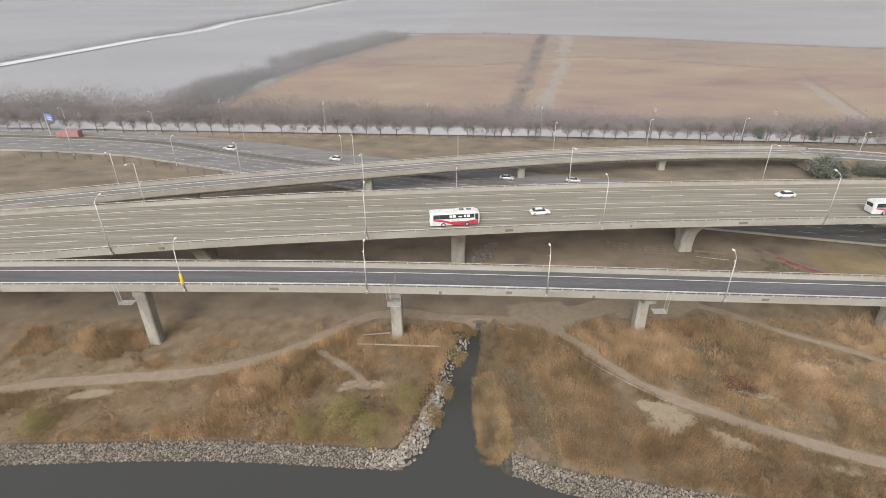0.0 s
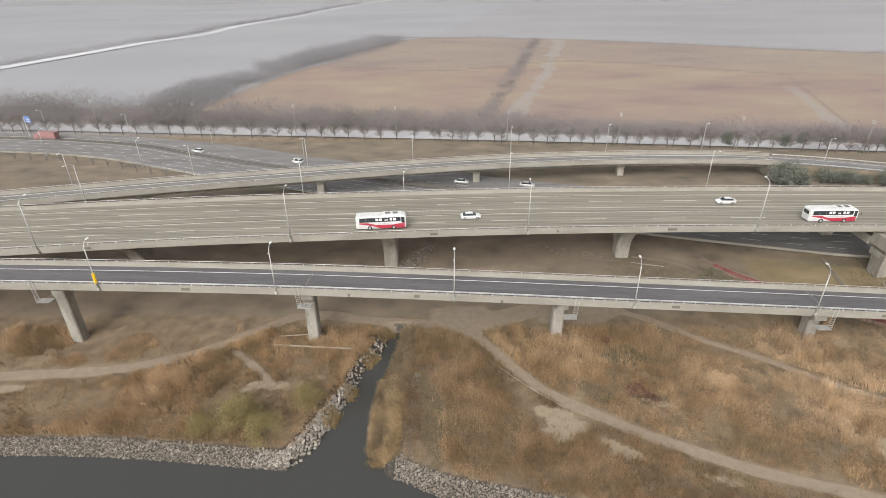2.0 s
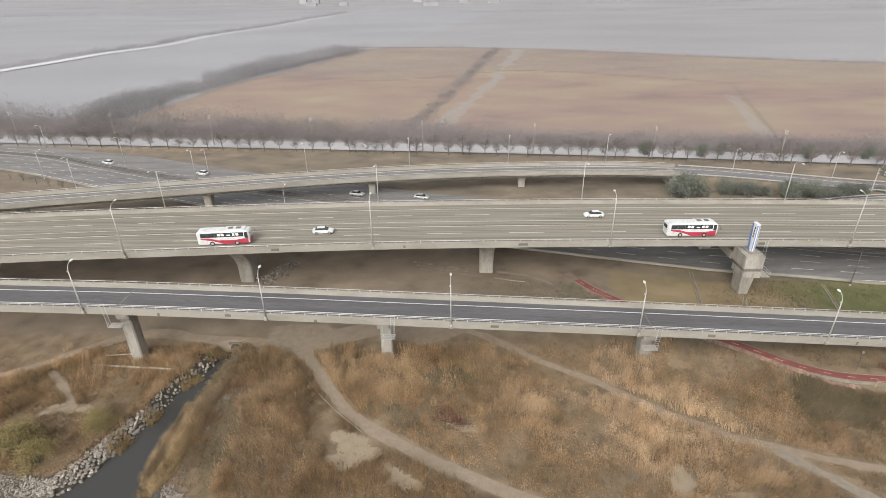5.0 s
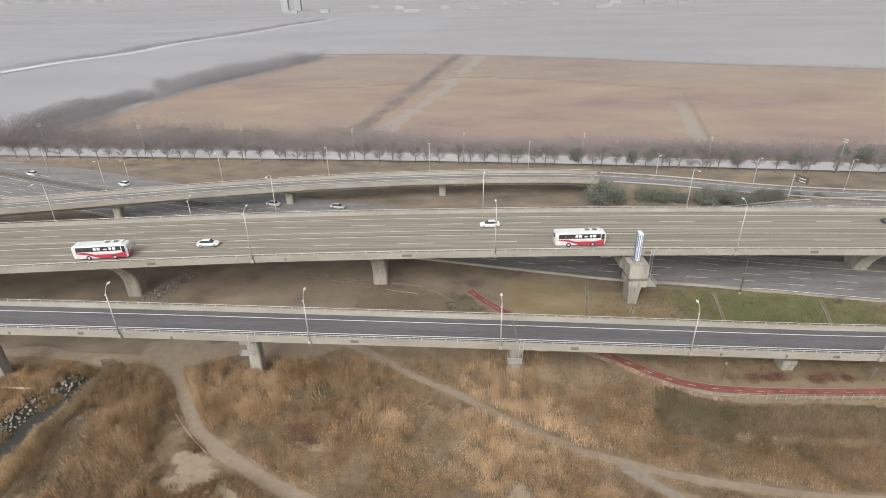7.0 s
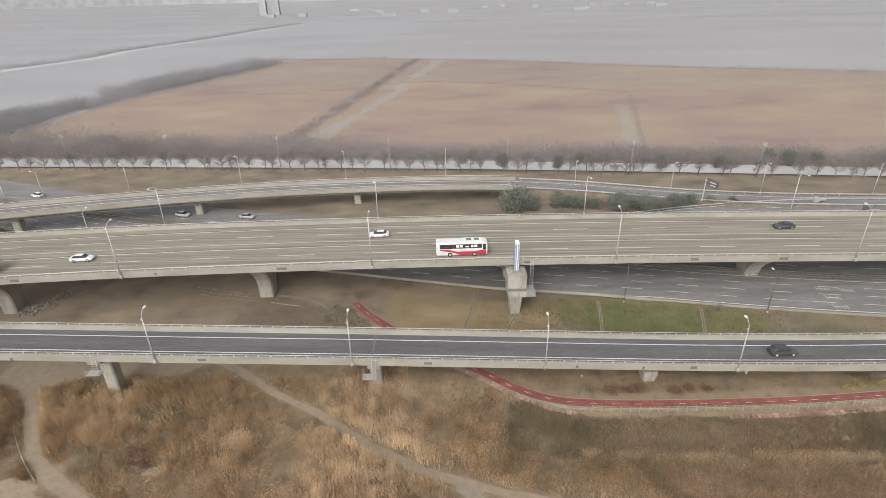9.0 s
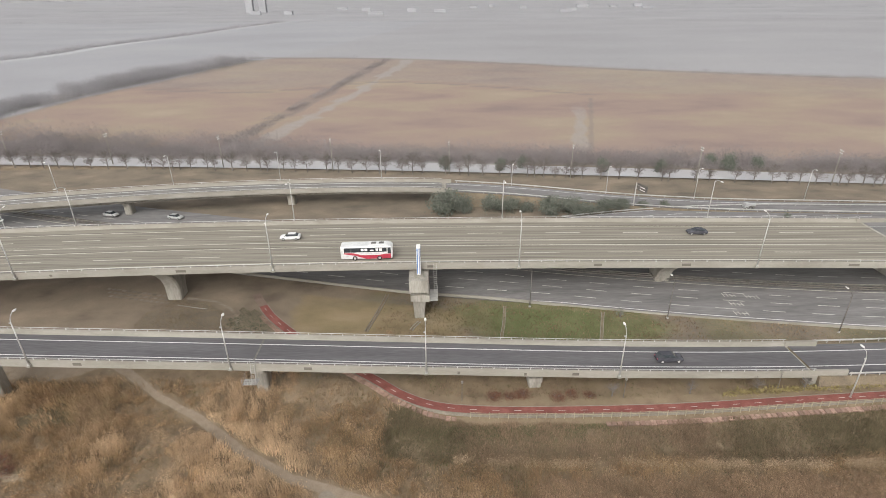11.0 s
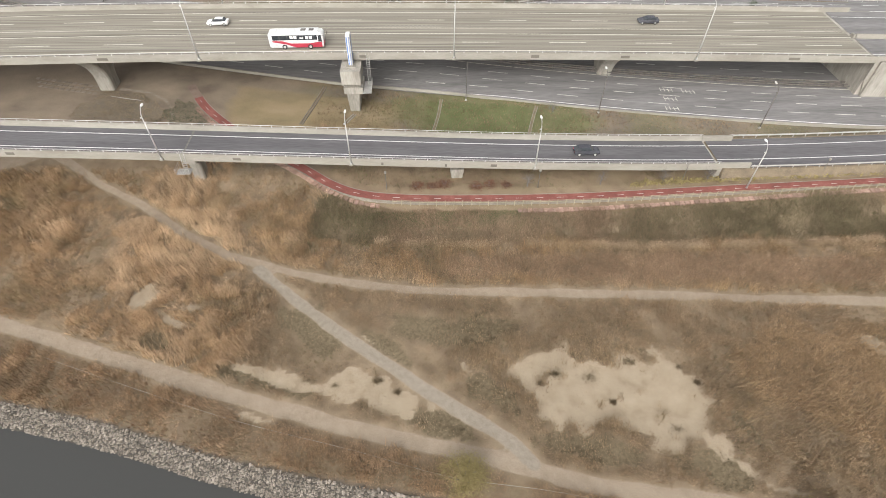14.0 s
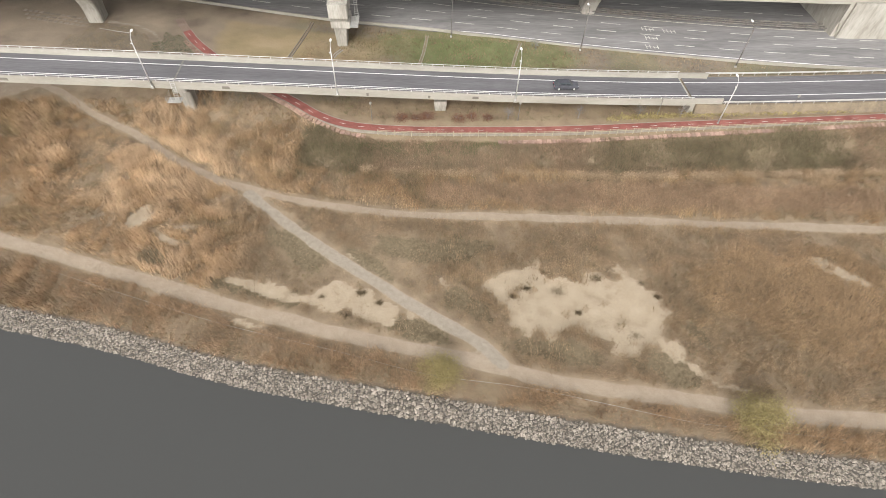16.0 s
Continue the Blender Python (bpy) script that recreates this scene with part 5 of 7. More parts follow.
def reed_lump(x, y):
    lump = fuzz(x, y, 13, 41) * 0.5 + fuzz(x, y, 5, 42) * 0.35 + fuzz(x, y, 2.2, 40) * 0.15
    for cx, cy, rx, ry, more in ((109, 77, 15, 10, 0.2), (81, 75, 10, 9, 0.06), (88, 82, 10, 6, 0.14), (57, 87, 11, 8, 0.28), (42, 69, 7, 9, 0.22), (200, 47, 16, 9, 0.25), (38, 76, 8, 8, 0.2), (135, 73, 12, 3, 0.15)):
        lump = lump + more * (1 - ease(blob(x, y, cx, cy, rx, ry, 0) - 0.4))
    return lump


def levee_side(x, y):
    """1 on the weedy slope below the cycle path, with a ragged rim."""
    return ease((x - 112 - 16 * fuzz(x, y, 5, 56) + 4 * fuzz(x, y, 1.6, 57)) / 14) * ease((y - np.interp(x, [112, 138, 157], [75.6, 74.2, 72.9]) - 1.8 * fuzz(x, y, 6, 58) - 1.4 * fuzz(x, y, 1.5, 59)) / 1.6)


def even_stand(x, y):
    """1 inside the two stands where the reeds grow close and level."""
    a = 1 - ease((blob(x, y, 207, 47.5, 22, 11.5, -14) + (fuzz(x, y, 4, 77) - 0.5) * 0.4 - 0.75) * 4)
    b = 1 - ease((blob(x, y, 195, 69.2, 56, 3.6, -2) + (fuzz(x, y, 4, 78) - 0.5) * 0.5 - 0.75) * 4)
    return np.maximum(a, b)


def dull_zone(x, y):
    """1 between the river path and the levee path, and on the bank, where the growth is low and dull."""
    lo = np.interp(x, [p[0] for p in path_river], [p[1] for p in path_river])
    hi = np.interp(x, [p[0] for p in path_levee], [p[1] for p in path_levee])
    between = ease((x - 112 + 14 * (fuzz(x, y, 7, 87) - 0.5)) / 10) * ease((hi - y) / 3) * ease((y - lo) / 2)
    bank = ease((lo - y) / 1.5) * ease((x - 84) / 8)
    east = ease((x - 31) / 1.5) * ease((35.5 + 3 * (fuzz(x, y, 4, 88) - 0.5) - x) / 2) * ease((88 - y) / 6)
    return np.maximum(np.maximum(between, 0.55 * bank), east) * (1 - even_stand(x, y))


def reed_density(x, y):
    d = ease((reed_lump(x, y) - 0.22) * 4.0)
    under = ease((y - 93 + 5 * fuzz(x, y, 4, 45)) / 7) * (x < 124)
    # the trodden ground west of the stream keeps only a few stands
    west = (x < 8) & (y > np.interp(x, [p[0] for p in path_west], [p[1] for p in path_west]) + 1.5)
    stands = np.zeros_like(x)
    for cx, cy, rx, ry in ((-45, 91, 6, 5.5), (-59, 90, 6, 5), (-24, 89, 4.5, 4.5), (4, 94, 7, 3), (-33, 85, 3, 1.5)):
        stands = np.maximum(stands, 0.75 * (1 - ease((blob(x, y, cx, cy, rx, ry, 0) + 1.3 * (fuzz(x, y, 2.5, 51) - 0.5) + 0.5 * (fuzz(x, y, 1.1, 90) - 0.5) - 0.6) * 1.6)))
    clump = fuzz(x, y, 1.5, 60) * 0.6 + fuzz(x, y, 0.8, 69) * 0.4
    d = np.clip(d, 0.34, 1) * (1 - under) * (1 - 0.85 * weedy(x, y)) * np.maximum(0.25 + 0.95 * ease((clump - 0.3) * 3.2), 0.95 * even_stand(x, y))
    d = np.maximum(d, 0.9 * even_stand(x, y) * (1 - weedy(x, y)))
    d = np.where(west, stands, d)
    return d * np.where((x < 124) & (y > 97), 0.0, 1.0) * (1 - levee_side(x, y))


def reed_height(x, y):
    h = 0.35 + 1.35 * ease((reed_lump(x, y) - 0.25) * 2.2) * (0.45 + 0.6 * fuzz(x, y, 2.0, 43) + 0.5 * fuzz(x, y, 1.5, 60))
    e = even_stand(x, y)
    h = h * (1 - 0.42 * dull_zone(x, y))
    return h * (1 - e) + (0.95 + 0.25 * fuzz(x, y, 1.5, 60)) * e


palette = np.array([(0.455, 0.329, 0.21), (0.425, 0.299, 0.19), (0.405, 0.28, 0.162), (0.345, 0.226, 0.135), (0.28, 0.213, 0.124), (0.32, 0.224, 0.142)])


def tints_for(x, y, per, r):
    hue = fuzz(x, y, 10, 52) * 0.4 + fuzz(x, y, 3.2, 53) * 0.6
    idx = np.clip((hue * 9 - 2.0 + r.normal(0, 0.55, len(x))).astype(int), 0, 5)
    lump = reed_lump(x, y)
    pale = 0.75 * ease((lump - 0.55) * 2.5)[:, None]
    t = (palette[idx] * (1 - pale) + np.where((x > 150)[:, None], np.array([0.45, 0.325, 0.185]), np.array([0.47, 0.344, 0.22])) * pale) * (0.88 + 0.26 * ease((lump - 0.3) * 1.5))[:, None] * r.uniform(0.84, 1.16, (len(x), 1)) * (0.69 + 0.42 * fuzz(x, y, 1.5, 60) + 0.22 * fuzz(x, y, 0.8, 69))[:, None]
    south = ease((np.interp(x, [p[0] for p in path_river], [p[1] for p in path_river]) - y) / 2)
    bright = 1.0 - 0.2 * ease((80 - x) / 14) * (x > 30) * (0.25 + 0.75 * south) + 0.22 * (1 - ease((blob(x, y, 101, 72, 24, 18, -18) + (fuzz(x, y, 6, 85) - 0.5) * 0.8 - 0.7) * 1.6)) - 0.06 * ease((x - 118) / 10)
    west = ease((82 - x) / 12)[:, None]
    t = t * (1 - west * np.array([0.0, 0.03, 0.08]))
    t = t * bright[:, None] * r.choice([0.88, 0.95, 1.0, 1.05, 1.12], (len(x), 1))
    dull = 0.62 * dull_zone(x, y)[:, None]
    t = t * (1 - dull) + np.where((y < np.interp(x, [p[0] for p in path_river], [p[1] for p in path_river]))[:, None], np.array([0.235, 0.146, 0.095]), np.array([0.278, 0.208, 0.14])) * r.uniform(0.6, 1.4, (len(x), 1)) * dull
    level = 0.92 * even_stand(x, y)[:, None]
    t = t * (1 - level) + np.where((y > 60)[:, None], np.array([0.36, 0.25, 0.165]), np.array([0.385, 0.268, 0.162])) * r.uniform(0.74, 1.26, (len(x), 1)) * (0.88 + 0.24 * fuzz(x, y, 6, 86))[:, None] * level
    return np.repeat(t, per, axis=0)


def plumes(px, py, pz, per, height, rng):
    """Feathery heads: short slivers pointing all ways near the tops of the reeds."""
    n = len(px) * per
    h = np.repeat(height, per)
    c = np.stack([np.repeat(px, per) + rng.normal(0, 0.3, n), np.repeat(py, per) + rng.normal(0, 0.3, n), np.repeat(pz, per) + h * rng.uniform(0.35, 1.05, n)], 1)
    d = rng.normal(0, 1, (n, 3)) + np.array([0.2, 0.1, 0.1])
    d *= (rng.uniform(0.14, 0.34, n) / np.linalg.norm(d, axis=1))[:, None]
    s = rng.normal(0, 1, (n, 3))
    s *= (rng.uniform(0.03, 0.065, n) / np.linalg.norm(s, axis=1))[:, None]
    return np.stack([c - s, c + s, c + d], 1)


x, y, z, hgt, r = meadow(500000, -62, 246, 16, 108, 1, reed_density, reed_height)
tris = np.concatenate([blades(x, y, z, 3, hgt, 0.026 + 0.012 * hgt, 0.8, r), plumes(x, y, z, 4, hgt, r)])
tint = np.concatenate([tints_for(x, y, 3, r) * 0.96, tints_for(x, y, 4, r) * 1.03])
reeds = scatter_mesh("reed_bed", tris, reed_mat, tint)
tagged(reeds, "dry tan and brown reeds covering the floodplain", "reeds", kind="stuff")

# low weedy grass between the reeds and on the levee
x, y, z, hgt, r = meadow(190000, -62, 246, 16, 124, 2, lambda x, y: np.where((x > 118) & (y > 76), 0.9, 0.8) * np.clip(1.25 - ease((y - 93) / 5) * 1.3 * (x < 124), 0, 1) * np.where(np.abs(y - under_line(x) - 11) < 11.6, 0, 1) * np.where((x < 8) & (y > np.interp(x, [p[0] for p in path_west], [p[1] for p in path_west]) + 1.5), 0.8 * ease((fuzz(x, y, 5, 54) * 0.6 + fuzz(x, y, 1.6, 89) * 0.4 - 0.4) * 5), 1),
                       lambda x, y: 0.25 + 0.35 * fuzz(x, y, 4, 44) + np.where((x > 118) & (y > 74) & (y < 83.5), 0.4 * fuzz(x, y, 2.5, 46) + 0.1, 0))
gp = np.array([(0.235, 0.172, 0.11), (0.20, 0.162, 0.092), (0.18, 0.165, 0.086), (0.275, 0.20, 0.125), (0.185, 0.132, 0.09), (0.32, 0.24, 0.15)])
gi = np.clip((fuzz(x, y, 7, 55) * 6 + r.normal(0, 0.9, len(x))).astype(int), 0, 5)
lev = (levee_side(x, y) > r.rand(len(x)) * 1.6) & (y < 88)
wd = weedy(x, y) > r.rand(len(x))
gt = np.where(wd[:, None], np.where((x < 90)[:, None], np.array([0.175, 0.15, 0.088]), np.array([0.155, 0.127, 0.082])), gp[gi])
gt = gt * np.where((x < 30)[:, None], np.array([1.1, 1.0, 0.92]), np.array([1.0, 1.0, 1.0]))
bank = (y < np.interp(x, [p[0] for p in path_river], [p[1] for p in path_river])) & (x > 84)
gt = gt * np.where(bank[:, None], np.array([0.92, 0.8, 0.76]), np.array([1.0, 1.0, 1.0]))
gt = np.where(lev[:, None], np.array([0.205, 0.174, 0.108]), gt) * r.uniform(0.8, 1.2, (len(x), 1))
grass = scatter_mesh("dry_grass", blades(x, y, z, 4, hgt, np.full(len(x), 0.045), 0.6, r), reed_mat, np.repeat(gt, 4, axis=0))
tagged(grass, "low brown and olive winter grass", "grass", kind="stuff")

# weeds on the levee slope below the cycle path
r = np.random.RandomState(19)
n = 64000
x, y = r.uniform(116, 246, n), r.uniform(70.5, 85.5, n)
ok = (away(x, y, path_levee) > 1.9) & (away(x, y, red_pts) > 1.9) & (r.rand(n) < 0.45 + 0.65 * ease((fuzz(x, y, 6, 47) - 0.2) * 3)) & (levee_side(x, y) > 0.15 + 0.5 * r.rand(n))
x, y = x[ok], y[ok]
wp = np.array([(0.205, 0.17, 0.106), (0.235, 0.188, 0.12), (0.268, 0.2, 0.134), (0.3, 0.215, 0.146), (0.345, 0.25, 0.172)])
wi = np.clip((fuzz(x, y, 8, 48) * 6.5 - 1.2 + r.normal(0, 0.8, len(x))).astype(int), 0, 4)
wt = wp[wi] * r.uniform(0.8, 1.2, (len(x), 1))
weeds = scatter_mesh("levee_weeds", blades(x, y, land(x, y), 5, 0.25 + 0.75 * fuzz(x, y, 3, 50), np.full(len(x), 0.042), 0.8, r), reed_mat, np.repeat(wt, 5, axis=0))
tagged(weeds, "dense olive and brown weeds on the levee slope", "weeds", kind="stuff")

# a fringe of tall pale reeds along the foot of the levee, and short green grass below the cycle path
r = np.random.RandomState(29)
n = 4600
x = r.uniform(138, 244, n)
y = np.interp(x, [138, 157, 174, 190, 211, 244], [76.8, 75.2, 74.9, 74.2, 74.0, 75.6]) + r.normal(0, 0.35, n) + 0.8 * (fuzz(x, x * 0, 9, 74) - 0.5)
ok = fuzz(x, y, 2.5, 75) > 0.36
x, y = x[ok], y[ok]
ft = np.array([0.46, 0.345, 0.23]) * r.uniform(0.8, 1.15, (len(x), 1))
fh = r.uniform(0.8, 1.5, len(x))
tagged(scatter_mesh("reed_fringe", np.concatenate([blades(x, y, land(x, y), 3, fh, np.full(len(x), 0.03), 0.4, r), plumes(x, y, land(x, y), 4, fh, r)]), reed_mat, np.concatenate([np.repeat(ft, 3, axis=0) * 0.85, np.repeat(ft, 4, axis=0)])), "thin line of tall pale reeds at the levee foot", "reeds", kind="stuff")
n = 9000
x = r.uniform(122, 163, n)
y = 83.0 - np.abs(r.normal(0, 1.6, n)) - 0.8
ok = (away(x, y, red_pts) > 1.5) & (fuzz(x, y, 4, 76) > 0.28) & (r.rand(n) < ease((x - 120) / 18))
x, y = x[ok], y[ok]
gt2 = np.array([0.165, 0.16, 0.085]) * r.uniform(0.8, 1.2, (len(x), 1))
tagged(scatter_mesh("green_verge", blades(x, y, land(x, y), 5, r.uniform(0.15, 0.4, len(x)), np.full(len(x), 0.035), 0.6, r), reed_mat, np.repeat(gt2, 5, axis=0)), "strip of short green grass beside the cycle path", "grass", kind="stuff")
tuft_at = [(167.4, 54.0, 0.9), (168.6, 50.2, 1.3), (164.0, 51.0, 0.6), (174.8, 52.6, 1.0), (181.4, 51.6, 0.7), (177.2, 54.2, 0.5), (183.2, 49.2, 0.5), (178.4, 42.6, 0.9), (171.0, 46.6, 0.5), (161.8, 49.6, 0.6), (130.6, 50.8, 0.9), (137.8, 46.9, 0.9), (139.6, 50.6, 0.7), (134, 50.0, 0.5), (142.4, 48.8, 0.5)]
tx, ty, tw = (np.array(c) for c in zip(*tuft_at))
k = r.randint(0, len(tx), 2600)
x, y = tx[k] + r.normal(0, 0.5, 2600) * tw[k], ty[k] + r.normal(0, 0.32, 2600) * tw[k]
gt3 = np.array([0.175, 0.135, 0.086]) * r.uniform(0.75, 1.2, (2600, 1))
tagged(scatter_mesh("sand_weeds", blades(x, y, land(x, y), 3, r.uniform(0.12, 0.38, 2600), np.full(2600, 0.03), 0.3, r), reed_mat, np.repeat(gt3, 3, axis=0)), "small dark weed tufts on bare sand", "weeds", kind="stuff")
r = np.random.RandomState(23)
n = 5200
x, y = r.uniform(70, 96, n), r.uniform(103, 121, n)
ok = blob(x, y, 83.5, 112, 10.5, 7.5, -12) + (fuzz(x, y, 2.5, 33) - 0.5) * 0.5 < 0.95
x, y = x[ok], y[ok]
mt = np.array([0.27, 0.215, 0.145]) * r.uniform(0.75, 1.2, (len(x), 1))
tagged(scatter_mesh("mound_grass", blades(x, y, land(x, y), 4, 0.15 + 0.35 * fuzz(x, y, 3, 66), np.full(len(x), 0.035), 0.7, r), reed_mat, np.repeat(mt, 4, axis=0)), "short pale dry weeds under the bridges", "grass", kind="stuff")

# golden reeds along the east bank of the stream, and sparse ones on the west bank
r = np.random.RandomState(9)
n = 9500
y = r.uniform(63.2, 96, n)
x = stream_right(y) + np.interp(y, [62, 65, 80, 88, 95], [-0.6, -1.2, -1.1, -0.8, -0.3]) + r.uniform(0, 1, n) * np.interp(y, [62, 64.5, 68, 80, 88, 95], [2.0, 4.4, 5.0, 5.4, 3.6, 2.4])
tuft = fuzz(x, y, 1.7, 63) * 0.45 + fuzz(x, y, 0.7, 65) * 0.55
ok = tuft > 0.27
x, y, tuft = x[ok], y[ok], tuft[ok]
n = len(x)
z = np.maximum(land(x, y), -1.6)
sp = np.array([(0.23, 0.175, 0.112), (0.29, 0.213, 0.135), (0.35, 0.255, 0.155), (0.41, 0.295, 0.16), (0.46, 0.325, 0.16)])
t = sp[np.clip((fuzz(x, y, 3, 61) * 2.6 + (80 - y) * 0.12 + r.normal(0, 0.8, n)).astype(int), 0, 4)] * r.uniform(0.65, 1.35, (n, 1)) * (0.5 + 0.9 * tuft)[:, None]
hgt = 0.5 + 1.6 * ease((tuft - 0.2) * 1.5) * r.uniform(0.6, 1.15, n)
tr3 = np.concatenate([blades(x, y, z, 4, hgt, np.full(n, 0.03), 0.5, r), plumes(x, y, z, 6, hgt, r)])
tagged(scatter_mesh("stream_reeds", tr3, reed_mat, np.concatenate([np.repeat(t, 4, axis=0) * 0.85, np.repeat(t, 6, axis=0) * 1.1])), "tall golden reeds lining the stream bank", "reeds", kind="stuff")
n = 1500
y = r.uniform(70, 96, n)
x = stream_left(y) + r.uniform(-2.6, 0.3, n) * (r.rand(n) ** 0.5)
ok = fuzz(x, y, 3, 62) > 0.55
x, y = x[ok], y[ok]
t = np.array([0.34, 0.25, 0.135]) * r.uniform(0.75, 1.2, (len(x), 1))
tagged(scatter_mesh("bank_reeds", blades(x, y, np.maximum(land(x, y), -1.6), 7, r.uniform(0.6, 1.4, len(x)), np.full(len(x), 0.035), 0.7, r), reed_mat, np.repeat(t, 7, axis=0)), "sparse dry reeds on the stony stream bank", "reeds", kind="stuff")


# ---- thickets beyond the canal ----
def twigs(px, py, pz, per, height, width, spread, rng):
    """Tangled bare twigs: thin slivers pointing all ways, filling low mounds of the height given."""
    n = len(px) * per
    up = rng.beta(1.3, 1.8, n)
    c = np.stack([np.repeat(px, per) + rng.normal(0, spread * 0.4, n), np.repeat(py, per) + rng.normal(0, spread * 0.4, n), np.repeat(pz, per) + np.repeat(height, per) * up], 1)
    d = rng.normal(0, 1, (n, 3)) + np.array([0, 0, 0.7])
    d *= (rng.uniform(0.10, 0.30, n) * np.repeat(height, per) / np.linalg.norm(d, axis=1))[:, None]
    s = rng.normal(0, 1, (n, 3))
    s *= (np.repeat(width, per) / np.linalg.norm(s, axis=1))[:, None]
    return np.stack([c - s, c + s, c + d], 1)


n = 9000
r = np.random.RandomState(12)
x = r.uniform(-230, 360, n)
y = canal_line(x) + 13 + np.abs(r.normal(0, 1, n)) * ramp_between(x, -100, 120, 17, 7.0)
tall = (2.4 + 4.0 * fuzz(x, y, 12, 71)) * ramp_between(x, -60, 140, 1.15, 0.85)
tagged(scatter_mesh("thicket", twigs(x, y, land(x, y), 26, tall, np.full(n, 0.085), 4.0, r), thicket_mat), "grey-brown leafless thicket behind the canal", "thicket", kind="stuff")
n = 3400
s = r.rand(n)
cx = np.interp(s, [0, 0.25, 0.5, 0.75, 1], [p[0] for p in belt_line])
cy = np.interp(s, [0, 0.25, 0.5, 0.75, 1], [p[1] for p in belt_line])
x, y = cx + r.normal(0, 7.5, n), cy + r.normal(0, 6, n)
ok = fuzz(x, y, 15, 92) > 0.16
x, y = x[ok], y[ok]
n = len(x)
tagged(scatter_mesh("tree_belt", twigs(x, y, land(x, y), 36, 2.5 + 5.0 * fuzz(x, y, 14, 72), np.full(n, 0.1), 5.0, r), hazed_belt_mat), "dark leafless tree belt between fields", "trees", kind="stuff")
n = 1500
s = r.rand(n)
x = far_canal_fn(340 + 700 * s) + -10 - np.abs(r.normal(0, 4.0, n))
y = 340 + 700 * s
tagged(scatter_mesh("far_scrub", twigs(x, y, land(x, y), 16, r.uniform(1.5, 4.5, n), np.full(n, 0.25), 5.0, r), hazed_belt_mat), "low leafless scrub along the far canal", "scrub", kind="stuff")
n = 900
s = r.rand(n)
y = 236 + 216 * s + r.normal(0, 3, n)
x = np.interp(y, [p[1] for p in ditch_far], [p[0] for p in ditch_far]) + r.normal(0, 2.0, n)
ok = fuzz(x, y, 9, 84) > 0.3
x, y = x[ok], y[ok]
n = len(x)
tagged(scatter_mesh("ditch_scrub", twigs(x, y, land(x, y), 14, r.uniform(0.8, 2.4, n), np.full(n, 0.16), 3.0, r), thicket_mat), "dark scrub in a ditch beside a farm track", "scrub", kind="stuff")


n = 520
x = r.uniform(-40, 420, n)
y = np.interp(x, [p[0] for p in lane_cross], [p[1] for p in lane_cross]) + r.normal(0, 2.5, n)
ok = fuzz(x, y, 22, 73) > 0.4
x, y = x[ok], y[ok]
tagged(scatter_mesh("field_hedge", twigs(x, y, land(x, y), 14, r.uniform(0.8, 2.8, len(x)), np.full(len(x), 0.2), 3.0, r), hazed_belt_mat), "broken leafless hedge along a far field edge", "hedge", kind="stuff")


# ---- evergreen shrubs, willows ----
def leafy_shrub(name, seed, rx, rz, label, category, mat, count, leaf, group="", cone=False):
    r = np.random.RandomState(seed)
    root = thing(name, label, category, group=group)
    rr = random.Random(seed)
    for k in range(6):
        bm = bmesh.new()
        a = rr.uniform(0, 6.28)
        if cone and k:
            bm.free()
            break
        tube(bm, [(0, 0, -0.1), (0.3 * rx * math.cos(a) * (not cone), 0.3 * rx * math.sin(a) * (not cone), rz * 0.5), (0.6 * rx * math.cos(a) * (not cone), 0.6 * rx * math.sin(a) * (not cone), rz * 0.9)], [0.07, 0.045, 0.02], 5)
        part("stem", bm, bark, root)
    clumps = 26
    ca, cr, cz = r.uniform(0, 2 * np.pi, clumps), np.sqrt(r.rand(clumps)) * rx, r.uniform(0.15, 1.0, clumps) * rz
    cr *= (1 - cz / rz) if cone else np.sqrt(np.clip(1.15 - (cz / rz) ** 2, 0.1, 1))
    k = r.randint(0, clumps, count)
    c = np.stack([cr[k] * np.cos(ca[k]), cr[k] * np.sin(ca[k]), cz[k]], 1) + r.normal(0, 1, (count, 3)) * np.array([0.26 * rx, 0.26 * rx, 0.14 * rz])
    c[:, 2] = np.clip(c[:, 2], 0.05, None)
    d1, d2 = r.normal(0, 1, (count, 3)), r.normal(0, 1, (count, 3))
    d1 /= np.linalg.norm(d1, axis=1)[:, None]
    d2 /= np.linalg.norm(d2, axis=1)[:, None]
    tri = np.stack([c - d1 * leaf * 0.4, c + d1 * leaf * 0.4, c + d2 * leaf], 1)
    scatter_mesh("foliage", tri, mat, parent=root)
    return root


green_a = leafy_shrub("evergreen_shrub", 3, 3.4, 4.6, "dark evergreen shrub beside the slip road", "shrub", evergreen, 2600, 0.5, "evergreens by the slip road")
for k, (x, y, s_) in enumerate(((139.5, 165.2, 1.3), (144, 166.0, 0.9), (153, 166.5, 0.9), (158, 165.8, 0.85), (163, 165, 0.6), (170, 163.5, 1.0), (176, 163, 0.95), (180.5, 162.5, 0.7), (186, 164.6, 0.8), (191, 165.4, 0.7), (198, 166.2, 0.45), (205, 166.9, 0.4))):
    m = Matrix.Translation((x, y, land_at(x, y))) @ Matrix.Rotation(k * 1.3, 4, "Z")
    c = green_a if k == 0 else copy_thing(green_a, m)
    c.matrix_basis = m
    c.scale = (s_, s_, s_)
grove = leafy_shrub("evergreen_tree", 31, 2.6, 5.4, "hazy green evergreen tree behind the canal", "tree", evergreen, 1500, 0.5, "evergreens behind the canal")
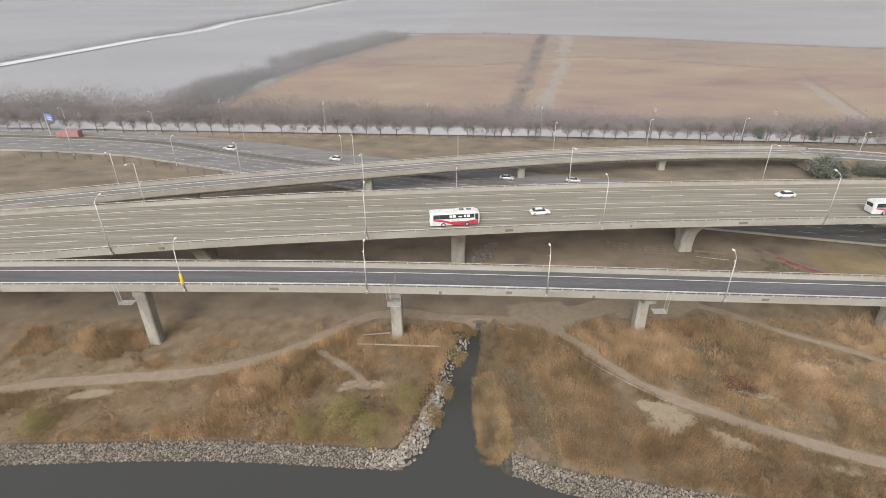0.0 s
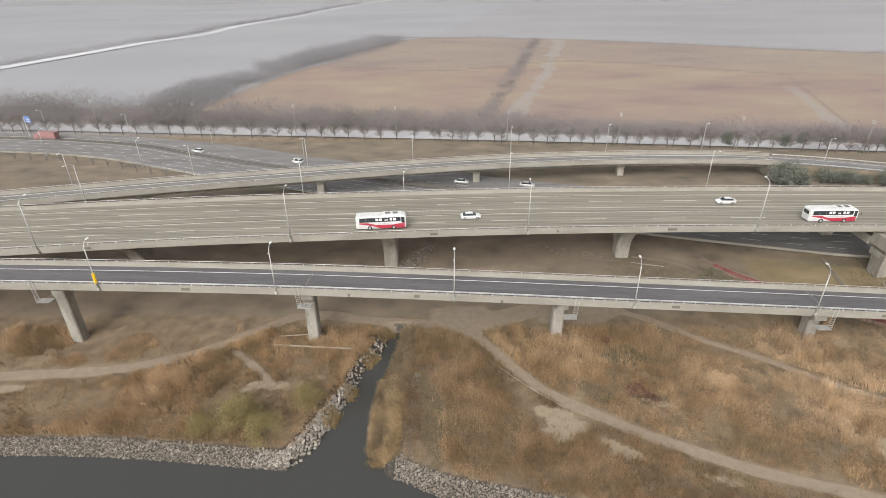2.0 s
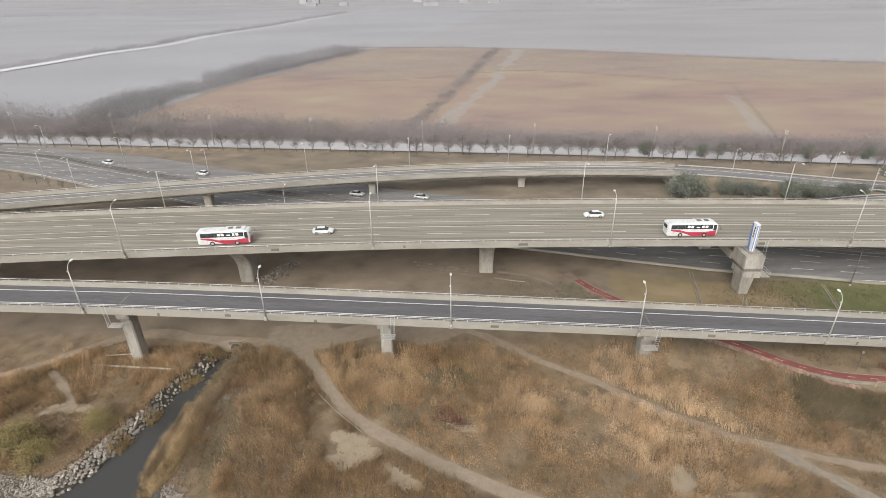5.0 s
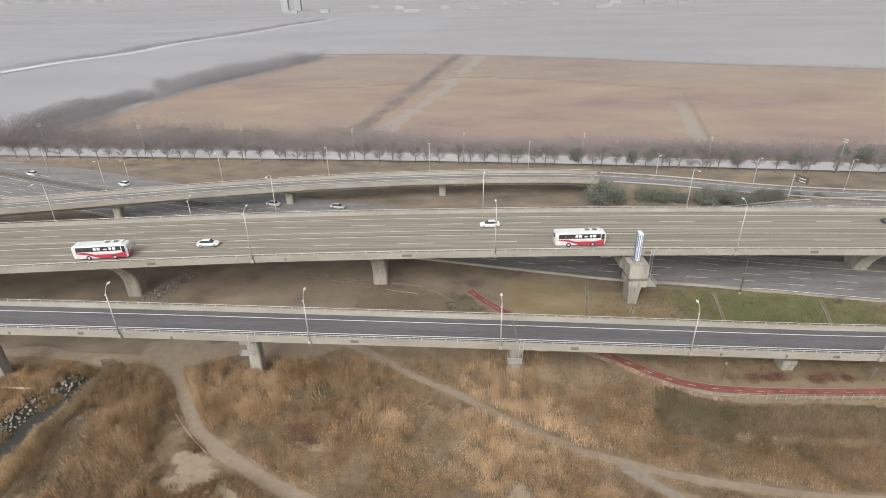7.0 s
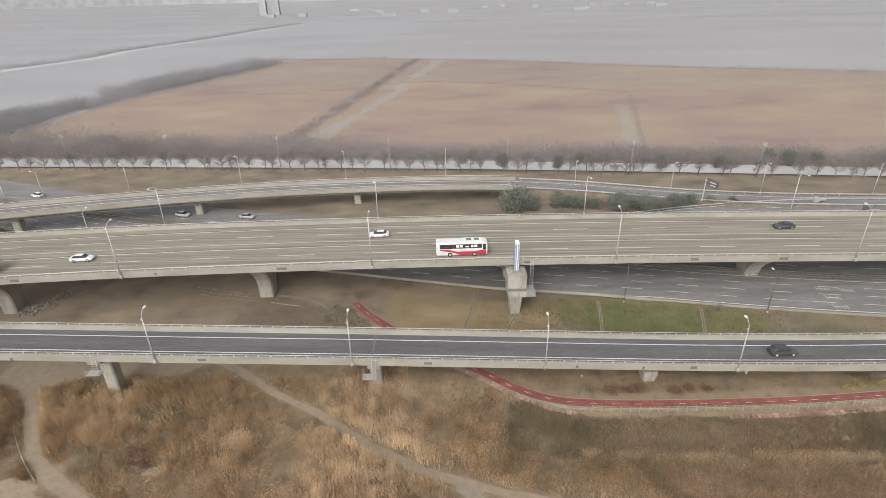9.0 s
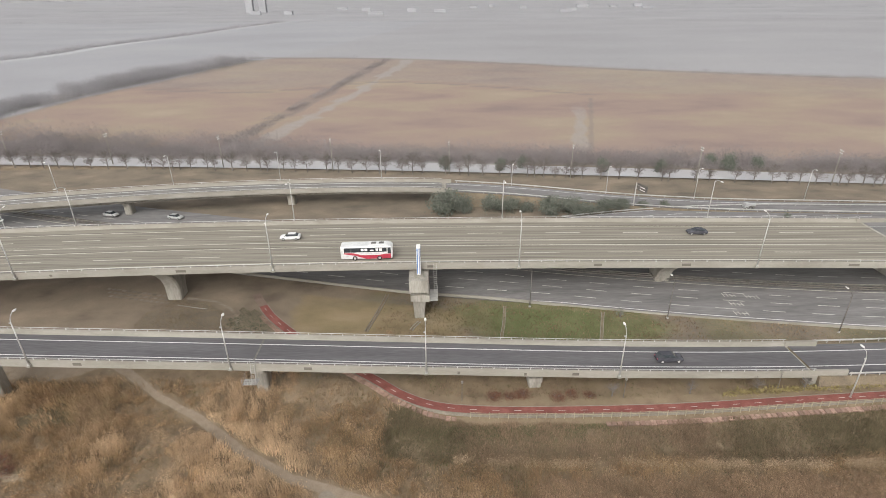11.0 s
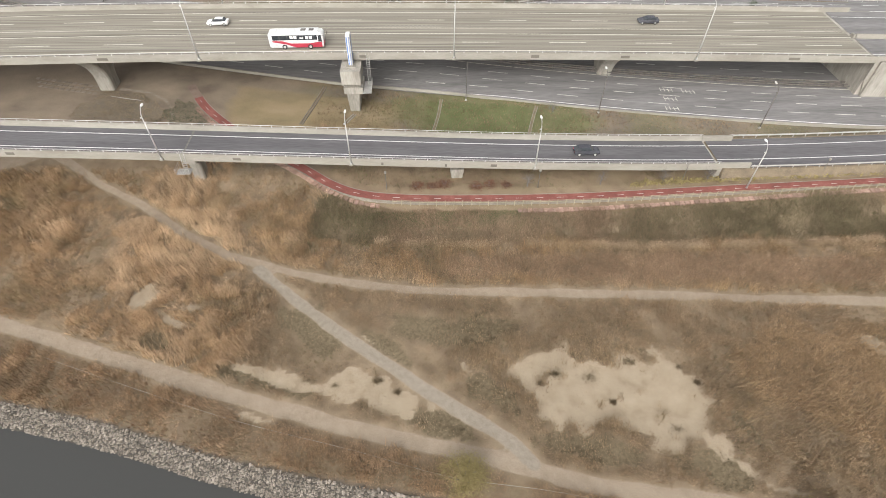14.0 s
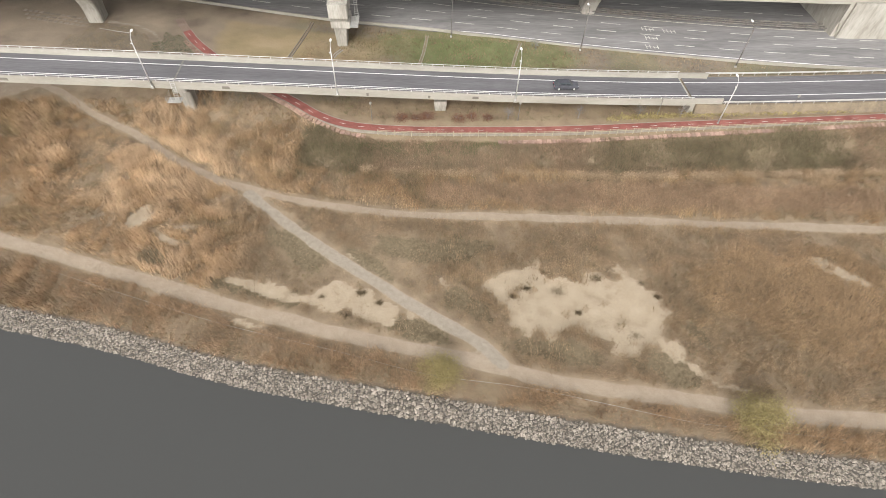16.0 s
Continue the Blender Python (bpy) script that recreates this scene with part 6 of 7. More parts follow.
for k, (x, y, s_) in enumerate(((236, 205, 0.8), (160, 203, 0.8), (241, 201, 1.0), (251, 201, 0.8), (168, 206, 0.75), (140, 206, 0.8), (195, 200, 0.9), (216, 199, 0.8))):
    m = Matrix.Translation((x, y, land_at(x, y))) @ Matrix.Rotation(k * 1.9, 4, "Z")
    c = grove if k == 0 else copy_thing(grove, m)
    c.matrix_basis = m
    c.scale = (s_, s_, s_)
fir = leafy_shrub("young_conifer", 4, 0.9, 2.6, "small dark conifer beside the main bridge", "tree", evergreen, 520, 0.3, "young conifers", cone=True)
for k, (x, y, s_) in enumerate(((175, 150, 1.0), (188, 149, 0.9), (203, 148.5, 1.1), (212, 148, 0.9), (220, 147.5, 1.2), (229, 147.5, 1.7), (66, 147, 0.9), (78, 148, 0.8), (84, 148, 0.8), (92, 148, 0.7), (100, 149, 0.9), (160, 150, 1.1))):
    m = Matrix.Translation((x, y, land_at(x, y) + (0 if x < 120 else 0)))
    c = fir if k == 0 else copy_thing(fir, m)
    c.matrix_basis = m
    c.scale = (s_, s_, s_ * 1.1)
willow = leafy_shrub("willow_shrub", 6, 2.2, 2.7, "yellow-green willow shrub on the river bank", "shrub", willow_leaf, 6500, 0.16, "willows")
for k, (x, y, s_) in enumerate(((14.0, 75.2, 1.0), (3.6, 70.3, 1.5), (8.6, 67.6, 1.15), (-44, 70.5, 1.0), (150.5, 37.2, 1.15), (190.3, 29.6, 1.35), (-1.5, 68.8, 0.9))):
    m = Matrix.Translation((x, y, land_at(x, y) - 0.05)) @ Matrix.Rotation(k * 2.1, 4, "Z")
    c = willow if k == 0 else copy_thing(willow, m)
    c.matrix_basis = m
    c.scale = (s_, s_, s_)
sapling = leafy_shrub("roadside_sapling", 8, 0.9, 1.9, "small sparse sapling on the road verge", "tree", evergreen, 120, 0.25)
sapling.matrix_basis = Matrix.Translation((172.5, 107.8, land_at(172.5, 107.8)))
hedge = np.random.RandomState(15)
n = 2600
x = hedge.uniform(178, 232, n)
y = np.interp(x, rl[:, 0][20:], rl[:, 1][20:]) + 2.3 + hedge.normal(0, 0.35, n)
d1 = hedge.normal(0, 0.16, (n, 3))
d2 = hedge.normal(0, 0.16, (n, 3))
c = np.stack([x, y, land(x, y) + hedge.uniform(0.05, 0.75, n)], 1)
ok = fuzz(x, y, 6, 81) > 0.33
tagged(scatter_mesh("forsythia_hedge", np.stack([c - d1, c + d1, c + d2], 1)[ok], willow_leaf), "low yellow flowering hedge beside the cycle path", "hedge", kind="stuff")

# ---- riprap along the river and the stream ----
SIDES = 7


def rock_mesh(seed):
    """One angular quarry stone: a many-sided block with a smaller, tilted top."""
    r = random.Random(seed)
    bm = bmesh.new()
    low, high = [], []
    tilt = (r.uniform(-0.4, 0.4), r.uniform(-0.4, 0.4))
    for k in range(SIDES):
        a = 2 * math.pi * (k + r.uniform(-0.3, 0.3)) / SIDES
        w = r.uniform(0.85, 1.2)
        px, py = 1.1 * w * math.cos(a), 0.95 * w * math.sin(a)
        low.append(bm.verts.new((px, py, -0.5)))
        high.append(bm.verts.new((px * 0.86, py * 0.86, 0.42 + px * tilt[0] + py * tilt[1] + r.uniform(-0.06, 0.06))))
    top = bm.verts.new((r.uniform(-0.2, 0.2), r.uniform(-0.2, 0.2), 0.46))
    for k in range(SIDES):
        n = (k + 1) % SIDES
        bm.faces.new((low[k], low[n], high[n], high[k]))
        bm.faces.new((high[k], high[n], top))
    me = bpy.data.meshes.new("rock")
    bm.to_mesh(me)
    bm.free()
    me.materials.append(stone_single)
    return me


riprap = thing("riprap_bank", "grey rough-stone riprap along the water's edge", "riprap", kind="structure")
rock_kinds = [rock_mesh(40 + k) for k in range(8)]
rr = np.random.RandomState(77)


def stones(xs, ys, size):
    """Joined angular stones at the places given, of the same make as the single ones."""
    n = len(xs)
    z = np.maximum(land(xs, ys), -1.75)
    k = np.arange(SIDES)
    a = 2 * np.pi * (k[None] + rr.uniform(-0.3, 0.3, (n, SIDES))) / SIDES
    w = rr.uniform(0.85, 1.2, (n, SIDES)) * size[:, None]
    px, py = 1.1 * w * np.cos(a), 0.95 * w * np.sin(a)
    turn = rr.uniform(0, 2 * np.pi, n)[:, None]
    qx, qy = px * np.cos(turn) - py * np.sin(turn), px * np.sin(turn) + py * np.cos(turn)
    tx, ty = rr.normal(0, 0.3, (n, 1)), rr.normal(0, 0.3, (n, 1))
    base = z + rr.uniform(-0.25, 0.3, n) * size
    low = np.stack([xs[:, None] + qx, ys[:, None] + qy, np.broadcast_to((base - 0.5 * size)[:, None], qx.shape)], 2)
    high = np.stack([xs[:, None] + 0.86 * qx, ys[:, None] + 0.86 * qy, (base + 0.42 * size)[:, None] + qx * tx + qy * ty], 2)
    top = np.stack([xs, ys, base + 0.46 * size], 1)[:, None].repeat(SIDES, 1)
    low2, high2 = np.roll(low, -1, 1), np.roll(high, -1, 1)
    tri = np.concatenate([np.stack([low, low2, high2], 2), np.stack([low, high2, high], 2), np.stack([high, high2, top], 2)], 1)
    return tri.reshape(-1, 3, 3)


bx, by, bs = [], [], []
x, row = -62.0, 0
while x < 246:
    if not 13.5 < x < 29.5:
        top = float(bank_top(x))
        wide = 3.3
        u = -0.1 + 0.175 * (row % 2)
        while u < wide:
            bx.append(x + rr.uniform(-0.11, 0.11))
            by.append(top - u + rr.uniform(-0.11, 0.11))
            bs.append(rr.choice([0.165, 0.19, 0.215, 0.255], p=[0.3, 0.35, 0.25, 0.1]))
            u += 0.35
    x, row = x + 0.33, row + 1
y, row = 63.0, 0
while y < 94:
    edge = float(stream_left(y))
    u = -0.4 + 0.25 * (row % 2)
    wide = float(np.interp(y, [63, 66, 75, 85, 94], [4.2, 3.6, 2.8, 2.4, 2.2]))
    while u < wide:
        if rr.rand() < np.interp(y, [64, 78, 84, 94], [1, 1, 0.6, 0.55]):
            bx.append(edge - u + rr.uniform(-0.14, 0.14))
            by.append(y + rr.uniform(-0.14, 0.14))
            bs.append(rr.uniform(0.27, 0.38) if y < 80 else rr.uniform(0.18, 0.32))
        u += 0.52
    y, row = y + 0.47, row + 1
y = 62.0
while y < 90:
    for u in np.arange(3.9, 5.6, 0.42):
        if rr.rand() < 0.75:
            bx.append(float(stream_right(y)) + u + rr.uniform(-0.2, 0.2))
            by.append(y + rr.uniform(-0.2, 0.2))
            bs.append(rr.uniform(0.14, 0.26))
    y += 0.42
bx, by, bs = np.array(bx), np.array(by), np.array(bs)
dry = land(bx, by) > -1.58
bx, by, bs = bx[dry], by[dry], bs[dry]
pick = np.where((bx > 140) & (bx < 166) & (by < 45))[0][:300]
rest = np.setdiff1d(np.arange(len(bx)), pick)
for k in pick:
    z = max(land_at(bx[k], by[k]), -1.75) + 0.08
    shared("rock", rock_kinds[k % 8], riprap, Matrix.LocRotScale((bx[k], by[k], z), Euler((0, 0, rr.uniform(0, 6.28))), (bs[k],) * 3))
by_stream = (bx[rest] > 8) & (bx[rest] < 27) & (by[rest] > 63)
for which, material in ((~by_stream, stone), (by_stream, stone_pale)):
    k = rest[which]
    more = scatter_mesh("loose_rocks", stones(bx[k], by[k], bs[k]), material, parent=riprap)
    more["kind"] = "stuff"
# rubble under the main bridge
n = 300
ux = rr.normal(0, 0.8, n)
uy = rr.uniform(-2, 2, n)
rubble = scatter_mesh("rubble_heap", stones(29.5 + ux * 1.2 + uy * 1.3, 120.5 + uy * 2.6, rr.uniform(0.18, 0.42, n)), stone)
tagged(rubble, "heap of grey rubble under the main bridge", "rubble", kind="stuff")
# rows of old paving slabs on the bare ground under the main bridge
bm = bmesh.new()
box(bm, -0.5, 0.5, -0.42, 0.42, -0.12, 0.05, 0.03)
slab_me = bpy.data.meshes.new("paving_slab")
bm.to_mesh(slab_me)
bm.free()
slab_me.materials.append(surface("dirty_slab", [(0.19, 0.157, 0.122), (0.235, 0.196, 0.155)], 0.95, 1.5, 8, 0.1, obj=0.18))
slabs = thing("slab_rows", "rows of dirty concrete paving slabs on bare soil", "paving", kind="structure")
for row in range(3):
    for k in range(12):
        x = 61.0 + 0.95 * row + 1.27 * k
        y = 125.4 - 1.5 * row - 0.3 * k
        shared("paving_slab", slab_me, slabs, Matrix.LocRotScale((x, y, land_at(x, y) + 0.01), Euler((0, 0, -0.23 + rr.uniform(-0.05, 0.05))), (rr.uniform(0.8, 1), rr.uniform(0.8, 1), 1)))

# ivy between the weedy mound and the cycle path
n = 9000
x, y = rr.uniform(90, 107, n), rr.uniform(104, 120, n)
ok = (away(x, y, red_pts) > 1.5) & (blob(x, y, 98.5, 111.5, 5.5, 6.5, -35) + (fuzz(x, y, 2, 34) - 0.5) * 0.7 < 0.95) & (x < np.interp(y, [104, 108, 113, 118, 122], [110, 105, 101, 98, 96]) - 1.2)
x, y = x[ok], y[ok]
c = np.stack([x, y, land(x, y) + rr.uniform(0.02, 0.22, len(x))], 1)
d1, d2 = rr.normal(0, 0.09, (len(x), 3)), rr.normal(0, 0.12, (len(x), 3))
tagged(scatter_mesh("ivy_patch", np.stack([c - d1, c + d1, c + d2], 1), ivy_leaf), "dark green ivy covering the ground beside the cycle path", "ivy", kind="stuff")


# ---- vehicles ----
def wheel(parent, x, y, r, w=0.22):
    bm = bmesh.new()
    bmesh.ops.create_cone(bm, cap_ends=True, segments=16, radius1=r, radius2=r, depth=w, matrix=Matrix.Translation((x, y, r)) @ Matrix.Rotation(math.pi / 2, 4, "X"))
    bmesh.ops.bevel(bm, geom=[e for e in bm.edges if len(e.link_faces) == 2 and any(len(f.verts) > 4 for f in e.link_faces)], offset=0.03, segments=1, affect="EDGES")
    t = part("wheel", bm, rubber, parent)
    for side in (-1, 1):
        bm = bmesh.new()
        bmesh.ops.create_cone(bm, cap_ends=True, segments=12, radius1=r * 0.6, radius2=r * 0.5, depth=0.03, matrix=Matrix.Translation((x, y + side * (w / 2 + 0.005), r)) @ Matrix.Rotation(-side * math.pi / 2, 4, "X"))
        part("rim", bm, steel, t)


def loft(sections, material, name, parent, label="", shoulder=0.7):
    """Skin through rings (x, half width, z low, z high, top half width)."""
    bm = bmesh.new()
    rings = []
    for x, hw, z0, z1, tw in sections:
        rings.append([bm.verts.new((x, a, z)) for a, z in ((-hw * 0.92, z0), (-hw, z0 + (z1 - z0) * 0.3), (-hw, z0 + (z1 - z0) * shoulder), (-tw, z1), (tw, z1), (hw, z0 + (z1 - z0) * shoulder), (hw, z0 + (z1 - z0) * 0.3), (hw * 0.92, z0))])
    for a, b in zip(rings[:-1], rings[1:]):
        for k in range(8):
            bm.faces.new((a[k], a[(k + 1) % 8], b[(k + 1) % 8], b[k]))
    bm.faces.new(rings[0])
    bm.faces.new(list(reversed(rings[-1])))
    bmesh.ops.recalc_face_normals(bm, faces=bm.faces)
    return part(name, bm, material, parent, label, smooth=False)


def car(name, label, paint, place, length=4.6, suv=False):
    """A parked-looking car whose nose points to +x."""
    root = thing(name, label, "car", place)
    k = length / 4.6
    hz = 0.12 if suv else 0.0
    loft([(-2.25 * k, 0.74, 0.45, 0.92 + hz, 0.68), (-2.1 * k, 0.84, 0.30, 0.98 + hz, 0.76), (-0.8 * k, 0.89, 0.24, 0.97 + hz, 0.80), (0.9 * k, 0.89, 0.24, 0.96 + hz, 0.80), (1.9 * k, 0.86, 0.28, 0.84 + hz, 0.72), (2.25 * k, 0.72, 0.40, 0.68 + hz, 0.62)], paint, "body", root)
    top = 1.62 if suv else 1.42
    back = -2.05 if suv else -1.75
    loft([(back * k, 0.72, 0.90 + hz, 0.98 + hz, 0.70), ((back + 0.45) * k, 0.78, 0.90 + hz, top - 0.04, 0.58), (-0.1 * k, 0.80, 0.90 + hz, top, 0.60), (0.45 * k, 0.80, 0.90 + hz, top - 0.05, 0.58), (1.15 * k, 0.76, 0.88 + hz, 0.94 + hz, 0.72)], glass, "cabin_glass", root, "dark tinted glass")
    loft([((back + 0.5) * k, 0.57, top - 0.05, top - 0.01, 0.50), (-0.1 * k, 0.60, top - 0.03, top + 0.03, 0.52), (0.42 * k, 0.57, top - 0.06, top - 0.01, 0.50)], paint, "roof", root)
    for x in (-1.38 * k, 1.42 * k):
        for y in (-0.80, 0.80):
            wheel(root, x, y, 0.33 + (0.04 if suv else 0))
    for y in (-0.55, 0.55):
        bm = bmesh.new()
        box(bm, 2.12 * k, 2.2 * k, y - 0.16, y + 0.16, 0.56 + hz, 0.68 + hz, 0.02)
        part("headlight", bm, lamp_white, root)
        bm = bmesh.new()
        box(bm, -2.27 * k, -2.2 * k, y - 0.18, y + 0.1, 0.68 + hz, 0.82 + hz, 0.02)
        part("tail_light", bm, bus_red, root)
    for y in (-0.97, 0.97):
        bm = bmesh.new()
        box(bm, 0.72 * k, 0.9 * k, y - 0.09, y + 0.09, 0.95 + hz, 1.08 + hz, 0.02)
        part("mirror", bm, paint, root)
    return root


def on_deck(edge, z, x, u, back=False):
    d = math.atan(float(edge(x + 1) - edge(x - 1)) / 2)
    return Matrix.Translation((x - math.sin(d) * u, float(edge(x)) + math.cos(d) * u, float(z(x)) + 0.012)) @ Matrix.Rotation(d + (math.pi if back else 0), 4, "Z")


def coach(place):
    root = thing("coach", "white and red coach with dark windows on the bridge", "bus", place, group="coaches")
    L = 10.7
    loft([(-L / 2, 1.16, 0.55, 2.95, 1.08), (-L / 2 + 0.2, 1.24, 0.34, 3.14, 1.16), (-L / 2 + 1.5, 1.25, 0.32, 3.2, 1.17), (L / 2 - 1.6, 1.25, 0.32, 3.2, 1.17), (L / 2 - 0.35, 1.23, 0.34, 3.1, 1.14), (L / 2, 1.10, 0.50, 2.8, 1.0)], car_white, "body", root, "white coach body", shoulder=0.93)
    for s in (-1, 1):
        y = s * 1.258

        def panel(name, outline, material, label="", out=0.0):
            bm = bmesh.new()
            f = [bm.verts.new((x, y + s * out, z)) for x, z in outline]
            bm.faces.new(f if s < 0 else list(reversed(f)))
            return part(name, bm, material, root, label)

        panel("window_band", ((-L / 2 + 0.75, 1.86), (L / 2 - 1.15, 1.92), (L / 2 - 1.15, 2.86), (-L / 2 + 0.75, 2.86)), glass, "dark tinted side windows")
        panel("driver_window", ((L / 2 - 1.0, 1.55), (L / 2 - 0.3, 1.5), (L / 2 - 0.34, 2.86), (L / 2 - 1.0, 2.86)), glass, "dark window beside the driver")
        for x in np.linspace(-L / 2 + 2.1, L / 2 - 2.4, 5):
            bm = bmesh.new()
            box(bm, x - 0.03, x + 0.03, min(y, y + s * 0.012), max(y, y + s * 0.012), 1.88, 2.86)
            part("window_bar", bm, steel_dark, root)
        panel("red_sweep", ((-L / 2 + 0.7, 1.78), (-L / 2 + 2.6, 1.72), (-L / 2 + 4.3, 1.22), (L / 2 - 2.8, 1.2), (L / 2 - 1.3, 1.45), (L / 2 - 0.32, 1.48), (L / 2 - 0.32, 0.4), (-L / 2 + 5.2, 0.38), (-L / 2 + 3.3, 1.05), (-L / 2 + 0.7, 1.5)), bus_red, "red sweeping stripe")
        panel("grey_line", ((-L / 2 + 4.6, 1.42), (L / 2 - 3.2, 1.46), (L / 2 - 3.2, 1.54), (-L / 2 + 4.6, 1.5)), steel, "thin grey line", 0.004)
        for x0, x1, z0, z1 in ((-1.15, -0.55, 2.15, 2.7), (-0.4, 0.2, 2.15, 2.7), (0.75, 1.5, 2.2, 2.42), (1.9, 2.4, 2.15, 2.7), (2.6, 3.2, 2.15, 2.7)):
            panel("letter_bar", ((x0, z0), (x1, z0), (x1, z1), (x0, z1)), lamp_white, "", 0.014)
    bm = bmesh.new()
    f = [bm.verts.new(p) for p in ((L / 2 - 0.17, -1.05, 2.85), (L / 2 - 0.17, 1.05, 2.85), (L / 2 + 0.012, 1.08, 1.35), (L / 2 + 0.012, -1.08, 1.35))]
    bm.faces.new(f)
    bmesh.ops.recalc_face_normals(bm, faces=bm.faces)
    part("windscreen", bm, glass, root, "dark windscreen")
    bm = bmesh.new()
    box(bm, L / 2 - 0.02, L / 2 + 0.03, -1.05, 1.05, 0.45, 1.2, 0.02)
    part("front_panel", bm, bus_red, root)
    bm = bmesh.new()
    box(bm, -L / 2 - 0.012, -L / 2 + 0.02, -0.9, 0.9, 1.9, 2.7)
    part("rear_window", bm, glass, root)
    for x0, x1, h in ((L / 2 - 5.0, L / 2 - 0.9, 0.24), (-L / 2 + 0.8, -L / 2 + 1.6, 0.08)):
        bm = bmesh.new()
        box(bm, x0, x1, -0.9, 0.9, 3.2, 3.2 + h, 0.06)
        part("roof_unit", bm, car_white, root)
    for x in (1.0, 2.6):
        bm = bmesh.new()
        box(bm, x, x + 1.0, -0.5, 0.5, 3.43, 3.455)
        part("roof_grille", bm, steel_dark, root)
    for x in (-L / 2 + 2.9, L / 2 - 2.7):
        for y in (-1.14, 1.14):
            wheel(root, x, y, 0.5, 0.28)
    for y in (-1.45, 1.45):
        bm = bmesh.new()
        tube(bm, [(L / 2 - 0.1, y * 0.75, 2.75), (L / 2 + 0.45, y * 0.9, 2.6), (L / 2 + 0.45, y, 2.2)], [0.035], 5)
        box(bm, L / 2 + 0.38, L / 2 + 0.5, y - 0.12, y + 0.12, 1.85, 2.3, 0.02)
        part("wing_mirror", bm, steel_dark, root)
    return root


coach(on_deck(main_edge, main_z, 22.8, 4.65))
coach(on_deck(main_edge, main_z, 121.5, 4.75))
car("car", "white saloon car driving on the main bridge", car_white, on_deck(main_edge, main_z, 42.5, 8.1), 4.6)
car("car", "white saloon car on the far side of the main bridge", car_white, on_deck(main_edge, main_z, 103.5, 14.9, True), 4.6)
car("car", "dark saloon car on the far side of the main bridge", car_dark, on_deck(main_edge, main_z, 195.8, 16.0, True), 4.6)
car("car", "dark grey estate car driving on the ramp", car_dark, on_deck(near_edge, near_z, 175.9, 4.2), 4.7, suv=True)
car("car", "white people carrier on the wide road", car_white, on_deck(under_line, under_z, -64.6, 18.5, True), 4.8, suv=True)
car("car", "white hatchback on the wide road", car_white, on_deck(under_line, under_z, -24.5, 22, True), 4.3, suv=True)
car("car", "silver saloon car under the loop ramp", car_grey, on_deck(under_line, under_z, 34, 21.5), 4.6)
car("car", "silver saloon car on the road beside the loop ramp", car_grey, on_deck(under_line, under_z, 53.7, 24.5), 4.6)


def box_truck(place, paint, label, length, tank=False):
    root = thing("truck", label, "truck", place)
    if tank:
        bm = bmesh.new()
        bmesh.ops.create_cone(bm, cap_ends=True, segments=14, radius1=0.8, radius2=0.8, depth=length - 2.0, matrix=Matrix.Translation((-0.8, 0, 1.7)) @ Matrix.Rotation(math.pi / 2, 4, "Y"))
        part("tank", bm, paint, root, "white cylindrical tank")
    else:
        bm = bmesh.new()
        box(bm, -length / 2, length / 2 - 2.4, -1.2, 1.2, 1.0, 3.5, 0.05)
        part("cargo_box", bm, paint, root)
    bm = bmesh.new()
    box(bm, -length / 2, length / 2 - 0.4, -0.5, 0.5, 0.6, 0.95)
    part("chassis", bm, steel_dark, root)
    loft([(length / 2 - 2.2, 1.15, 0.6, 2.8, 1.05), (length / 2 - 0.5, 1.15, 0.5, 2.7, 1.0), (length / 2, 1.1, 0.5, 1.6, 1.05)], paint, "cab", root)
    for x in (-length / 2 + 1.4, -length / 2 + 2.6, length / 2 - 1.2):
        for y in (-1.0, 1.0):
            wheel(root, x, y, 0.48, 0.26)
    return root


box_truck(on_deck(under_line, under_z, -126, 15.5, True), truck_red, "faded red box truck on the wide road", 9.5)
box_truck(on_deck(far_line, far_z, 229.5, -1.9, True) @ Matrix.Scale(0.62, 4), car_grey, "pale grey tanker parked on the slip road", 5.8, tank=True)


# ---- gantry signs ----
def gantry(place, label, mat, w, h, pole):
    root = thing("road_sign", label, "road sign", place)
    bm = bmesh.new()
    tube(bm, [(0, 0, -0.3), (0, 0, pole)], [0.2, 0.14], 8)
    part("post", bm, steel, root)
    for z in (pole - 0.5, pole - 1.6):
        bm = bmesh.new()
        tube(bm, [(0, 0, z), (0, -w - 0.6, z)], [0.08, 0.06], 6)
        part("arm", bm, steel, root)
    bm = bmesh.new()
    box(bm, -0.06, 0.02, -w - 0.6, -0.6, pole - 2.0, pole - 2.0 + h, 0.02)
    part("sign_panel", bm, mat, root, "sign panel")
    for k in range(2):
        bm = bmesh.new()
        box(bm, -0.075, -0.062, -w + 0.3, -1.8, pole - 1.6 + 0.8 * k, pole - 1.35 + 0.8 * k)
        part("letter_bar", bm, lamp_white, root)
    return root


gantry(Matrix.Translation((-134.5, 217.5, land_at(-134.5, 217.5))) @ Matrix.Rotation(radians(62), 4, "Z"), "blue direction sign on a steel mast", sign_blue, 4.6, 2.4, 8.0)
gantry(Matrix.Translation((195, 166.0, land_at(195, 166.0))) @ Matrix.Rotation(radians(20), 4, "Z"), "dark green direction sign on a steel mast beside the slip road", steel_dark, 4.2, 2.2, 8.2)


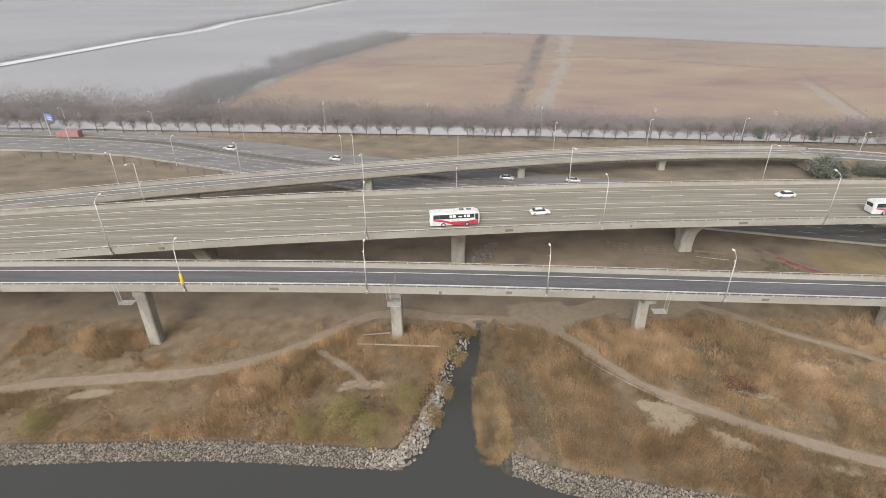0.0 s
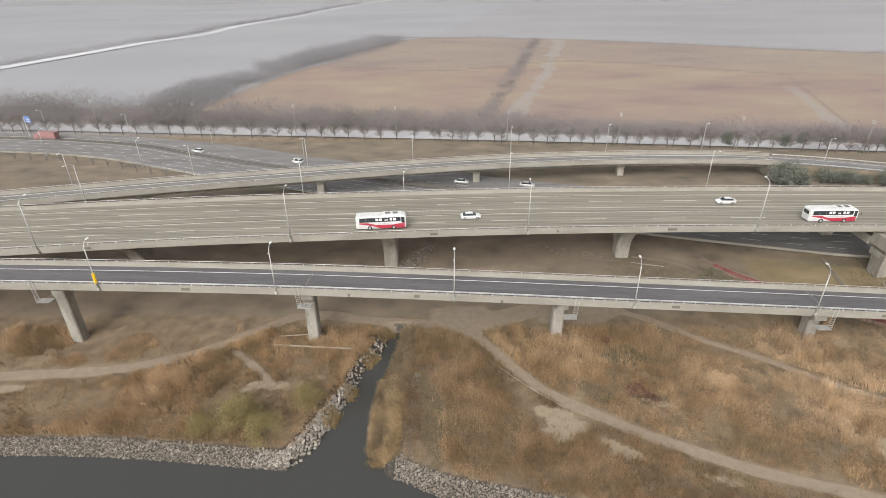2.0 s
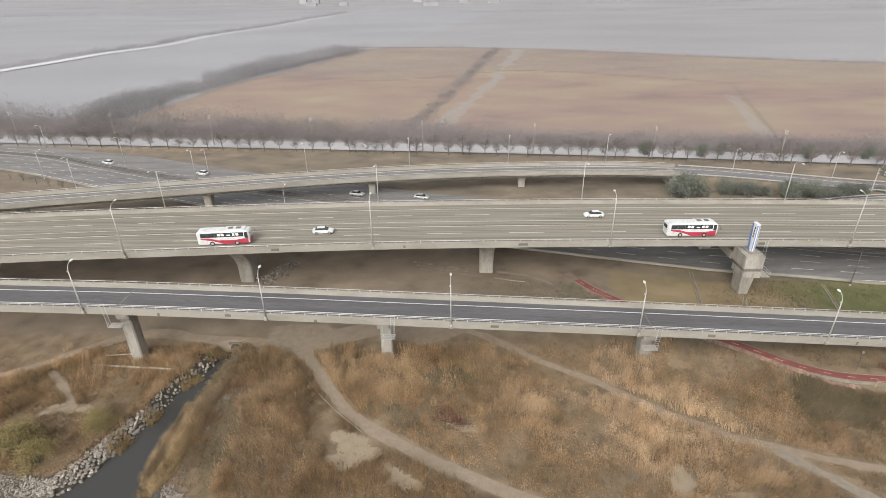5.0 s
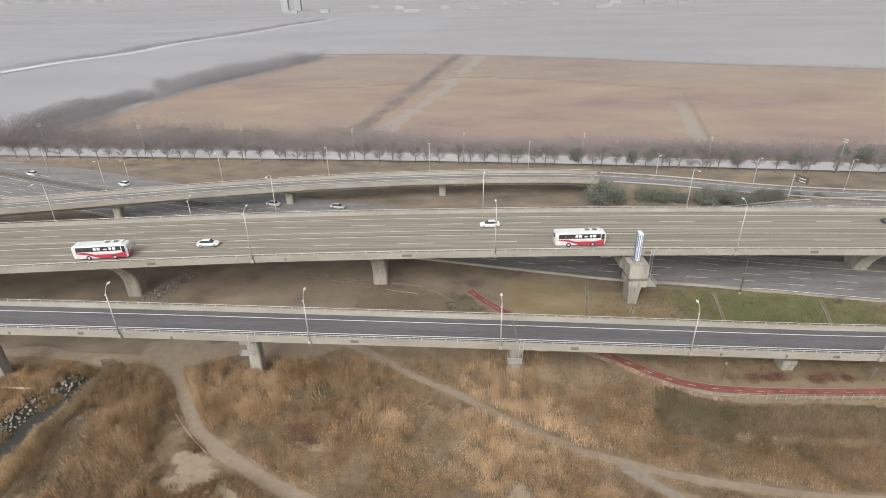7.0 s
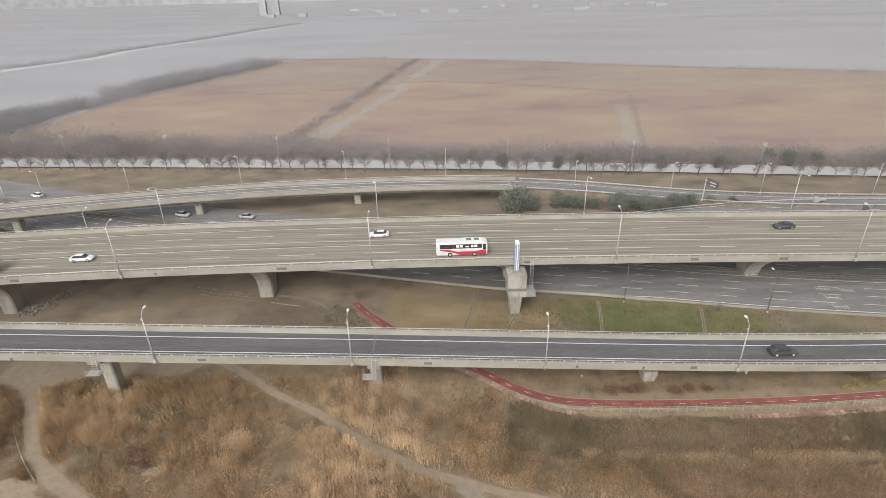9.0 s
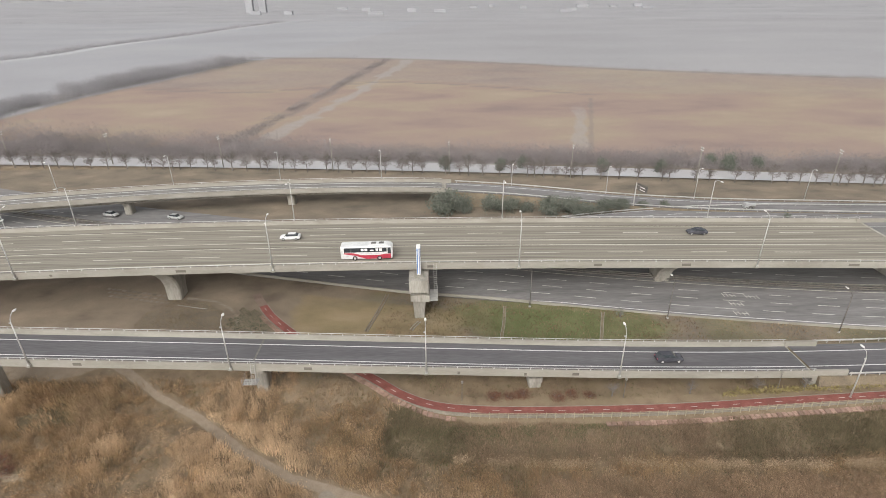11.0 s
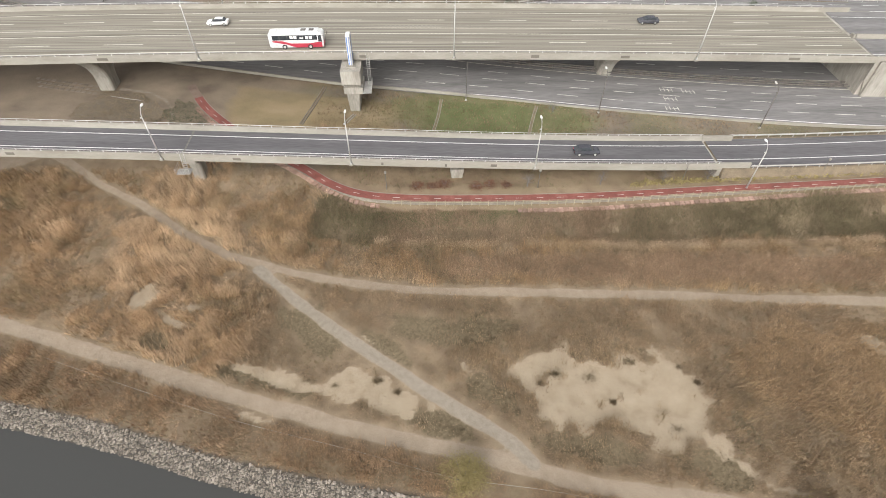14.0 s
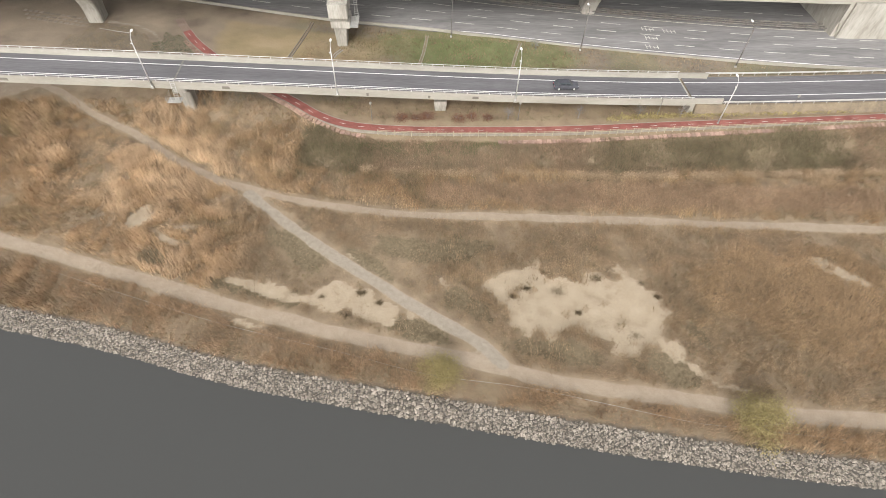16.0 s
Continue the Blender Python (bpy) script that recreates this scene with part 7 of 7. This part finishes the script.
# ---- small things along the cycle path ----
def park_lamp(x, y):
    root = thing("park_lamp", "slim park lamp with a dull pale head beside the cycle path", "lamp", Matrix.Translation((x, y, land_at(x, y))), group="park lamps")
    bm = bmesh.new()
    tube(bm, [(0, 0, 0), (0, 0, 3.6)], [0.075, 0.06], 6)
    part("post", bm, steel_dark, root)
    bm = bmesh.new()
    tube(bm, [(0, 0, 3.6), (0, 0, 3.75), (0, 0, 4.05), (0, 0, 4.12)], [0.1, 0.2, 0.22, 0.08], 10)
    part("lamp_head", bm, concrete_old, root, "dull pale lamp head")


for x, y in ((139.7, 86.6), (166.6, 86.6), (193, 87.6), (219, 88.6)):
    park_lamp(x, y)


timber = surface("pale_timber", [(0.28, 0.24, 0.165), (0.38, 0.33, 0.235)], 0.8, 1.0, 8, 0.05)


def low_fence(s0, s1, u, label):
    root = thing("path_fence", label, "fence")
    pts = np.array([along(v) for v in np.arange(s0, s1, 1.5)])
    for z in (0.32, 0.62):
        solid("rail", *sweep(pts, [(u - 0.025, z), (u + 0.025, z), (u + 0.025, z + 0.06), (u - 0.025, z + 0.06)]), timber, root)
    d = np.gradient(pts[:, :2], axis=0)
    d /= np.linalg.norm(d, axis=1)[:, None]
    for p, t in zip(pts, d):
        bm = bmesh.new()
        cx, cy = p[0] - t[1] * u, p[1] + t[0] * u
        box(bm, cx - 0.045, cx + 0.045, cy - 0.045, cy + 0.045, p[2] - 0.5, p[2] + 0.8)
        part("post", bm, timber, root)


s_at = lambda x: float(np.interp(x, rl[10:, 0], seg[10:]))
low_fence(s_at(141), s_at(260), -1.4, "low pale timber fence beside the cycle path")
bm = bmesh.new()
box(bm, -0.42, 0.42, -0.5, 0.5, -0.25, 0.06, 0.03)
block_me = bpy.data.meshes.new("paving_block")
bm.to_mesh(block_me)
bm.free()
block_me.materials.append(block)
edging = thing("block_edging", "pink and grey paving blocks laid in a row beside the cycle path", "paving", kind="structure")
for s0, s1, u in ((s_at(163), s_at(246), -1.98), (float(seg[split]) + 4, s_at(139), -1.62)):
    v = s0
    while v < s1:
        p, q = along(v), along(v + 0.5)
        d = (q - p)[:2] / np.linalg.norm((q - p)[:2])
        x, y = p[0] - d[1] * u, p[1] + d[0] * u
        shared("paving_block", block_me, edging, Matrix.LocRotScale((x, y, land_at(x, y) + 0.16), Euler((rr.uniform(0.02, 0.2), rr.uniform(-0.05, 0.05), math.atan2(d[1], d[0]) + rr.uniform(-0.1, 0.1))), (rr.uniform(0.85, 1.02), rr.uniform(0.75, 1.0), 1)))
        v += 0.9


# concrete drain channels across the verge, a kerb by the ramp pier, hoses on the ground
def channel(name, label, category, pts, half, material, wall=0.12, high=0.22):
    root = thing(name, label, category)
    p = smooth_line(pts, 5)
    p = np.column_stack([p, [land_at(a, b) for a, b in p]])
    for u in (-half, half - wall):
        solid("side_wall", *sweep(p, [(u, -0.3), (u + wall, -0.3), (u + wall, high), (u, high)]), material, root)
    solid("bed", *band(p, -half + wall, half - wall, 0.07), earth, root)


channel("drain_channel", "narrow concrete drain channel in the verge", "drain", [(121.6, 107.0), (123.3, 114), (124.8, 121)], 0.36, kerb_stone)
channel("drain_channel", "narrow concrete drain channel in the lawn", "drain", [(148.3, 104), (149.4, 109), (150.2, 114.2)], 0.32, kerb_stone)
channel("drain_channel", "narrow concrete drain channel near the road", "drain", [(167.0, 101.2), (168.3, 105.5), (169.6, 109.4)], 0.32, kerb_stone)
channel("drain_channel", "short concrete drain channel at the pier foot", "drain", [(132.2, 110.2), (131.2, 108.6), (130.6, 107.2)], 0.35, concrete)


def laid_tube(name, label, category, pts, r, material, lift=0.05):
    p = smooth_line(pts, 4)
    bm = bmesh.new()
    tube(bm, [(a, b, land_at(a, b) + lift + r) for a, b in p], [r], 5)
    root = thing(name, label, category)
    part("length", bm, material, root)


laid_tube("hose", "thin pale hose lying along the river path", "hose", [(93.3, 55.3), (104, 51.4), (121.4, 45.4), (137.3, 41), (149.4, 37.4), (162.6, 35.2), (180.5, 30.7), (186, 29.7), (200.2, 27.7)], 0.028, concrete_old, 0.3)
laid_tube("hose", "thin pale hose lying beside the dirt path", "hose", [(30.5, 95.5), (35.5, 93.4), (39.1, 91.9), (42.8, 88.5), (46.5, 83.8), (51.6, 78.3), (56.4, 74)], 0.04, paint_worn, 0.25)
laid_tube("pipe", "pale pipe lying beside the ramp pier", "pipe", [(3.3, 90), (9, 89.6), (19.2, 88.9)], 0.16, paint_cream, 0.2)
laid_tube("pipe", "pale pipe running to the ramp pier", "pipe", [(3.8, 92.8), (6.5, 93.1), (9.3, 93.4)], 0.12, paint_cream, 0.2)
laid_tube("pipe", "pale pipe beside a main bridge pier", "pipe", [(79.5, 118.2), (83, 117.2), (86.5, 116.4)], 0.08, concrete_old, 0.05)

# culvert mouth at the head of the stream
cv = thing("culvert", "dark round culvert mouth in a low headwall", "culvert", Matrix.Translation((27.1, 97.4, -1.6)))
# capped dark tube: the shade inside the hole is its colour
bm = bmesh.new()
tube(bm, [(0, 1.5, 0.75), (0, -0.6, 0.75)], [0.75, 0.75], 16)
part("pipe_mouth", bm, steel_dark, cv)
bm = bmesh.new()
box(bm, -1.3, -0.8, 0, 0.4, -0.8, 1.55, 0.05)
box(bm, 0.8, 1.3, 0, 0.4, -0.8, 1.55, 0.05)
box(bm, -0.8, 0.8, 0, 0.4, 1.5, 1.55)
part("headwall", bm, earth, cv)

# reddish shrubs and saplings beside the cycle path
red_leaf = surface("red_winter_leaf", [(0.125, 0.06, 0.042), (0.19, 0.095, 0.062)], 0.9, 0.8, 5, 0.0, spec=0.2, island=0.3)
azalea = leafy_shrub("red_shrub", 21, 1.2, 0.8, "low dark red winter shrub among dry grass", "shrub", red_leaf, 700, 0.16, "red shrubs")
for k, (x, y, s_) in enumerate(((145, 87.2, 1.0), (147.6, 87.0, 0.8), (150, 87.4, 1.1), (155.6, 87.0, 1.0), (158, 87.4, 0.9), (161, 87.0, 0.8), (67.8, 92.6, 1.3), (69.0, 78.3, 1.5), (71.3, 76.3, 1.1))):
    m = Matrix.Translation((x, y, land_at(x, y))) @ Matrix.Rotation(k * 1.7, 4, "Z")
    c = azalea if k == 0 else copy_thing(azalea, m)
    c.matrix_basis = m
    c.scale = (s_ * 1.25, s_ * 0.95, s_ * 0.7)
small_tree = bare_tree(300, 3.4, "thin bare sapling beside the cycle path", "saplings", fine=4, thick=0.018)
for k, (x, y) in enumerate(((164.8, 87.0), (178, 87.2), (189.4, 87.4), (197.5, 87.5))):
    m = Matrix.Translation((x, y, land_at(x, y))) @ Matrix.Rotation(k * 1.1, 4, "Z")
    c = small_tree if k == 0 else copy_thing(small_tree, m)
    c.matrix_basis = m
    c.scale = (0.8, 0.8, 0.9)

stake_line = np.arange(-128, -44, 6.5)
for k, x in enumerate(stake_line):
    y = float(under_line(x)) - 6.0
    c = copy_thing(small_tree, Matrix.Translation((x, y, land_at(x, y))) @ Matrix.Rotation(k * 0.9, 4, "Z"))
    c["label"] = "thin bare sapling on the verge of the wide road"
    c.scale = (0.9, 0.9, 0.85 + 0.1 * (k % 3))

# ---- far distance: towers, low buildings, haze backdrop ----
def far_block(name, label, x, y, w, d, h, floors, cols):
    root = thing(name, label, "building", Matrix.Translation((x, y, 17.0)))
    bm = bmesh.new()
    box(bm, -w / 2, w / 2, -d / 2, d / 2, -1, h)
    part("wall", bm, hazed_paint, root)
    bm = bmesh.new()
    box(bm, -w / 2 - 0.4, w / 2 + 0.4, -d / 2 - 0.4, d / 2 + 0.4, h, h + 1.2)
    part("roof", bm, hazed_paint, root)
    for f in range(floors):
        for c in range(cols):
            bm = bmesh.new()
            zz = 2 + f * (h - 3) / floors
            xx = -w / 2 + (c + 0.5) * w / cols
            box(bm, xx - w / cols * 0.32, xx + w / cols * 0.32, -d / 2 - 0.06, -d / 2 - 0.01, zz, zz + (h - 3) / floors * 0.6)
            part("window", bm, hazed_window, root)


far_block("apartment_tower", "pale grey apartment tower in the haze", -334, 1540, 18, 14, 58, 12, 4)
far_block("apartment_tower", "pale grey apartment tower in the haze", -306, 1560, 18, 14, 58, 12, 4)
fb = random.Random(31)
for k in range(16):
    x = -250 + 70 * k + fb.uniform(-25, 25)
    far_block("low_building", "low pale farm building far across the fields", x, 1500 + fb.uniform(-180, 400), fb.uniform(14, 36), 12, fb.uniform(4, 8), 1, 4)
n = 2600
x, y = rr.uniform(-900, 1500, n), rr.choice([1020, 1350, 1650, 2100], n) + rr.normal(0, 14, n)
y = y - 0.06 * x
# hedgerow tone near the field grey, haze painted into the twigs
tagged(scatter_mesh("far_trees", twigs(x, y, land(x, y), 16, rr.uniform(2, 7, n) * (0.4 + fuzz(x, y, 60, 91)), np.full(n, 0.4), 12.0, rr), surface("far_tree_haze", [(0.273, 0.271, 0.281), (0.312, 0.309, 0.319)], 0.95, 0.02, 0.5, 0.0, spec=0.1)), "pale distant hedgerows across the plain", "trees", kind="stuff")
# added ring that closes the horizon; its pale colour paints the haze
hv, hf = [], []
for k in range(121):
    a = radians(-150 + 300 * k / 120)
    hgt = 330 + 60 * math.sin(k * 0.37) + 45 * math.sin(k * 0.9 + 1)
    hv += [(4750 * math.sin(a) + 80, 4750 * math.cos(a), -40), (4750 * math.sin(a) + 80, 4750 * math.cos(a), hgt)]
    if k:
        hf.append((2 * k - 2, 2 * k - 1, 2 * k + 1, 2 * k))
tagged(solid("backdrop", hv, hf, surface("horizon_haze", [(0.372, 0.375, 0.384), (0.378, 0.381, 0.39)], 1.0, 0.002, 0.02, 0.0, spec=0.0)), "pale backdrop ring standing in for horizon haze", "backdrop", kind="structure")
